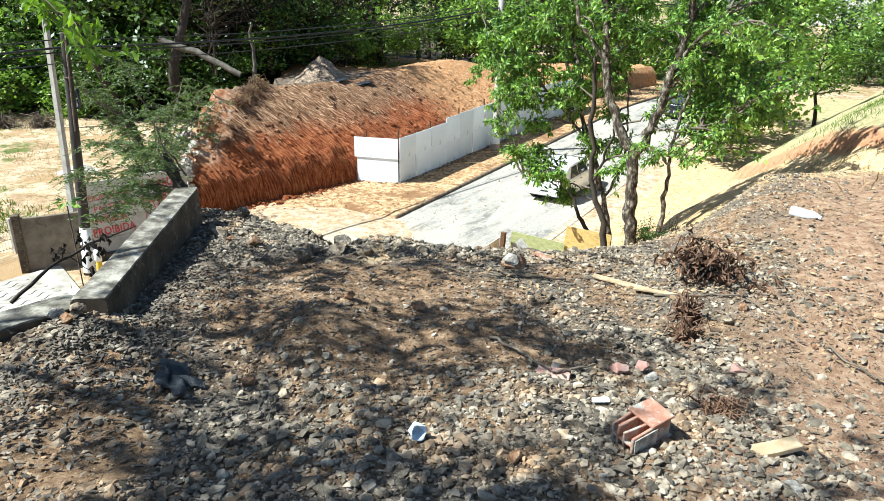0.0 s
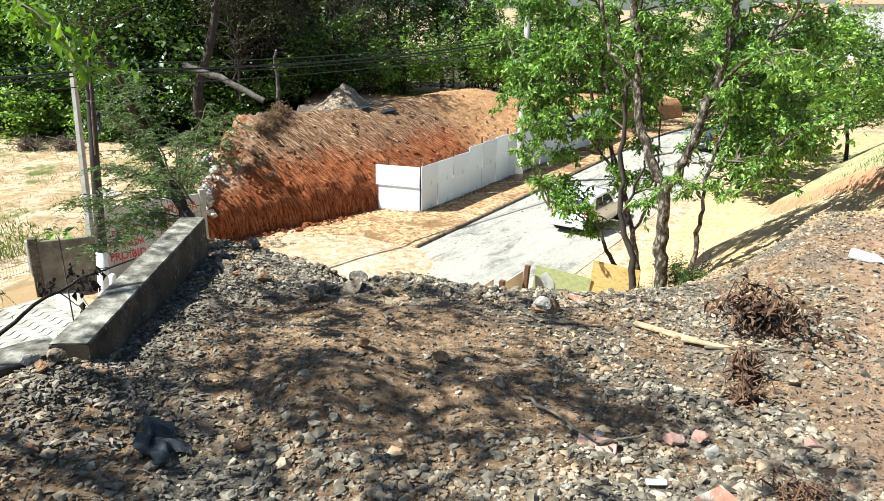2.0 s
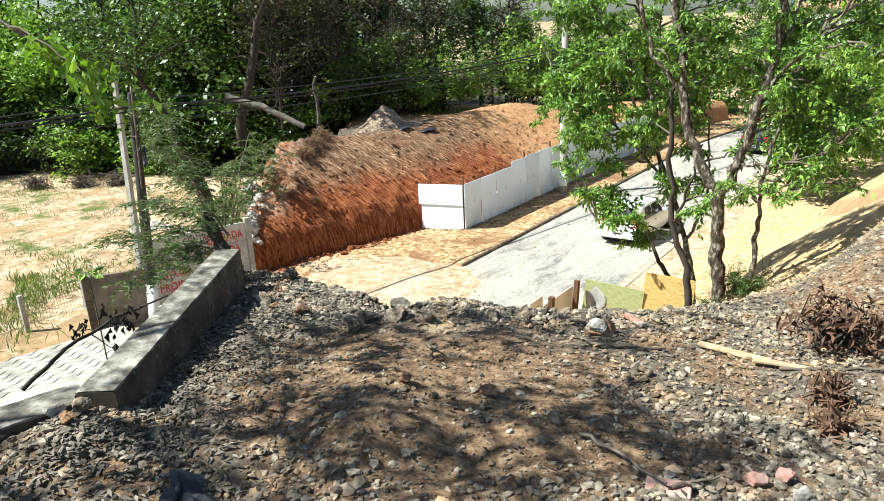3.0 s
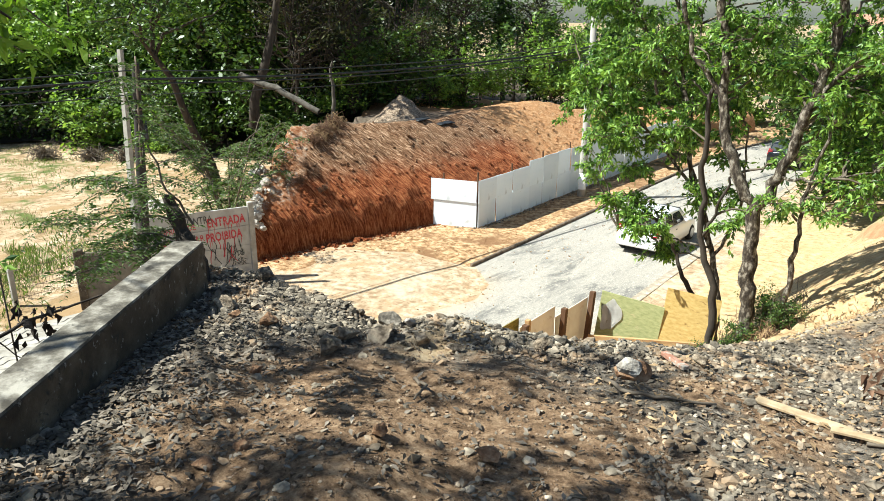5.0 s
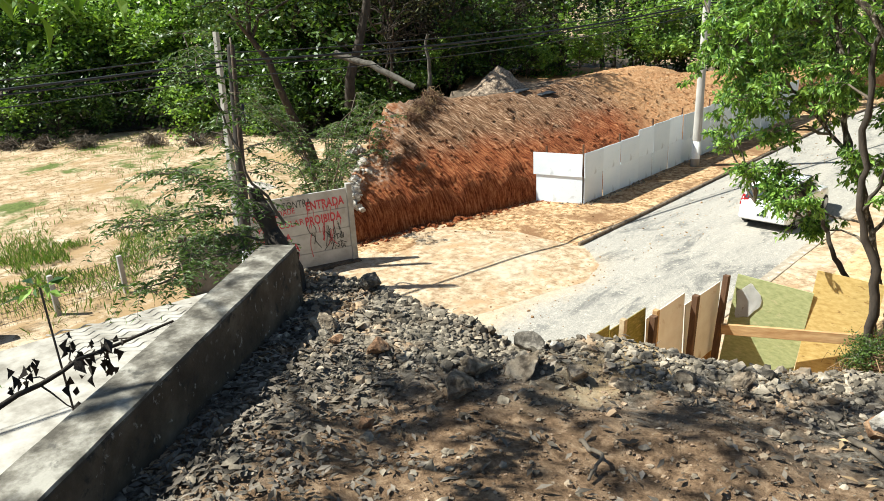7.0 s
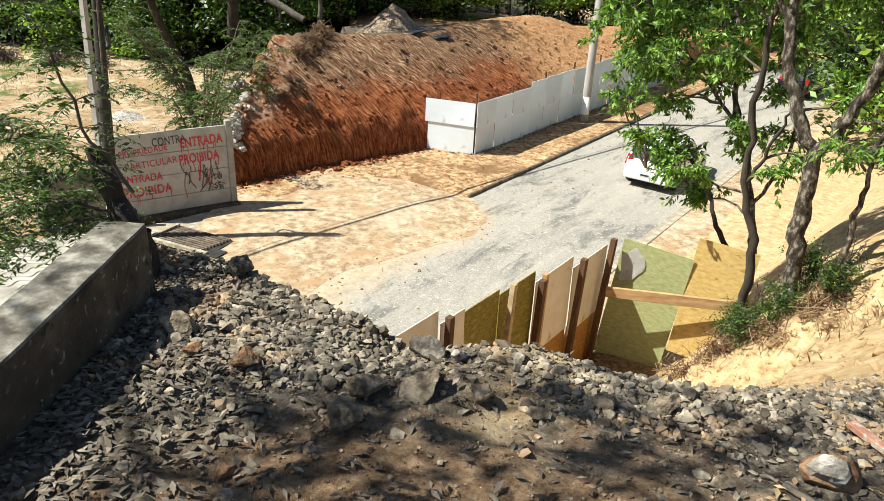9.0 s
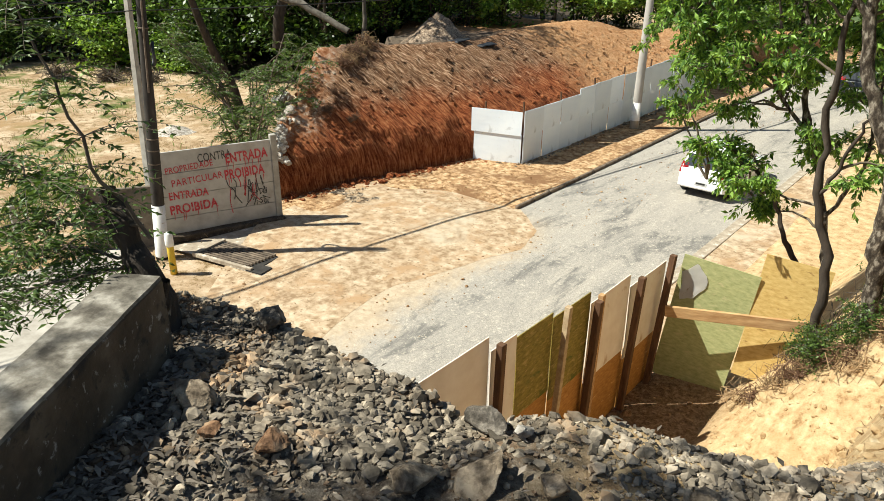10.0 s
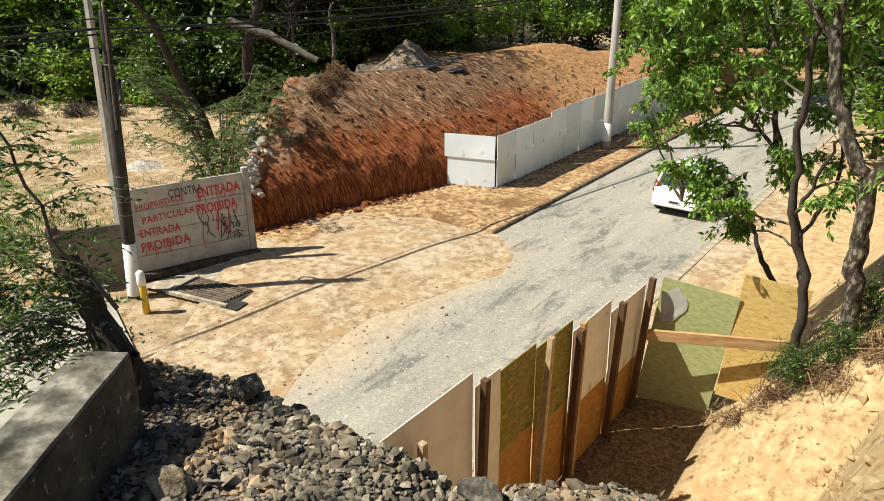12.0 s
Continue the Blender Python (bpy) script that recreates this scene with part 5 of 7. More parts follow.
# fist-sized stones in the heaps along the brow
x, y, z = scatter(28000, -5.5, -1.9, 4.2, 6.4, lambda x, y: (np.exp(-((x + 4.35) / 0.62) ** 2 - ((y - 5.08) / 0.36) ** 2) + np.exp(-((x + 2.55) / 0.26) ** 2 - ((y - 5.65) / 0.36) ** 2)
                                                                 + 0.3 * np.exp(-((x + 3.9) / 0.3) ** 2 - ((y - 4.0) / 0.3) ** 2)) * (y > soil_line(x) - 0.03) * (brow_distance(x, y) < 0.35) * ((brow_distance(x, y) < -0.13) | (y > 5.0)))
size = np.clip(rng.lognormal(-4.35, 0.42, len(x)), 0.008, 0.036)
V, F = stones_np(np.stack([x, y, z + size * 0.35], -1), size, rng, 0.66, 0.19)
tagged(mesh_np("gravel", V, F, M_STONE), "coarse grey stones heaped along the brow", "gravel", kind="stuff")
# clods on the sandy bank and the floor behind the fence
x, y, z = scatter(2600, -6.6, -0.5, 7.0, 16.5, lambda x, y: np.where(brow_distance(x, y) > 0.8, 0.75, 0))
size = np.clip(rng.lognormal(-3.7, 0.55, len(x)), 0.01, 0.13)
V, F = stones_np(np.stack([x, y, z + size * 0.1], -1), size, rng)
tagged(mesh_np("clods", V, F, M_PLATEAU), "clods and pebbles on the sandy bank", "rubble", kind="stuff")


def litter(n, x0, x1, y0, y1, keep, size, mat, label, name):
    x, y, z = scatter(n, x0, x1, y0, y1, keep)
    a = rng.uniform(0, 6.28, len(x))
    D = np.stack([np.cos(a), np.sin(a), rng.normal(0.05, 0.14, len(x))], -1)
    V, F = leaves_np(np.stack([x, y, z + rng.uniform(0.008, 0.032, len(x))], -1), D, size, rng, 0.34, 0.05, 4.0)
    tagged(mesh_np(name, V, F, mat), label, "leaf litter", kind="stuff")


def by_wall(x, y):
    d = x + 3.3 + np.where(y > 2.7, 0.745 * (y - 2.7), 0)
    return np.where((d > 0.02) & (d < 1.3), np.exp(-d * 2.4), 0)


litter(34000, -5.0, -1.8, 1.0, 5.2, by_wall, 0.055, M_LITTER, "dark dead leaves drifted against the wall", "dead_leaves")
litter(5200, -4.5, 2.0, 1.0, 7.0, lambda x, y: 0.5 + 0 * x, 0.06, M_LITTER, "scattered dead leaves and chips on the gravel", "dead_leaves")
litter(4500, -2.0, 3.0, 5.0, 12.0, lambda x, y: np.where(brow_distance(x, y) < 0.4, 0.8, 0), 0.06, M_STRAW, "dry straw and chips on the sunlit brow", "straw")

# ---- rocks that stand out ----
for k, (x, y, s, mt, lb, fl) in enumerate((
        (-3.45, 4.68, (0.14, 0.11, 0.1), M_ROCK, "dark angular rock lying on the gravel", 0),
        (-3.53, 4.91, (0.15, 0.12, 0.085), M_ROCK, "grey rock with a pale top beside a dark one", 0),
        (-3.37, 5.12, (0.18, 0.13, 0.07), M_ROCK, "flat brown-grey slab of rock", 0),
        (-3.16, 5.26, (0.1, 0.1, 0.08), M_ROCK, "dark lump of rock against the slab", 0),
        (-4.02, 4.68, (0.085, 0.085, 0.08), M_ROCK_RED, "rusty brown rounded rock", 0),
        (-4.47, 4.65, (0.13, 0.1, 0.075), M_ROCK, "pale angular rock near the wall end", 0),
        (-4.22, 4.55, (0.07, 0.06, 0.05), M_ROCK_RED, "small brown rock near the wall", 0),
        (-4.67, 5.42, (0.13, 0.1, 0.1), M_TAR, "broken chunk of old asphalt on the brow", 0),
        (-4.76, 5.28, (0.12, 0.09, 0.09), M_TAR, "broken chunk of old asphalt on the brow", 0),
        (-4.2, 5.52, (0.11, 0.08, 0.05), M_TAR, "broken chunk of old asphalt on the brow", 0),
        (-3.62, 5.48, (0.14, 0.1, 0.1), M_TAR, "large chunk of old asphalt at the edge of the drop", 0),
        (-3.43, 5.48, (0.07, 0.05, 0.07), M_WHITE_ROCK, "small pale rock at the edge", 0),
        (-2.72, 5.56, (0.1, 0.08, 0.06), M_ROCK, "grey rock in the heap on the brow", 0),
        (-2.9, 5.3, (0.09, 0.07, 0.05), M_ROCK, "grey rock in the heap on the brow", 0),
        (-2.5, 5.75, (0.1, 0.08, 0.06), M_ROCK, "grey rock in the heap on the brow", 0),
        (-1.9, 4.2, (0.1, 0.07, 0.05), M_ROCK_RED, "brown clod of earth on the gravel", 0),
        (-2.35, 3.95, (0.09, 0.06, 0.05), M_ROCK_RED, "brown clod of earth on the gravel", 0),
        (-2.9, 2.35, (0.06, 0.05, 0.045), M_ROCK_RED, "rounded tan stone by the black plastic", 0),
        (-0.7, 3.95, (0.05, 0.045, 0.04), M_WHITE_ROCK, "rounded pale stone on the gravel", 0),
        (-0.35, 4.15, (0.11, 0.08, 0.05), M_CLAY_TILE, "pinkish lump of broken masonry", 0),
        (-0.25, 4.3, (0.08, 0.08, 0.06), M_CLAY_TILE, "pinkish lump of broken masonry", 0),
        (-0.12, 4.12, (0.09, 0.07, 0.05), M_WHITE_ROCK, "pale lump of mortar", 0),
        (0.3, 4.6, (0.1, 0.07, 0.05), M_CLAY_TILE, "pinkish lump of broken masonry", 0),
        (-0.62, 3.3, (0.05, 0.04, 0.03), M_WHITE_ROCK, "pale stone on the gravel", 0),
        (0.75, 3.3, (0.1, 0.07, 0.05), M_WHITE_ROCK, "pale broken stone in the gravel", 0),
        (0.95, 4.6, (0.07, 0.05, 0.04), M_ROCK, "buff stone on the gravel", 0),
        (-3.44, 2.52, (0.09, 0.07, 0.06), M_ROCK, "grey rubble stone piled against the end of the wall", 0),
        (-3.36, 2.4, (0.07, 0.06, 0.05), M_ROCK_RED, "brown rubble stone piled against the end of the wall", 0),
        (-3.53, 2.42, (0.08, 0.06, 0.05), M_WHITE_ROCK, "pale rubble stone piled against the end of the wall", 0),
        (-1.6, 6.3, (0.11, 0.08, 0.06), M_ROCK, "grey rock on the sunlit brow", 0),
        (-0.9, 6.9, (0.12, 0.08, 0.06), M_ROCK, "grey rock on the sunlit brow", 0))):
    s = tuple(0.78 * q for q in s)
    rock("rock", (x, y, zh(x, y) + s[2] * 0.7), s, mt, lb, 500 + k, 1, "rock", 4)
for k in range(34):
    x, y = float(rng.uniform(-4.6, 1.2)), float(rng.uniform(2.0, 6.0))
    if brow_distance(np.array([x]), np.array([y]))[0] > -0.15 or (x < -3.1 - 0.75 * max(y - 2.7, 0)):
        continue
    s = float(rng.uniform(0.035, 0.065))
    rock("stone", (x, y, zh(x, y) + s * 0.3), s, M_ROCK if k % 3 else M_ROCK_RED, "hand-sized grey stone in the gravel", 700 + k, 0.65, "stone", 2, None, "hand-sized stones on the heap")

# broken hollow brick with its channels
brick = empty("hollow_brick", "broken hollow clay brick with mortar on its faces", "brick", (0.02, 3.33, zh(0.02, 3.33) + 0.0), 62)
walls = [(-0.14, 0.14, -0.08, 0.08, 0.0, 0.016), (-0.14, 0.14, -0.066, 0.066, 0.063, 0.077), (-0.02, 0.14, -0.08, 0.08, 0.126, 0.142)]
walls += [(-0.14, 0.14 - 0.03 * k, yy, yy + 0.014, 0.017, 0.125) for k, yy in enumerate((-0.08, -0.025, 0.026, 0.066))]
for k, w in enumerate(walls):
    piece = part("clay_wall", rough_box(*w, 0.003, None, 3, 0.028, 5 + k), M_BRICK, brick)
    piece.rotation_euler = (radians(8), radians(-6), 0)
bm = rough_box(-0.13, 0.02, -0.084, -0.078, 0.02, 0.12, 0.0, None, 2, 0.008)
part("mortar", bm, M_WHITE_ROCK, brick, "crust of pale mortar").rotation_euler = (radians(8), radians(-6), 0)
# block with a pale face, at the brow
block = empty("masonry_lump", "lump of red masonry with a pale plastered face", "masonry", (-1.83, 5.7, zh(-1.83, 5.7)), 20)
core = bmesh.new()
bmesh.ops.create_icosphere(core, subdivisions=2, radius=0.1)
face = core.copy()
for v in core.verts:
    v.co = Vector((v.co.x * 1.15, v.co.y * 0.8, max(v.co.z * 0.75, -0.05) + 0.04)) + noise.noise_vector(v.co * 14) * 0.03
for v in face.verts:
    v.co = Vector((v.co.x * 0.75 - 0.02, v.co.y * 0.42 - 0.045, v.co.z * 0.6 + 0.085)) + noise.noise_vector(v.co * 17) * 0.022
part("brick_core", core, M_ROCK_RED, block)
part("plaster_face", face, M_WHITE_ROCK, block, "pale grey plastered face")
# plastic cup, bottle, bag
bm = lathe([(0.03, 0), (0.036, 0.02), (0.034, 0.05), (0.043, 0.08), (0.041, 0.083), (0.03, 0.06), (0.027, 0.01)], 18)
for v in bm.verts:
    v.co += noise.noise_vector(v.co * 30) * 0.014
cup = part("plastic_cup", bm, M_PLASTIC, None, "", True)
cup.matrix_world = pose(-1.0, 2.76, zh(-1.0, 2.76) + 0.04, 70, 20, 40)
tagged(cup, "crumpled white plastic cup lying on the gravel", "cup")
bottle = new("plastic_bottle")
bottle.matrix_world = pose(0.31, 8.1, zh(0.31, 8.1) + 0.05, 0, 90, -25)
tagged(bottle, "clear crushed plastic bottle lying on the soil", "bottle")
bm = lathe([(0.045, -0.13), (0.05, -0.11), (0.05, 0.02), (0.042, 0.05), (0.05, 0.08), (0.018, 0.15), (0.016, 0.17)], 16)
for v in bm.verts:
    v.co += noise.noise_vector(v.co * 18) * 0.012
part("body", bm, M_PLASTIC, bottle)
part("cap", lathe([(0.019, 0.168), (0.019, 0.19), (0.012, 0.192)], 12), M_BOARD, bottle, "white screw cap")
bag = sheet_param("plastic_bag", np.linspace(0, 1, 22), np.linspace(0, 1, 14),
                  lambda a, b: (-2.66 + 0.34 * a + 0.05 * np.sin(7 * b), 2.42 + 0.2 * b - 0.12 * a + 0.03 * np.sin(9 * a),
                                heap_z(-2.66 + 0.34 * a, 2.42 + 0.2 * b - 0.12 * a) + 0.05 + 0.03 * fbm(a * 3, b * 3, 2.5, 61) - 0.05 * ((a - 0.5) ** 2 + (b - 0.5) ** 2)), M_BAG)
tagged(bag, "torn black plastic bag on the gravel", "plastic bag")


# planks, sticks, roots
def plank(at, L, w, t, rz, mat, label, ry=0):
    bm = rough_box(-L / 2, L / 2, -w / 2, w / 2, 0, t, 0.004, None, 4, 0.012, at[0] * 7)
    ob = part("plank", bm, mat)
    ob.matrix_world = pose(at[0], at[1], zh(at[0], at[1]) + 0.02, 0, ry, rz)
    tagged(ob, label, "plank")


plank((-0.85, 5.85), 0.6, 0.07, 0.02, -8, M_TIMBER2, "pale split plank lying on the gravel")
plank((-0.55, 5.75), 0.35, 0.05, 0.02, 6, M_TIMBER2, "short pale split plank beside a longer one")
plank((0.62, 3.62), 0.28, 0.09, 0.03, 35, M_TIMBER2, "broken pale board end in the gravel", -12)
plank((-1.72, 6.15), 0.24, 0.05, 0.03, -30, M_BRICK, "orange shard of clay tile on the brow")
plank((-0.28, 3.6), 0.1, 0.04, 0.012, 30, M_BOARD, "white plastic strip in the gravel")
plank((-0.66, 3.82), 0.2, 0.13, 0.02, 15, M_CLAY_TILE, "pink clay tile shard under a stick")


def stick(points, r, label, mat=M_BARK_TWIG):
    P = np.array([(x, y, zh(x, y) + h) for x, y, h in points])
    P = wavy(P, rng, 12, 0.008)
    V, F = tube(P, np.linspace(r, r * 0.5, len(P)), 6)
    tagged(mesh_np("stick", V, F, mat, True), label, "stick")


stick([(-1.2, 4.0, 0.03), (-0.9, 3.95, 0.04), (-0.66, 3.78, 0.06)], 0.012, "bent dry stick lying over the gravel")
stick([(-0.66, 3.8, 0.03), (-0.45, 3.98, 0.09)], 0.01, "short dry stick on the gravel")
stick([(-2.75, 4.7, 0.02), (-2.6, 4.62, 0.05), (-2.55, 4.45, 0.02)], 0.012, "forked dry twig on the soil")
stick([(-1.95, 5.55, 0.02), (-1.75, 5.4, 0.03), (-1.4, 5.55, 0.03), (-1.3, 5.65, 0.02)], 0.015, "curved grey root along the brow")
stick([(0.75, 5.3, 0.03), (1.2, 4.9, 0.05)], 0.009, "thin dry stick on the sunlit soil")
stick([(-0.55, 5.72, 0.02), (0.1, 5.8, 0.05), (0.25, 5.75, 0.03)], 0.012, "dry stick beside the planks")
for k in range(26):
    x, y = float(rng.uniform(-4.0, 1.4)), float(rng.uniform(2.0, 6.2))
    if brow_distance(np.array([x]), np.array([y]))[0] > -0.2 or (x < -3.0 - 0.75 * max(y - 2.7, 0)):
        continue
    a = rng.uniform(0, 6.28)
    l = rng.uniform(0.06, 0.16)
    stick([(x, y, 0.025), (x + l * math.cos(a), y + l * math.sin(a), 0.035)], 0.005, "small dry twig on the gravel")


def root_clump(name, at, h, n, mat, label, spread=0.25, rad=0.012, up=0.6, category="roots"):
    """A knot of dry roots or stalks that springs from one place."""
    thing = empty(name, label, category, at)
    pcs = []
    for k in range(n):
        a = rng.uniform(0, 6.28)
        s = rng.uniform(0.3, 1) * spread
        hh = h * rng.uniform(0.2, 1) * up
        P = wavy([(0, 0, -0.03), (s * 0.4 * math.cos(a), s * 0.4 * math.sin(a), hh), (s * math.cos(a), s * math.sin(a), hh * rng.uniform(-0.2, 1.3))], rng, 7, 0.2 * spread)
        pcs.append(tube(P, np.linspace(rad, rad * 0.3, len(P)), 4))
    V, F = join_np(pcs)
    tagged(mesh_np("stalk_tangle", V, F, mat, False, thing), kind="stuff")
    if name in ("root_tuft", "brush_clump"):
        return thing
    bm = rough_box(-spread * 0.25, spread * 0.25, -spread * 0.22, spread * 0.22, -0.04, h * 0.16, 0.02, None, 3, 0.06, at[0])
    part("root_ball", bm, M_ROOT if mat is not M_LEAF_DRY else M_BARK_DARK, thing)
    return thing


dry = root_clump("root_stump", (-0.28, 6.15, zh(-0.28, 6.15)), 0.5, 26, M_BARK_DARK, "uprooted dry plant with withered brown leaves and roots", 0.34, 0.012, 0.7)
C = rng.normal(0, 1, (520, 3)) * np.array([0.15, 0.13, 0.09]) + np.array([0, 0, 0.2])
C[::3] += np.array([0.24, -0.04, -0.12])
V, F = leaves_np(C, rng.normal(0, 0.7, (520, 3)) + np.array([0, 0, -0.5]), 0.09, rng, 0.38, 0.5)
tagged(mesh_np("withered_leaves", V, F, M_ROOT, False, dry), kind="stuff")
root_clump("root_stump", (-0.2, 5.35, zh(-0.2, 5.35)), 0.3, 46, M_ROOT, "rusty-brown tuft of torn roots", 0.17, 0.014, 0.7)
root_clump("root_stump", (-0.12, 4.95, zh(-0.12, 4.95)), 0.22, 40, M_ROOT, "rusty-brown tuft of torn roots", 0.18, 0.015, 0.5)
root_clump("root_stump", (0.3, 3.9, zh(0.3, 3.9)), 0.1, 50, M_ROOT, "flattened tuft of rusty-brown roots", 0.22, 0.006, 0.5)
for k in range(20):
    t = k / 19
    x, y = -4.7 + 2.3 * t + rng.normal(0, 0.06), 14.75 + rng.normal(0, 0.2)
    root_clump("root_tuft", (x, y, zh(x, y)), 0.22, 17, M_ROOT if k % 2 else M_STRAW, "dry brown roots hanging over the sandy bank", 0.5, 0.01, 0.7)
for k in range(6):
    q = bank_f(np.array([3.1 + 0.28 * k]), np.array([21.9 + 0.42 * k]))
    root_clump("root_tuft", (float(q[0][0]), float(q[1][0]), float(q[2][0])), 0.45, 34, M_STRAW if k % 2 else M_ROOT, "tangle of dry red-brown roots on the corner of the bank", 0.6, 0.016, 0.8)
for k in range(14):
    q = bank_f(np.array([0.8 + rng.uniform(0, 2.6)]), np.array([18.2 + rng.uniform(0, 2.6) + 0.3 * k / 3]))
    if float(q[2][0]) > -5.2:
        root_clump("root_tuft", (float(q[0][0]), float(q[1][0]), float(q[2][0])), 0.28, 26, M_ROOT, "dry roots sticking out of the earth bank", 0.3, 0.008, 0.6)

log = new("log")
V, F = tube(wavy([(-27.2, 22.4, -0.55), (-25.3, 22.9, -1.1), (-23.4, 23.4, -1.95)], rng, 10, 0.02), np.linspace(0.15, 0.12, 10), 10)
mesh_np("trunk", V, F, M_LOG, True, log)
V, F = tube(wavy([(-24.6, 25.4, -2.6), (-24.55, 25.45, -1.2), (-24.7, 25.4, -0.3), (-24.5, 25.4, 0.0)], rng, 8, 0.03), np.linspace(0.11, 0.05, 8), 8)
mesh_np("snag", V, F, M_LOG, True, log)
tagged(log, "bare grey fallen log propped on the bank", "log")
for k, (x, y, w, l) in enumerate(((-22.1, 28.6, 0.55, 0.9), (-21.5, 29.8, 0.4, 1.1))):
    q = bank_f(np.array([float(np.interp(y, BASE_Y, BASE_X)) - x]), np.array([y]))
    ob = part("tarpaulin", rough_box(-w / 2, w / 2, -l / 2, l / 2, 0, 0.05, 0.02, None, 3, 0.06, k), M_BAG)
    ob.location = (x, y, float(q[2][0]) + 0.05)
    tagged(ob, "crumpled black tarpaulin on the bank", "tarpaulin")


# ---- cars ----
def car(name, at, rz, paint, label, L, W, H):
    """A five-door hatchback: lofted body and cabin, glass, wheels, lamps. x runs forward from the tail."""
    c = empty(name, label, "car", at, rz)

    def loft(stations, prof, mat, nm, lb=""):
        bm = bmesh.new()
        rows = []
        for s in stations:
            rows.append([bm.verts.new(p) for p in prof(s)])
        for a, b in zip(rows, rows[1:]):
            for i in range(len(a) - 1):
                bm.faces.new((a[i], a[i + 1], b[i + 1], b[i]))
        bm.faces.new(rows[0])
        bm.faces.new(rows[-1][::-1])
        return part(nm, bm, mat, c, lb, True)

    xs = [0.0, 0.06, 0.2, 0.5, 1.0, 1.6, 2.2, 2.8, 3.3, 3.7, 3.9, L - 0.02]
    half = W / 2

    def body(s):
        k = np.interp(s, [0, 0.06, 0.3, 1.0, 3.0, 3.6, 3.9, L], [0.86, 0.93, 0.98, 1, 1, 0.96, 0.86, 0.72]) * half
        belt = np.interp(s, [0, 0.1, 0.5, 2.7, 3.2, 3.7, 3.95, L], [0.86, 0.95, 0.99, 0.93, 0.87, 0.78, 0.66, 0.55])
        low = np.interp(s, [0, 0.3, 3.5, L], [0.32, 0.2, 0.2, 0.3])
        one = [(k * 0.9, low), (k, low + 0.12), (k, 0.55), (k * 0.985, belt - 0.1), (k * 0.93, belt), (k * 0.5, belt + 0.035), (0, belt + 0.05)]
        return [(s, -y, z) for y, z in one] + [(s, y, z) for y, z in one[-2::-1]]

    loft(xs, body, paint, "body")

    def cabin(s):
        roof = np.interp(s, [0.1, 0.32, 0.7, 1.4, 2.0, 2.35, 2.95], [0.99, 1.3, H - 0.03, H, H - 0.03, H - 0.1, 0.94])
        k = np.interp(s, [0.1, 0.7, 1.5, 2.4, 2.95], [0.9, 0.94, 0.95, 0.93, 0.88]) * half
        t = (roof - 0.9) / (H - 0.9)
        one = [(k * 0.97, 0.86), (k * (0.97 - 0.15 * t * 0.9), 0.9 + (roof - 0.9) * 0.85), (k * (0.93 - 0.22 * t), roof - 0.02), (k * 0.4, roof + 0.005), (0, roof + 0.01)]
        return [(s, -y, z) for y, z in one] + [(s, y, z) for y, z in one[-2::-1]]

    loft([0.1, 0.2, 0.32, 0.5, 0.7, 1.0, 1.4, 1.8, 2.1, 2.35, 2.6, 2.95], cabin, paint, "cabin")

    def pane(pts, nm="window", mat=M_GLASS, thick=0.012):
        bm = bmesh.new()
        f = bm.faces.new([bm.verts.new(p) for p in pts])
        f.normal_update()
        r = bmesh.ops.solidify(bm, geom=[f], thickness=thick)
        return part(nm, bm, mat, c)

    for s in (1, -1):
        yb, yt = half * 0.945, half * 0.80
        pane([(0.62, s * yb, 0.97), (1.38, s * yb, 0.96), (1.38, s * yt, H - 0.14), (0.86, s * yt, H - 0.15)])
        pane([(1.46, s * yb, 0.96), (2.5, s * yb * 0.985, 0.95), (2.1, s * yt, H - 0.15), (1.46, s * yt, H - 0.14)])
        lamp = pane([(0.0, s * half * 0.92, 0.78), (0.02, s * half * 0.62, 0.78), (0.13, s * half * 0.62, 1.08), (0.2, s * half * 0.9, 1.1)], "tail_lamp", M_LAMP_RED, 0.03)
        m = part("mirror", rough_box(2.25, 2.37, -0.1, 0.1, 0.95, 1.07, 0.03), paint, c)
        m.location = (0, s * (half + 0.06), 0)
        part("door_handle", rough_box(1.52, 1.64, s * (half + 0.004) - 0.012, s * (half + 0.004) + 0.012, 0.78, 0.81, 0.005), M_TRIM, c)
        part("door_handle", rough_box(0.78, 0.9, s * (half + 0.0) - 0.012, s * (half + 0.0) + 0.012, 0.79, 0.82, 0.005), M_TRIM, c)
        for xw in (0.68, 3.26):
            wheel = new("wheel")
            wheel.parent = c
            wheel.matrix_basis = pose(xw, s * (half - 0.09), 0.3, 90, 0, 0)
            part("tyre", lathe([(0.2, -0.1), (0.28, -0.1), (0.305, -0.06), (0.305, 0.06), (0.28, 0.1), (0.2, 0.1)], 24), M_TYRE, wheel, "", True)
            part("rim", lathe([(0.19, -0.105), (0.195, -0.112), (0.06, -0.104), (0.06, 0.104), (0.195, 0.112), (0.19, 0.105)], 10), M_RIM, wheel)
    pane([(0.105, -half * 0.78, 1.0), (0.105, half * 0.78, 1.0), (0.34, half * 0.7, 1.36), (0.34, -half * 0.7, 1.36)], "rear_window")
    pane([(2.93, half * 0.8, 0.98), (2.93, -half * 0.8, 0.98), (2.37, -half * 0.72, H - 0.09), (2.37, half * 0.72, H - 0.09)], "windscreen")
    part("bumper", rough_box(-0.07, 0.12, -half * 0.9, half * 0.9, 0.3, 0.56, 0.05), paint, c)
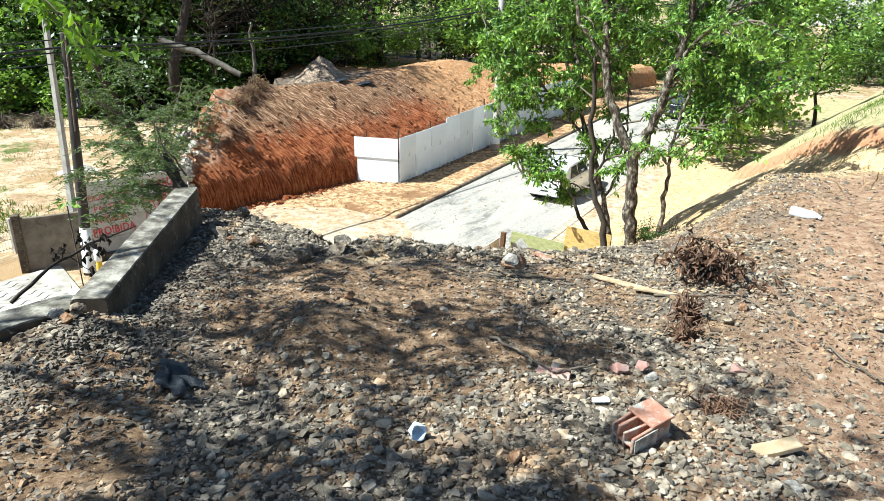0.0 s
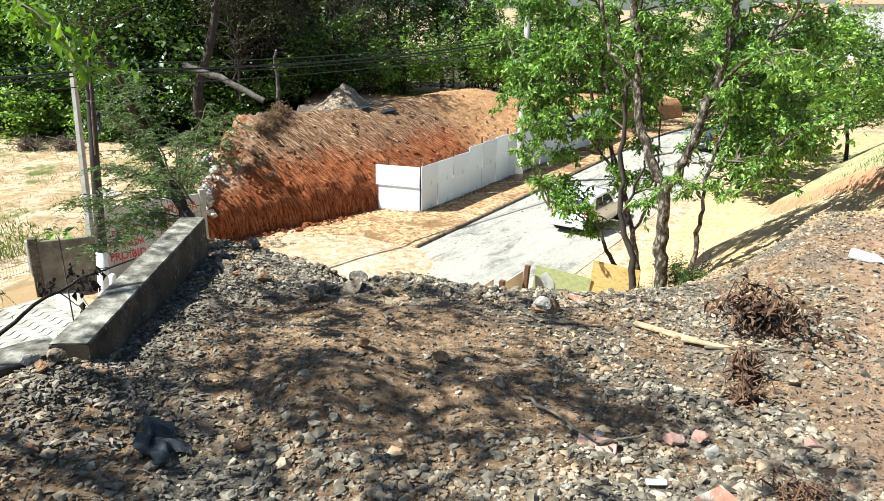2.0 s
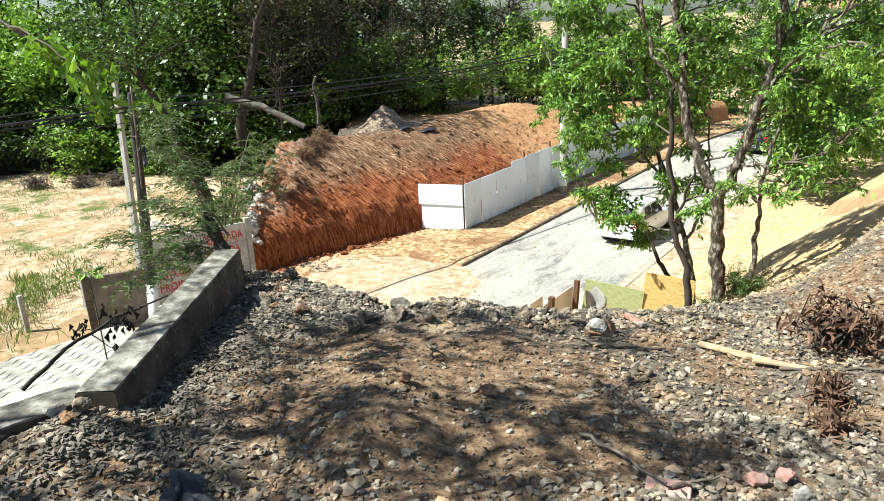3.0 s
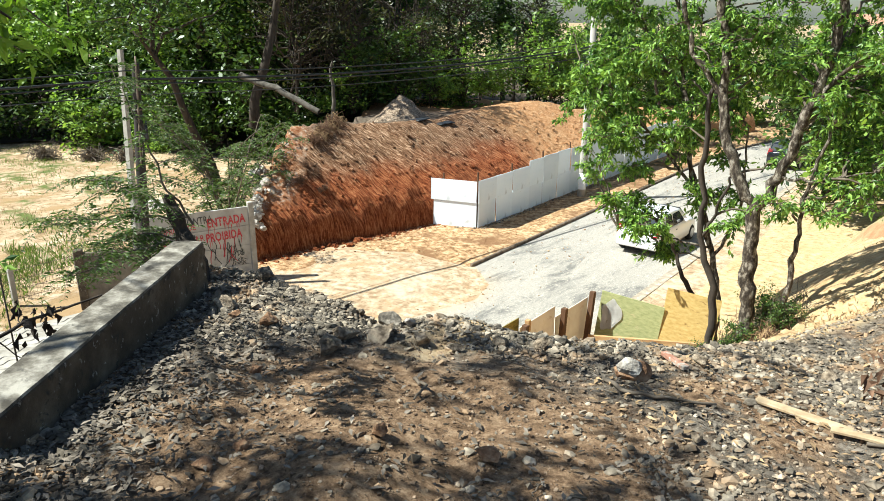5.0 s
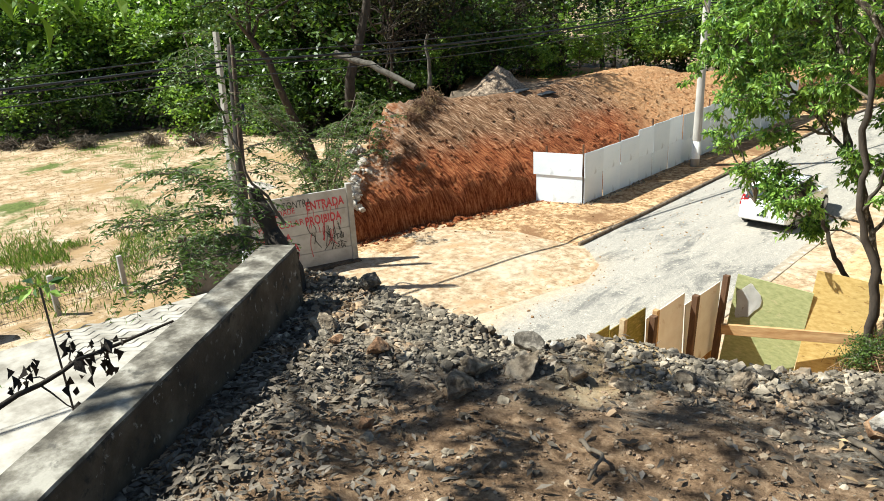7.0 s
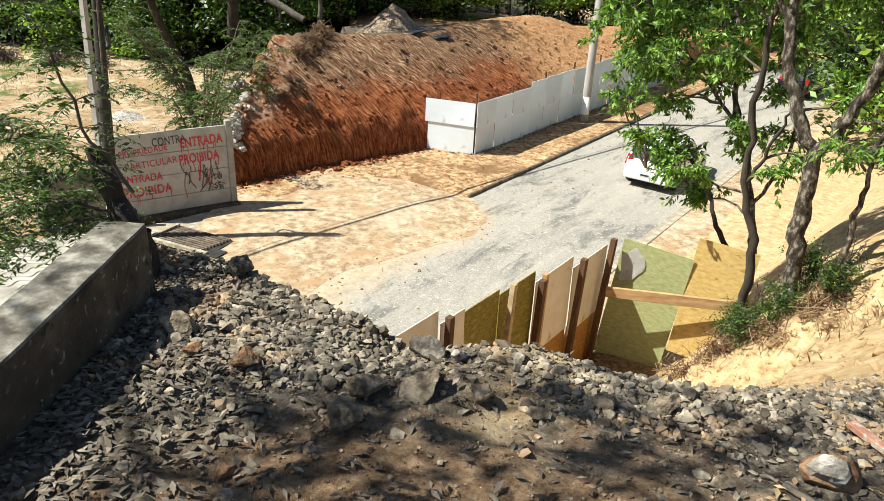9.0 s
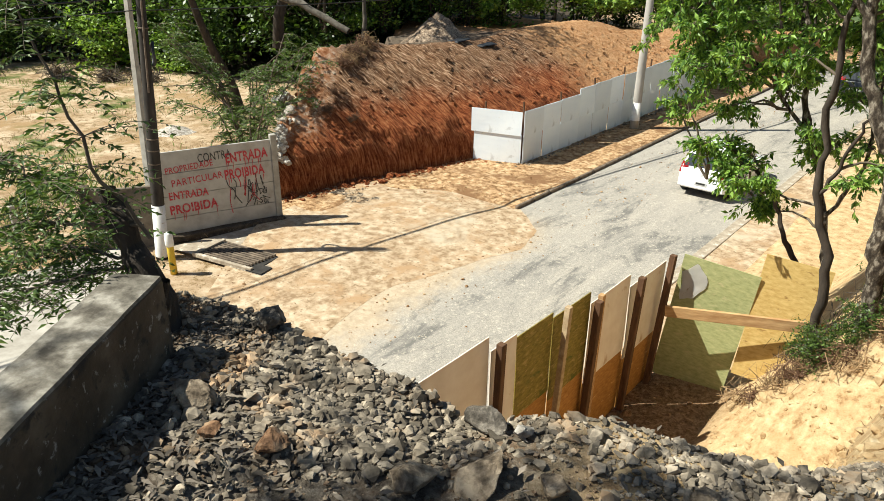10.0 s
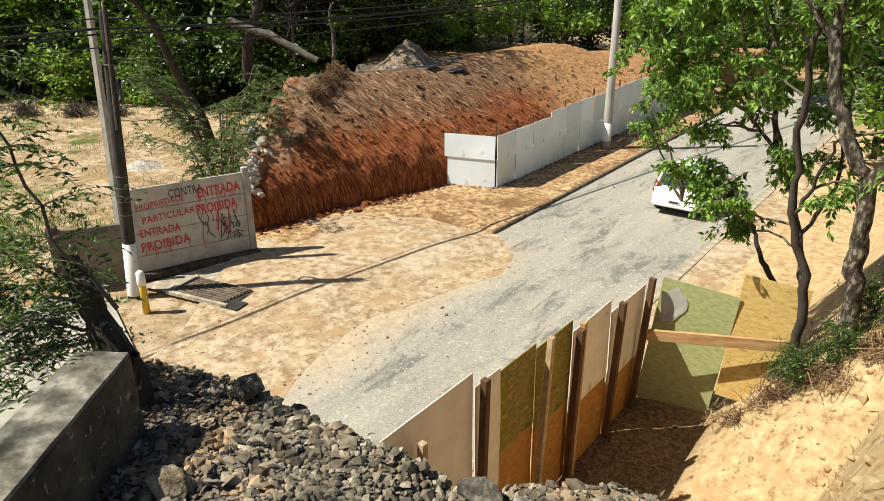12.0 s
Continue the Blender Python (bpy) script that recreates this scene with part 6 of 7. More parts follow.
    part("number_plate", rough_box(-0.085, -0.06, -0.2, 0.2, 0.46, 0.58, 0.004), M_PLATE, c, "pale plate with grey bars")
    part("plate_bar", rough_box(-0.09, -0.083, -0.15, 0.15, 0.49, 0.55, 0.0), M_TRIM, c)
    part("badge", rough_box(0.0, 0.04, -0.04, 0.04, 0.74, 0.8, 0.004), M_RIM, c)
    part("wiper", rough_box(0.1, 0.13, -0.02, 0.35, 1.01, 1.03, 0.0), M_TRIM, c)
    part("underbody", rough_box(0.3, L - 0.4, -half * 0.8, half * 0.8, 0.16, 0.3, 0.02), M_TRIM, c)
    return c


car("car", (-10.05, 26.3, G), 89, M_CAR_WHITE, "white five-door hatchback driving away along the road", 4.02, 1.75, 1.53)
car("car", (-9.9, 46.5, G), 84, M_CAR_BLACK, "glossy black hatchback farther along the road", 4.2, 1.74, 1.46)

# ---- trees ----
def diamonds_np(C, size, r, droop=0.3):
    """Small leafy flakes, two triangles each, for far crowns."""
    n = len(C)
    a = r.uniform(0, 6.28, n)
    D = np.stack([np.cos(a), np.sin(a), r.normal(-droop, 0.5, n)], -1)
    D /= np.linalg.norm(D, axis=1)[:, None]
    S = np.cross(D, r.normal(0, 1, (n, 3)) + np.array([0, 0, 1.0]))
    S /= np.linalg.norm(S, axis=1)[:, None] + 1e-9
    L = (size * r.uniform(0.5, 1.3, n))[:, None]
    V = np.stack([C - D * L * 0.5, C + S * L * 0.24, C + D * L * 0.5, C - S * L * 0.24], 1).reshape(-1, 3)
    b = np.arange(n)[:, None] * 4
    return V, np.concatenate([b + [0, 1, 2], b + [0, 2, 3]])


def wood_tree(seed, h, r0, width, crown_from, clumps, per, leaf, leaf_mat_, bark, label, category="tree", stems=1, twiggy=0):
    """A woodland tree at the origin: trunk and limbs in one mesh, crown of leafy clumps with gaps in another."""
    r = np.random.default_rng(seed)
    pcs, tips = [], []
    for s in range(stems):
        a0 = r.uniform(0, 6.28)
        lean = r.uniform(0.02, 0.16) * (1 if stems == 1 else 2)
        top = np.array([math.cos(a0) * lean * h, math.sin(a0) * lean * h, h * r.uniform(0.8, 0.92)])
        P = wavy([(0.1 * s, 0, -0.3), top * 0.5 + r.normal(0, 0.05 * h, 3) * [1, 1, 0], top], r, 9, 0.02 * h)
        pcs.append(tube(P, np.linspace(r0, r0 * 0.2, len(P)) / (1 + 0.35 * (stems - 1)), 7))
        for k in range(7 + twiggy):
            t = r.uniform(crown_from, 0.95)
            b = np.array([np.interp(t, np.linspace(0, 1, len(P)), P[:, i]) for i in range(3)])
            a = r.uniform(0, 6.28)
            ln = width * r.uniform(0.55, 1.0) * (1.15 - 0.6 * abs(t - 0.55))
            e = b + np.array([math.cos(a) * ln, math.sin(a) * ln, ln * r.uniform(0.1, 0.8)])
            Q = wavy([b, (b + e) / 2 + [0, 0, 0.1 * ln], e], r, 6, 0.05 * ln)
            pcs.append(tube(Q, np.linspace(r0 * 0.4, r0 * 0.08, len(Q)), 5))
            tips += [Q[2], Q[3], Q[4], Q[5]]
            for _ in range(2 + twiggy // 2):
                q = Q[r.integers(2, 6)]
                e2 = q + r.normal(0, 0.3 * ln, 3) + [0, 0, 0.25 * ln]
                pcs.append(tube(wavy([q, e2], r, 4, 0.03 * ln), np.linspace(r0 * 0.14, r0 * 0.04, 4), 4))
                tips.append(e2)
    tips = np.array(tips)
    ctr = tips[r.integers(0, len(tips), clumps)] + r.normal(0, 0.14 * width, (clumps, 3))
    ctr[:, 2] = np.maximum(ctr[:, 2], 0.25)
    rad = r.uniform(0.1, 0.26, clumps) * width
    C = np.repeat(ctr, per, 0) + r.normal(0, 1, (clumps * per, 3)) * np.repeat(rad, per)[:, None] * np.array([1, 1, 0.6])
    C[:, 2] = np.maximum(C[:, 2], 0.03)
    t = empty("tree" if category == "tree" else "bush", label, category)
    V, F = join_np(pcs)
    mesh_np("trunk", V, F, bark, True, t)
    V, F = diamonds_np(C, leaf, r)
    mesh_np("crown", V, F, leaf_mat_, False, t)
    return t


floor_pts = [(-66, -8), (-62, 6), (-57, 16), (-52, 24), (-45, 27), (-38, 28.5), (-32.5, 31)]


def wood_floor(t, w):
    i = np.array([p[0] for p in floor_pts]), np.array([p[1] for p in floor_pts])
    k = np.linspace(0, 1, len(floor_pts))
    x, y = np.interp(t, k, i[0]), np.interp(t, k, i[1])
    return x - 60 * w * (1 - 0.7 * t) + 0.8 * fbm(t * 40, w * 0, 1, 81) * (w < 0.02), y + 75 * w * (0.25 + t), G + 0.16 + 0.1 * fbm(x, y + 40 * w, 0.5, 82)


M_FLOOR = surf("leaf_strewn_floor", [(0.3, (0.03, 0.022, 0.014)), (0.55, (0.075, 0.055, 0.035)), (0.8, (0.15, 0.11, 0.07))], 3, 0.97, 0.8, 12, 0.08, detail=9)
tagged(sheet_param("wood_floor", np.linspace(0, 1, 60), np.linspace(0, 1, 20) ** 1.5, wood_floor, M_FLOOR), "dark leaf-strewn floor of the wood", "ground", kind="structure")
KINDS = [
    wood_tree(1, 13.5, 0.26, 3.6, 0.3, 95, 35, 0.4, M_LEAF_DARK, M_BARK_DARK, "tall dark green woodland tree with a dense crown"),
    wood_tree(2, 11.5, 0.22, 3.4, 0.25, 95, 35, 0.38, M_LEAF_MID, M_BARK_DARK, "mid-green woodland tree with an uneven crown"),
    wood_tree(3, 10.5, 0.17, 2.6, 0.25, 60, 34, 0.24, M_LEAF_DRY, M_BARK_DARK, "thin dry-leaved tree with many bare grey stems", stems=4, twiggy=5),
    wood_tree(4, 4.2, 0.09, 2.3, 0.05, 84, 26, 0.32, M_LEAF_DARK, M_BARK_DARK, "dark green bush at the edge of the wood", "bush", 3),
    wood_tree(5, 3.4, 0.07, 2.0, 0.05, 76, 26, 0.3, M_LEAF_MID, M_BARK_TWIG, "mid-green bush with loose sprays", "bush", 3),
    wood_tree(6, 12.0, 0.24, 3.2, 0.35, 80, 40, 0.35, M_LEAF_DARK, M_BARK_DARK, "dark woodland tree with leaning trunk"),
    wood_tree(7, 15.0, 0.3, 4.0, 0.6, 70, 50, 0.3, M_LEAF_DARK, M_BARK_DARK, "tall dark tree with a high thin crown"),
]
GROUPS = ["woodland trees", "woodland trees", "dry woodland trees", "woodland bushes", "woodland bushes", "woodland trees", "woodland trees"]
for k, g in zip(KINDS, GROUPS):
    k["group"] = g


def plant(kind, x, y, z, s, rz=None):
    a = rng.uniform(0, 360) if rz is None else rz
    return copy_thing(KINDS[kind], pose(x, y, z, rng.normal(0, 3), rng.normal(0, 3), a) @ Matrix.Diagonal((s, s, s * float(rng.uniform(0.92, 1.1)), 1)))


# the edge of the wood, seen from the heap, bush by bush and tree by tree
EDGE = np.array([(-66, -8), (-62, 6), (-57, 16), (-52, 24), (-45, 27), (-38, 28.5), (-33, 32), (-33, 37), (-31.5, 44), (-28.5, 51), (-22, 58), (-14, 66), (-4, 70), (8, 68)], float)
seg = np.r_[0, np.cumsum(np.linalg.norm(np.diff(EDGE, axis=0), axis=1))]


def along(s, back):
    p = np.array([np.interp(s, seg, EDGE[:, 0]), np.interp(s, seg, EDGE[:, 1])])
    q = np.array([np.interp(s + 1, seg, EDGE[:, 0]), np.interp(s + 1, seg, EDGE[:, 1])])
    t = (q - p) / (np.linalg.norm(q - p) + 1e-9)
    return p + np.array([-t[1], t[0]]) * back


def floor_at(x, y):
    return -3.5 if (x > -34 and x < -15 and y > 27 and y < 56) else G


def put(kind, s, back, scale):
    x, y = along(s, back)
    plant(kind, x, y, floor_at(x, y) - 0.2, scale)


total = seg[-1]
for s in np.arange(0, total, 2.7):
    put(3 if rng.random() < (0.3 if s < 44 or s > 66 else 0.7) else 4, s + rng.normal(0, 0.8), rng.uniform(0, 1.5), rng.uniform(0.75, 1.3))
for s in np.arange(0, total, 3.5):
    put(3 if rng.random() < 0.7 else 4, s + rng.normal(0, 0.8), rng.uniform(4, 7), rng.uniform(1.2, 1.7))
for s in np.arange(0, total, 4.2):
    mid = 44 < s < 78
    tall = 1.05 if s < 60 else (0.92 if s < 78 else 0.52)
    put(2 if mid and rng.random() < 0.7 else int(rng.choice([1, 1, 0] if s < 44 or s > 66 else [0, 1, 5])), s + rng.normal(0, 1), rng.uniform(2, 4.5), tall * rng.uniform(0.85, 1.15))
for s in np.arange(0, total, 4.6):
    tall = 1.2 if s < 66 else (0.95 if s < 78 else 0.52)
    put(int(rng.choice([0, 1, 5, 0])), s + rng.normal(0, 1), rng.uniform(7, 11), tall * rng.uniform(0.9, 1.15))
for s in np.arange(0, total, 5.5):
    put(int(rng.choice([0, 1])), s, rng.uniform(13, 17), (1.3 if s < 66 else (0.98 if s < 78 else 0.52)) * rng.uniform(0.9, 1.15))
# a taller back row behind the bank
for s in np.arange(44, 79, 2.6):
    put(int(rng.choice([0, 5])), s, rng.uniform(17, 22), (1.35 if s < 70 else 1.1) * rng.uniform(0.92, 1.1))
# tall trees by the corner of the bank, which shade it
for x, y, kd, sc in ((-31.8, 24.0, 6, 0.85), (-30.5, 25.5, 6, 0.95), (-33.5, 31, 2, 1.05), (-32.5, 35, 2, 1.0), (-33, 39.5, 2, 1.0)):
    plant(kd, x, y, -3.2 if y > 24 else G, sc)
# trees over the far end of the road and on the hillside
for x, y, z, kd, sc in ((-2, 44, -1.5, 1, 0.55), (3, 38, 0.3, 1, 0.6), (8, 42, 0.8, 0, 0.65), (1, 50, 0, 1, 0.55), (7, 33, 0.8, 4, 1.0), (12, 37, 0.8, 1, 0.7), (4, 38, 0.8, 3, 1.0), (1.5, 40, 0, 3, 0.9),
                        (-4.5, 34, -4.6, 4, 1.3), (-3.5, 39, -4, 1, 0.6), (-18.5, 50, -4.5, 5, 0.55), (-15, 54, G, 0, 0.6), (13, 30, 1, 1, 0.65),
                        (-5.6, 36, -5.6, 3, 1.1), (-5.5, 41, -5.6, 3, 1.3), (-6.2, 47, -6, 4, 1.3)):
    plant(kd, x, y, zh(x, y) - 0.15 if x > -3 else z, sc)
# deeper rows that close the gaps in the wood
for k in range(22):
    x, y = along(total * 0.62 * k / 21, float(rng.uniform(18, 24)))
    plant(3, x, y, G - 0.3, float(rng.uniform(1.9, 2.5)))
# far belt of trees that closes the plain
for k in range(30):
    a = -0.62 + 1.1 * k / 29
    d = float(rng.uniform(96, 116))
    plant(int(rng.choice([0, 1])), d * math.sin(a), d * math.cos(a), G - 0.2, float(rng.uniform(0.56, 0.68)))
for k in KINDS:
    k.location = (-80 - 6 * KINDS.index(k), 40, G)


# ---- foreground trees by the plywood fence ----
def limb_tree(name, limbs, clusters, label, r, leaf, mat, bark, per=85, reach=0.42, twig_r=0.014):
    """Limbs: (points, radius from, radius to). Each cluster hangs on a branch from the nearest limb and carries sprays of leaves."""
    t = empty(name, label, "tree", limbs[0][0][0])
    o = np.array(limbs[0][0][0])
    pcs, spine = [], []
    for pts, ra, rb in limbs:
        P = wavy(pts, r, 5 * len(pts), 0.025)
        pcs.append(tube(P - o, 0.82 * np.linspace(ra, rb, len(P)) * (1 + 0.12 * r.normal(0, 1, len(P)).clip(-1, 1)), 9))
        spine.append(P)
    V, F = join_np(pcs)
    mesh_np("trunk", V, F, bark, True, t)
    S = np.concatenate(spine)
    tw, LC, LD = [], [], []
    for c in np.array(clusters):
        below = S - c
        w = np.linalg.norm(below, axis=1) + 0.9 * np.maximum(below[:, 2] + 0.2, 0)
        b = S[np.argmin(w)]
        B = wavy([b, (b + c) / 2 + np.array([0, 0, 0.12 * np.linalg.norm(c - b)]), c], r, 8, 0.03)
        tw.append(tube(B - o, np.linspace(0.028, 0.01, len(B)), 5))
        for k in range(9):
            u = r.normal(0, 1, 3)
            u[2] = u[2] * 0.6 + 0.1
            u /= np.linalg.norm(u)
            q = B[r.integers(5, 8)]
            e = q + u * reach * r.uniform(0.5, 1.25)
            e[2] -= 0.06
            Q = wavy([q, e], r, 5, 0.02)
            tw.append(tube(Q - o, np.linspace(0.008, 0.003, 5), 3))
            n = per // 9
            s = r.uniform(0.25, 1.0, n)
            pts = q + (e - q) * s[:, None] + r.normal(0, 0.03, (n, 3))
            d = u * 0.5 + r.normal(0, 0.6, (n, 3)) + np.array([0, 0, -0.45])
            LC.append(pts)
            LD.append(d)
    V, F = join_np(tw)
    tagged(mesh_np("limbwork", V, F, M_BARK_TWIG, True, t), kind="stuff")
    V, F = leaves_np(np.concatenate(LC) - o, np.concatenate(LD), leaf, r)
    mesh_np("crown", V, F, mat, False, t)
    return t


rt = np.random.default_rng(21)


def fuzz(base, n, sx, sy, sz):
    return np.array(base)[None] + rt.normal(0, 1, (n, 3)) * np.array([sx, sy, sz])


right_cl = np.concatenate([fuzz((-1.9, 15.5, 0.9), 24, 0.6, 0.6, 1.0), fuzz((-1.6, 15.4, -0.2), 7, 0.5, 0.5, 0.35), fuzz((-3.4, 15.8, 1.7), 10, 0.6, 0.5, 0.7),
                           fuzz((-2.6, 15.0, 3.2), 16, 1.0, 1.0, 0.5), fuzz((-1.1, 15.2, 1.4), 16, 0.6, 0.8, 0.9), fuzz((-2.6, 16.2, 1.0), 24, 1.0, 0.6, 0.8)])
limb_tree("tree", [
    ([(-3.35, 15.2, -4.2), (-3.4, 15.2, -3.33), (-3.48, 15.2, -2.5), (-3.52, 15.2, -1.3)], 0.17, 0.14),
    ([(-3.52, 15.2, -1.35), (-3.91, 15.2, -0.7), (-4.2, 15.2, 0.02), (-4.36, 15.25, 1.34), (-4.55, 15.3, 2.04), (-4.42, 15.3, 3.6)], 0.125, 0.07),
    ([(-4.28, 15.2, 0.6), (-4.82, 15.1, 1.25), (-5.06, 15.0, 2.07), (-5.19, 15.0, 3.4)], 0.065, 0.04),
    ([(-3.52, 15.2, -1.35), (-3.18, 15.15, -0.7), (-2.92, 15.1, 0.27), (-2.64, 15.0, 1.31), (-2.45, 15.0, 3.2)], 0.13, 0.07),
    ([(-2.85, 15.1, 0.5), (-2.3, 14.9, 1.3), (-1.6, 14.8, 2.0)], 0.05, 0.025),
    ([(-3.2, 15.1, -0.75), (-2.4, 14.9, -0.6), (-1.7, 14.8, -0.35)], 0.035, 0.015),
], right_cl, "forked tree with mottled grey bark and fresh green leaves", rt, 0.125, M_LEAF, M_BARK, 190, 0.4)
left_cl = np.concatenate([fuzz((-7.6, 16.0, 0.3), 14, 0.4, 0.5, 0.4), fuzz((-7.4, 16.2, 1.9), 14, 0.45, 0.5, 0.7), fuzz((-6.7, 16.0, 1.5), 16, 0.6, 0.6, 0.65), fuzz((-7.0, 16.0, -0.75), 10, 0.4, 0.4, 0.3),
                          fuzz((-6.0, 15.2, -2.05), 4, 0.3, 0.15, 0.06), fuzz((-6.5, 15.6, -1.6), 3, 0.15, 0.15, 0.06), fuzz((-5.65, 16.4, -2.85), 3, 0.2, 0.15, 0.06),
                          fuzz((-6.0, 16.3, 2.6), 16, 0.9, 0.7, 0.5), fuzz((-5.8, 16.3, 0.2), 12, 0.5, 0.5, 0.7), fuzz((-5.0, 16.4, -0.7), 10, 0.4, 0.4, 0.55), fuzz((-4.4, 16.4, 1.6), 8, 0.5, 0.5, 0.8), fuzz((-6.6, 15.8, 0.7), 9, 0.45, 0.4, 0.5), fuzz((-5.8, 15.7, -0.4), 4, 0.4, 0.4, 0.3)])
left_cl = left_cl + np.array([0.28, 0.2, 0])
limb_tree("tree", [
    ([(-4.27, 16.6, -5.39), (-4.3, 16.6, -3.92), (-4.52, 16.6, -2.81), (-4.82, 16.6, -1.86), (-5.15, 16.6, -1.15), (-5.45, 16.6, 0.49), (-5.77, 16.49, 2.43)], 0.1, 0.035),
    ([(-4.52, 16.6, -2.82), (-4.27, 16.6, -2.28), (-4.11, 16.6, -1.64), (-4.16, 16.6, -0.14)], 0.05, 0.02),
    ([(-4.91, 16.6, -1.64), (-5.77, 16.49, -0.57), (-6.84, 16.39, 0.29), (-7.7, 16.39, 0.66)], 0.045, 0.02),
    ([(-4.59, 16.6, -2.61), (-5.34, 16.39, -2.5), (-6.52, 16.28, -2.44)], 0.03, 0.012),
    ([(-5.29, 16.6, -0.36), (-5.34, 16.71, 1.14), (-5.23, 16.71, 3.07)], 0.03, 0.015),
    ([(-5.02, 16.6, -1.43), (-5.55, 16.71, 0.5), (-6.41, 16.6, 1.79), (-6.84, 16.6, 2.86)], 0.035, 0.016),
], left_cl, "slender many-stemmed tree leaning out over the road", rt, 0.13, M_LEAF, M_BARK, 200, 0.38)
limb_tree("tree", [([(-4.05, 15.6, -4.9), (-4.13, 15.6, -3.19), (-4.55, 15.6, -2.02), (-4.62, 15.6, -1.0), (-4.63, 15.6, 0.34), (-4.5, 15.7, 2.6)], 0.1, 0.04),
                   ([(-4.5, 15.6, -2.1), (-4.2, 15.6, -1.3), (-3.95, 15.5, -0.4)], 0.045, 0.02)],
          np.concatenate([fuzz((-4.6, 15.7, 1.2), 6, 0.5, 0.4, 0.5), fuzz((-3.7, 15.5, -1.2), 3, 0.25, 0.2, 0.3)]), "dark-stemmed tree between the forked and the slender one", rt, 0.125, M_LEAF, M_BARK_DARK, 180, 0.38)
limb_tree("tree", [([(-4.45, 16.3, -5.1), (-4.61, 16.2, -3.75), (-5.06, 16.2, -3.03), (-5.3, 16.2, -2.4), (-5.9, 16.1, -1.9)], 0.085, 0.03)],
          fuzz((-5.9, 16.0, -2.1), 4, 0.35, 0.3, 0.2), "short leaning dark-stemmed tree behind the fence", rt, 0.13, M_LEAF, M_BARK_DARK, 130, 0.38)
limb_tree("tree", [([(-2.75, 15.1, -3.9), (-2.78, 15.0, -3.04), (-2.71, 15.0, -2.0), (-2.7, 15.0, -0.98), (-2.4, 15.0, 0.4)], 0.075, 0.03)],
          np.concatenate([fuzz((-2.5, 14.9, -1.3), 5, 0.3, 0.3, 0.35), fuzz((-1.6, 14.8, -1.0), 4, 0.3, 0.3, 0.25)]), "thin grey-stemmed tree with drooping leaves", rt, 0.13, M_LEAF, M_BARK, 130, 0.38)
# low scrub at the foot of these trees
for k in range(5):
    x, y = -4.2 + 0.33 * k + rt.normal(0, 0.1), 15.3 + rt.normal(0, 0.4)
    copy_thing(KINDS[3], pose(x, y, zh(x, y) - 0.1, 0, 0, float(rt.uniform(0, 360))) @ Matrix.Diagonal((0.15, 0.15, 0.16, 1)))

for k in range(7):
    x, y = -4.3 + 0.28 * k + rt.normal(0, 0.1), 15.5 + rt.normal(0, 0.25)
    root_clump("brush_clump", (x, y, zh(x, y)), 0.6, 18, M_BARK_TWIG if k % 2 else M_BARK_DARK, "tangle of dry grey twigs under the trees", 0.5, 0.009, 0.9, "brushwood")

# tree whose crown shades the heap; one of its sprays hangs into view
limb_tree("tree", [
    ([(-7.6, -2.2, G), (-7.4, -1.9, -2), (-7.0, -1.2, 2.0), (-6.5, -0.3, 4.4)], 0.22, 0.13),
    ([(-6.5, -0.3, 4.4), (-5.2, 0.9, 5.4), (-3.6, 2.0, 5.9)], 0.04, 0.015),
    ([(-6.6, -0.4, 4.2), (-6.6, 1.6, 5.2), (-6.2, 3.2, 5.6)], 0.04, 0.015),
    ([(-6.5, -0.3, 4.4), (-4.6, -0.6, 5.6), (-3.0, -0.4, 6.2)], 0.04, 0.015),
    ([(-7.0, -1.2, 2.0), (-6.2, 1.0, 2.9), (-5.2, 2.4, 2.75), (-4.2, 2.95, 2.3), (-3.9, 3.3, 1.95)], 0.04, 0.008),
], np.concatenate([fuzz((-6.0, 0.6, 5.7), 11, 1.2, 1.2, 0.6), fuzz((-4.9, 0.9, 5.7), 13, 0.5, 0.7, 0.4), fuzz((-6.55, 2.0, 5.7), 6, 0.45, 0.4, 0.35), fuzz((-4.7, -0.9, 5.8), 34, 1.3, 0.9, 0.5), fuzz((-7.9, 2.2, 5.5), 3, 0.8, 1.2, 0.45), fuzz((-3.2, -0.6, 6.0), 7, 0.7, 0.8, 0.4)]),
    "tree with a spreading crown over the low wall", rt, 0.16, M_LEAF_BRIGHT, M_BARK, 60, 0.5)
spray = empty("leafy_branch", "hanging branch with bright yellow-green leaves", "branch", (-4.2, 2.95, 2.3))
LC, LD, tw = [], [], []
o = np.array((-4.2, 2.95, 2.3))
for k, (e, n) in enumerate((((-3.95, 3.35, 1.8), 44), ((-3.75, 3.1, 1.9), 40), ((-4.05, 3.3, 2.0), 34), ((-3.65, 3.0, 2.05), 34), ((-4.0, 3.6, 1.85), 30))):
    Q = wavy([o, (o + np.array(e)) / 2 + [0, 0, 0.05], e], rt, 8, 0.015)
    tw.append(tube(Q - o, np.linspace(0.008, 0.003, 8), 5))
    i = rt.integers(3, 8, n)
    LC.append(Q[i] + rt.normal(0, 0.04, (n, 3)))
    LD.append(rt.normal(0, 0.7, (n, 3)) + np.array([0, 0, -0.55]))
V, F = join_np(tw)
mesh_np("twigwork", V, F, M_BARK_TWIG, True, spray)
V, F = leaves_np(np.concatenate(LC) - o, np.concatenate(LD), 0.1, rt, 0.45)
mesh_np("foliage", V, F, M_LEAF_BRIGHT, False, spray)


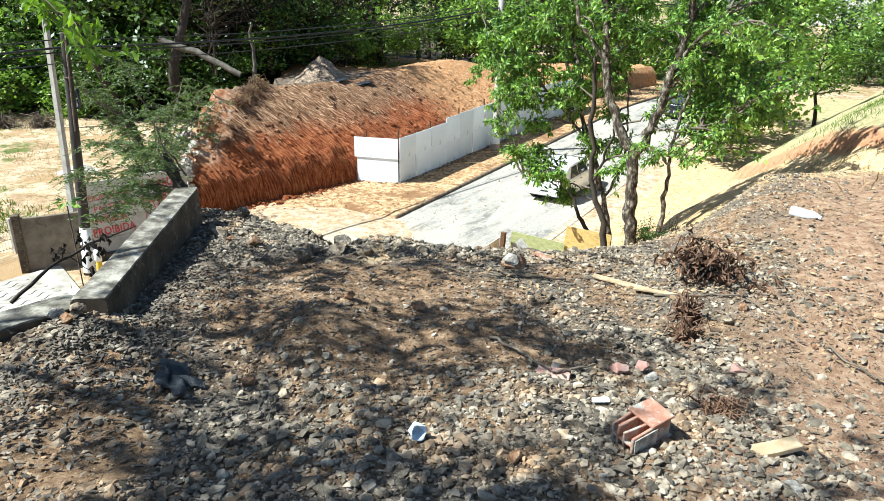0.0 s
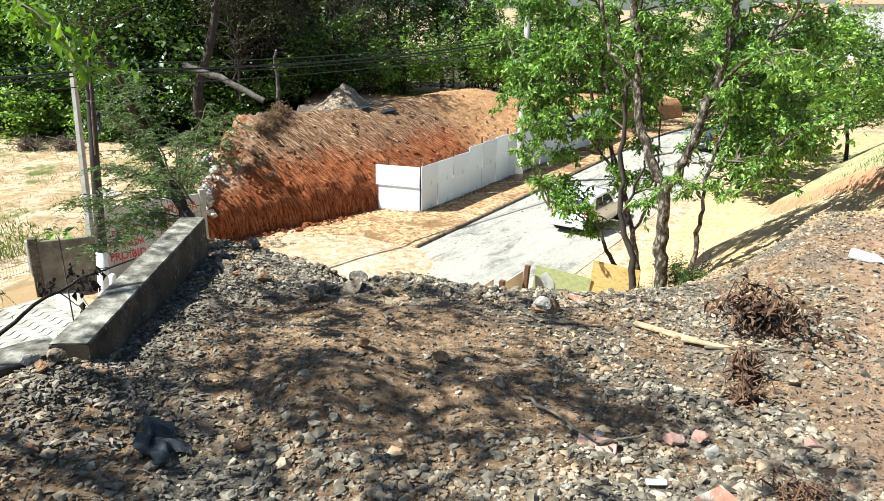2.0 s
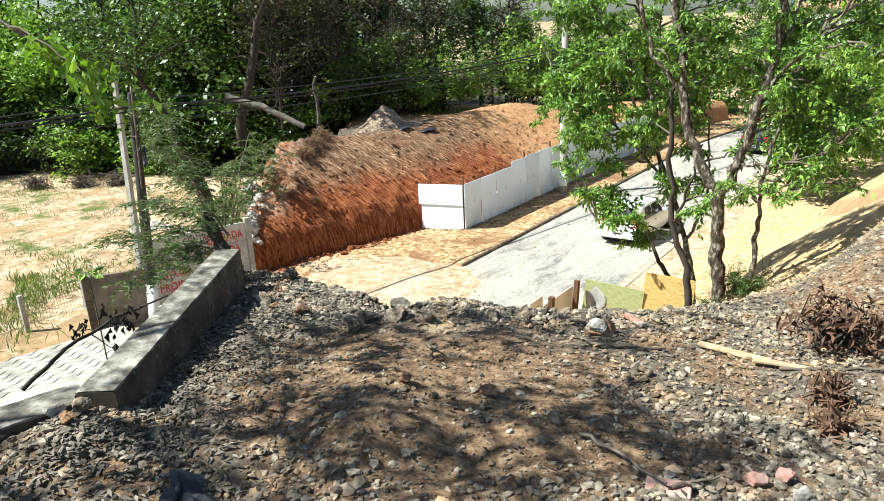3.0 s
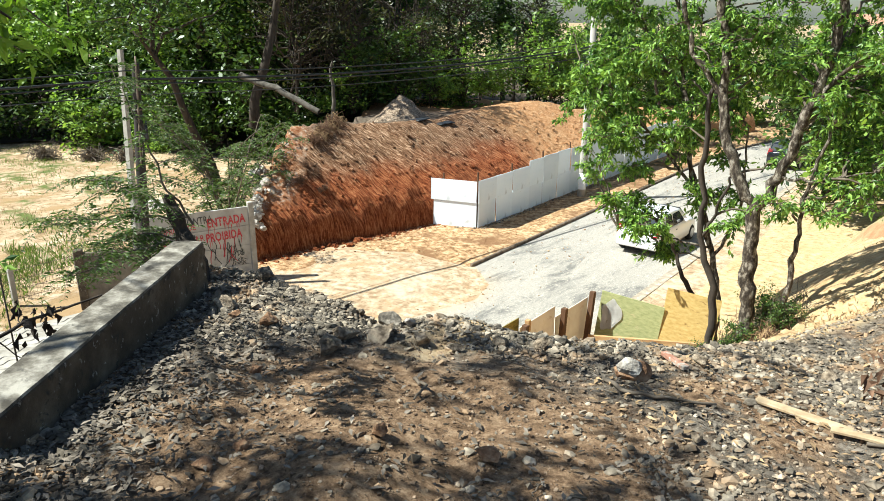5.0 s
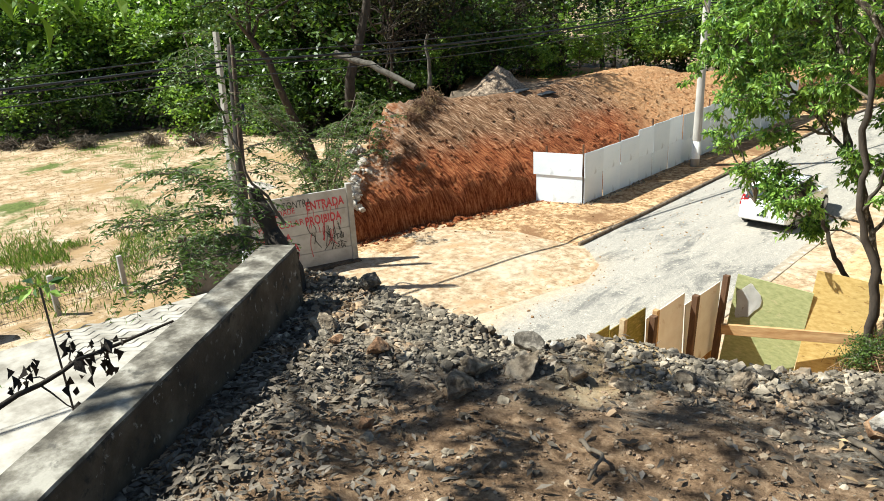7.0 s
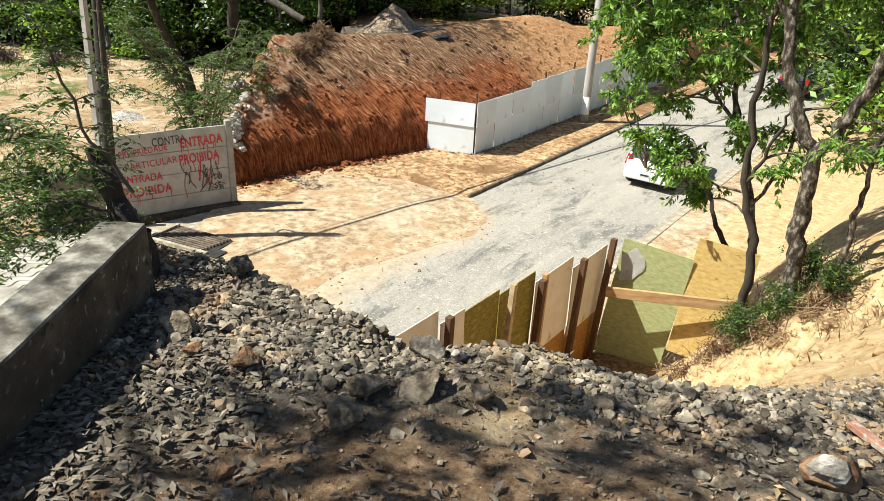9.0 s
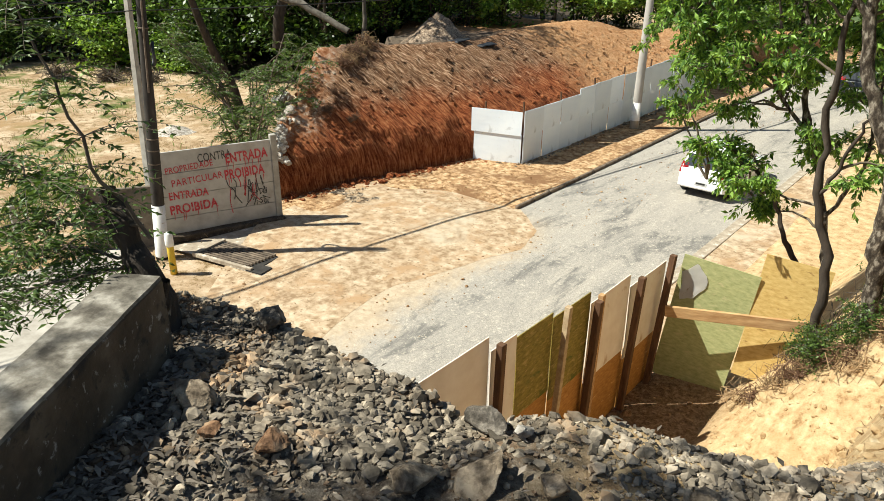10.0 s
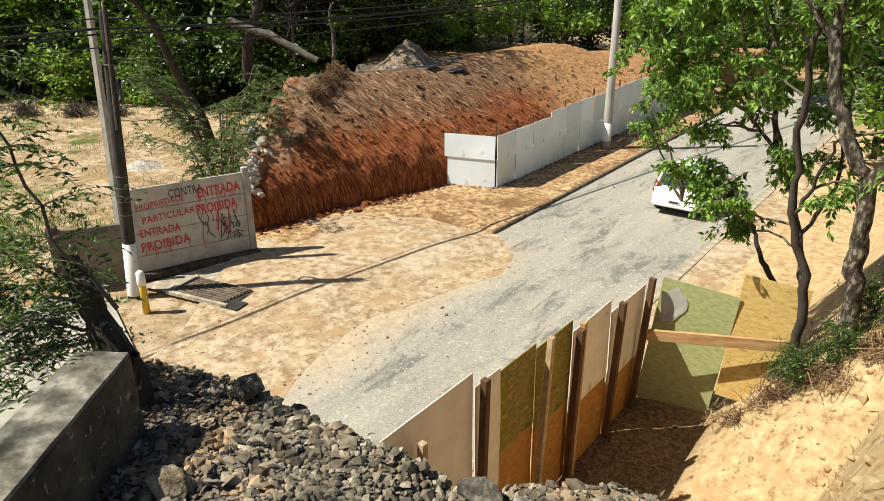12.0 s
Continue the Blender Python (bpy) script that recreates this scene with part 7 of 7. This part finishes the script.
# ---- feathery shrubs ----
def fern_shrub(name, base, shoots, label, r, mat, n_frond=26, frond=0.3, leaf=0.03, thick=0.012):
    """Bare shoots with double rows of fine leaflets on drooping fronds."""
    t = empty(name, label, "shrub", base)
    o = np.array(base, float)
    tw, LC, LD = [], [], []
    for pts in shoots:
        P = wavy(np.array(pts, float), r, 14, 0.015)
        tw.append(tube(P - o, np.linspace(thick, thick * 0.3, len(P)), 5))
        for k in range(n_frond):
            q = P[r.integers(4, len(P))]
            a = r.uniform(0, 6.28)
            ln = frond * r.uniform(0.5, 1.2)
            d = np.array([math.cos(a), math.sin(a), r.uniform(-0.1, 0.5)])
            s = np.linspace(0, 1, 12)
            Q = q + d * ln * s[:, None] + np.array([0, 0, -0.45 * ln]) * (s ** 2)[:, None]
            tw.append(tube(Q - o, np.linspace(thick * 0.22, thick * 0.1, 12), 3))
            side = np.cross(d, [0, 0, 1.0])
            side /= np.linalg.norm(side) + 1e-9
            for sg in (1, -1):
                LC.append(Q[2:])
                LD.append(np.tile(side * sg, (10, 1)) + d * 0.35 + r.normal(0, 0.25, (10, 3)) + [0, 0, -0.25])
    V, F = join_np(tw)
    mesh_np("stemwork", V, F, M_BARK_TWIG, True, t)
    V, F = leaves_np(np.concatenate(LC) - o, np.concatenate(LD), leaf, r, 0.34)
    mesh_np("foliage", V, F, mat, False, t)
    return t


# dark stump at the wall's end with shoots growing from it
stump = empty("tree_stump", "blackened leaning tree stump at the end of the wall", "stump", (-5.08, 5.02, -0.15))
o = np.array((-5.0, 5.08, -0.15))
V, F = tube(wavy([(-5.04, 4.99, -0.4), (-5.08, 4.96, 0.1), (-5.17, 4.95, 0.32), (-5.34, 4.95, 0.62)], rt, 12, 0.012) - o, np.interp(np.linspace(0, 1, 12), [0, 0.4, 0.62, 0.85, 1], [0.115, 0.095, 0.075, 0.055, 0.042]) * (1 + 0.16 * rt.normal(0, 1, 12)), 16)
V = V + 0.03 * np.array([noise.noise_vector(Vector(q) * 9)[:] for q in V])
mesh_np("trunk", V, F, M_BARK_DARK, False, stump)
V, F = tube(wavy([(-5.06, 4.96, -0.05), (-5.0, 4.95, 0.12), (-4.98, 4.97, 0.24)], rt, 6, 0.006) - o, np.linspace(0.055, 0.025, 6), 9)
V = V + 0.014 * np.array([noise.noise_vector(Vector(q) * 11)[:] for q in V])
mesh_np("broken_stub", V, F, M_BARK, False, stump)
fern_shrub("feathery_shrub", (-5.2, 4.95, 0.4), [
    [(-5.2, 4.95, 0.4), (-5.32, 4.8, 0.75), (-5.5, 4.75, 1.25), (-5.75, 4.75, 1.6)],
    [(-5.25, 4.95, 0.45), (-5.5, 4.6, 0.5), (-5.9, 4.2, 0.45)],
    [(-5.25, 4.95, 0.45), (-5.45, 4.75, 0.62), (-5.8, 4.5, 0.75)],
    [(-5.2, 4.95, 0.3), (-5.4, 4.55, 0.25), (-5.65, 4.1, 0.1)],
    [(-5.2, 4.95, 0.3), (-5.55, 4.8, 0.3), (-6.0, 4.6, 0.2)],
], "feathery green shoots growing from the old stump", rt, M_LEAF_FERN, 60, 0.34, 0.045, 0.011)
# big feathery shrubs behind the painted wall
for k, (x, y, hh) in enumerate(((-22.4, 17.6, 4.0), (-23.5, 18.6, 5.0), (-25.2, 19.6, 5.4))):
    shoots = []
    for q in range(7):
        a, l = rt.uniform(0, 6.28), hh * rt.uniform(0.35, 0.6)
        shoots.append([(x, y, G), (x + 0.35 * l * math.cos(a), y + 0.35 * l * math.sin(a), G + hh * rt.uniform(0.45, 0.7)),
                       (x + l * math.cos(a), y + l * math.sin(a), G + hh * rt.uniform(0.6, 1.05))])
    fern_shrub("feathery_shrub", (x, y, G), shoots, "large feathery shrub with drooping sprays behind the painted wall", rt, M_LEAF_FERN, 27, 0.75, 0.14, 0.045)

# bare branch with dry leaves over the side road, and a sapling
branch = empty("dry_branch", "dark bare branch with a few withered leaves", "branch", (-4.6, 2.7, 0.05))
o = np.array((-4.6, 2.7, 0.05))
tw = [tube(wavy([(-4.6, 2.7, 0.02), (-4.6, 3.0, 0.17), (-4.6, 3.35, 0.26), (-4.6, 3.86, 0.29)], rt, 14, 0.008) - o, np.linspace(0.016, 0.006, 14), 6)]
LC, LD = [], []
for k in range(9):
    y = rt.uniform(2.9, 3.7)
    z = np.interp(y, [2.7, 3.0, 3.35, 3.86], [0.02, 0.17, 0.26, 0.29])
    e = np.array((-4.6 + rt.normal(0, 0.12), y + rt.normal(0, 0.08), z + rt.normal(0.02, 0.09)))
    tw.append(tube(wavy([(-4.6, y, z), e], rt, 4, 0.008) - o, np.linspace(0.005, 0.002, 4), 4))
    n = 6
    LC.append(e + rt.normal(0, 0.03, (n, 3)))
    LD.append(np.array([0, 0, -1.0]) + rt.normal(0, 0.35, (n, 3)))
V, F = join_np(tw)
mesh_np("stemwork", V, F, M_BARK_DARK, True, branch)
V, F = leaves_np(np.concatenate(LC) - o, np.concatenate(LD), 0.065, rt, 0.6, 0.5)
mesh_np("foliage", V, F, M_BARK_DARK, False, branch)
sap = empty("sapling", "thin sapling with a whorl of green leaves", "sapling", (-4.72, 3.35, -0.5))
o = np.array((-4.72, 3.35, -0.5))
V, F = tube(wavy([(-4.72, 3.35, -6.4), (-4.72, 3.36, -2.0), (-4.7, 3.35, 0.3), (-4.7, 3.34, 0.62)], rt, 14, 0.004) - o, np.linspace(0.012, 0.005, 14), 5)
mesh_np("stem", V, F, M_BARK_TWIG, True, sap)
a = np.linspace(0, 6.28, 14)
LC = np.array((-4.7, 3.34, 0.62)) + np.stack([0.04 * np.cos(a), 0.04 * np.sin(a), rt.normal(0, 0.02, 14)], -1)
V, F = leaves_np(LC - o, np.stack([np.cos(a), np.sin(a), rt.normal(-0.1, 0.25, 14)], -1), 0.11, rt, 0.4)
mesh_np("foliage", V, F, M_LEAF, False, sap)

# ---- grass and weeds ----
def grass(n, cx, cy, sx, sy, size, mat, label, zf=None, category="grass"):
    x, y = rt.normal(cx, sx, n), rt.normal(cy, sy, n)
    ok = fbm(x, y, 0.9, 71) > -0.05
    x, y = x[ok], y[ok]
    z = np.full(len(x), G) if zf is None else zf(x, y)
    D = np.stack([rt.normal(0, 0.4, len(x)), rt.normal(0, 0.4, len(x)), np.full(len(x), 1.0)], -1)
    V, F = leaves_np(np.stack([x, y, z], -1), D, size, rt, 0.12, 0.3)
    tagged(mesh_np("grass", V, F, mat), label, category, kind="stuff")


grass(9000, -27.5, 9.5, 2.4, 2.8, 0.32, M_GRASS, "tall green grass beside the wire fence")
grass(5000, -46, 21, 6.0, 3.0, 0.22, M_GRASS, "thin grass before the wood")
grass(3500, -31, 16, 5.0, 4.0, 0.18, M_STRAW, "dry tufts on the trodden field")
grass(5000, 1.6, 21, 1.3, 4.0, 0.12, M_GRASS, "thin grass on the hillside", heap_z)
grass(2500, -0.6, 12.2, 0.8, 1.6, 0.16, M_STRAW, "dry grass along the far brow", heap_z)
grass(900, -15.6, 19.5, 1.0, 2.2, 0.05, M_LEAF_FERN, "low weeds on the verge", lambda x, y: np.full(len(x), G + 0.1), "weeds")

# brushwood before the wood
for k in range(7):
    x, y = -57 + 2.6 * k + rt.normal(0, 0.5), 14 + 1.9 * k + rt.normal(0, 0.4)
    root_clump("brush_pile", (x, y, G), 0.9, 60, M_BARK_TWIG, "pile of cut brushwood at the edge of the wood", 1.3, 0.03, 0.7, "brushwood")


# ---- far houses above the trees ----
def house(at, w, d, h, rz, label, wall=M_HOUSE):
    hs = empty("house", label, "house", at, rz)
    part("wall", rough_box(-w / 2, w / 2, -d / 2, d / 2, 0, h, 0.0), wall, hs)
    bm = bmesh.new()
    a = [bm.verts.new(p) for p in ((-w / 2 - 0.4, -d / 2 - 0.5, h), (w / 2 + 0.4, -d / 2 - 0.5, h), (w / 2 + 0.4, d / 2 + 0.5, h), (-w / 2 - 0.4, d / 2 + 0.5, h),
                                   (-w / 2 - 0.4, 0, h + d * 0.22), (w / 2 + 0.4, 0, h + d * 0.22))]
    for f in ((0, 1, 5, 4), (2, 3, 4, 5), (0, 4, 3), (1, 2, 5), (3, 2, 1, 0)):
        bm.faces.new([a[i] for i in f])
    part("roof", bm, M_ROOF, hs)
    for k in range(3):
        x = -w / 2 + (k + 0.5) * w / 3
        win = part("window", rough_box(x - 0.6, x + 0.6, -d / 2 - 0.05, -d / 2 + 0.02, h * 0.45, h * 0.45 + 1.1, 0.02), M_GLASS, hs)


house((-6, 150, G - 0.1), 14, 9, 9.0, 12, "distant pale rendered house with a clay roof")
house((10, 160, G - 0.1), 12, 9, 9.5, -8, "distant pale rendered house with a clay roof")
house((-24, 170, G - 0.1), 13, 9, 7.0, 5, "distant pale rendered house with a clay roof")
house((24, 120, G - 0.1), 11, 8, 7.0, 20, "pale house on the far hillside")
house((34, 95, G - 0.1), 9, 7, 8.5, 15, "low red-roofed house behind the hillside trees")
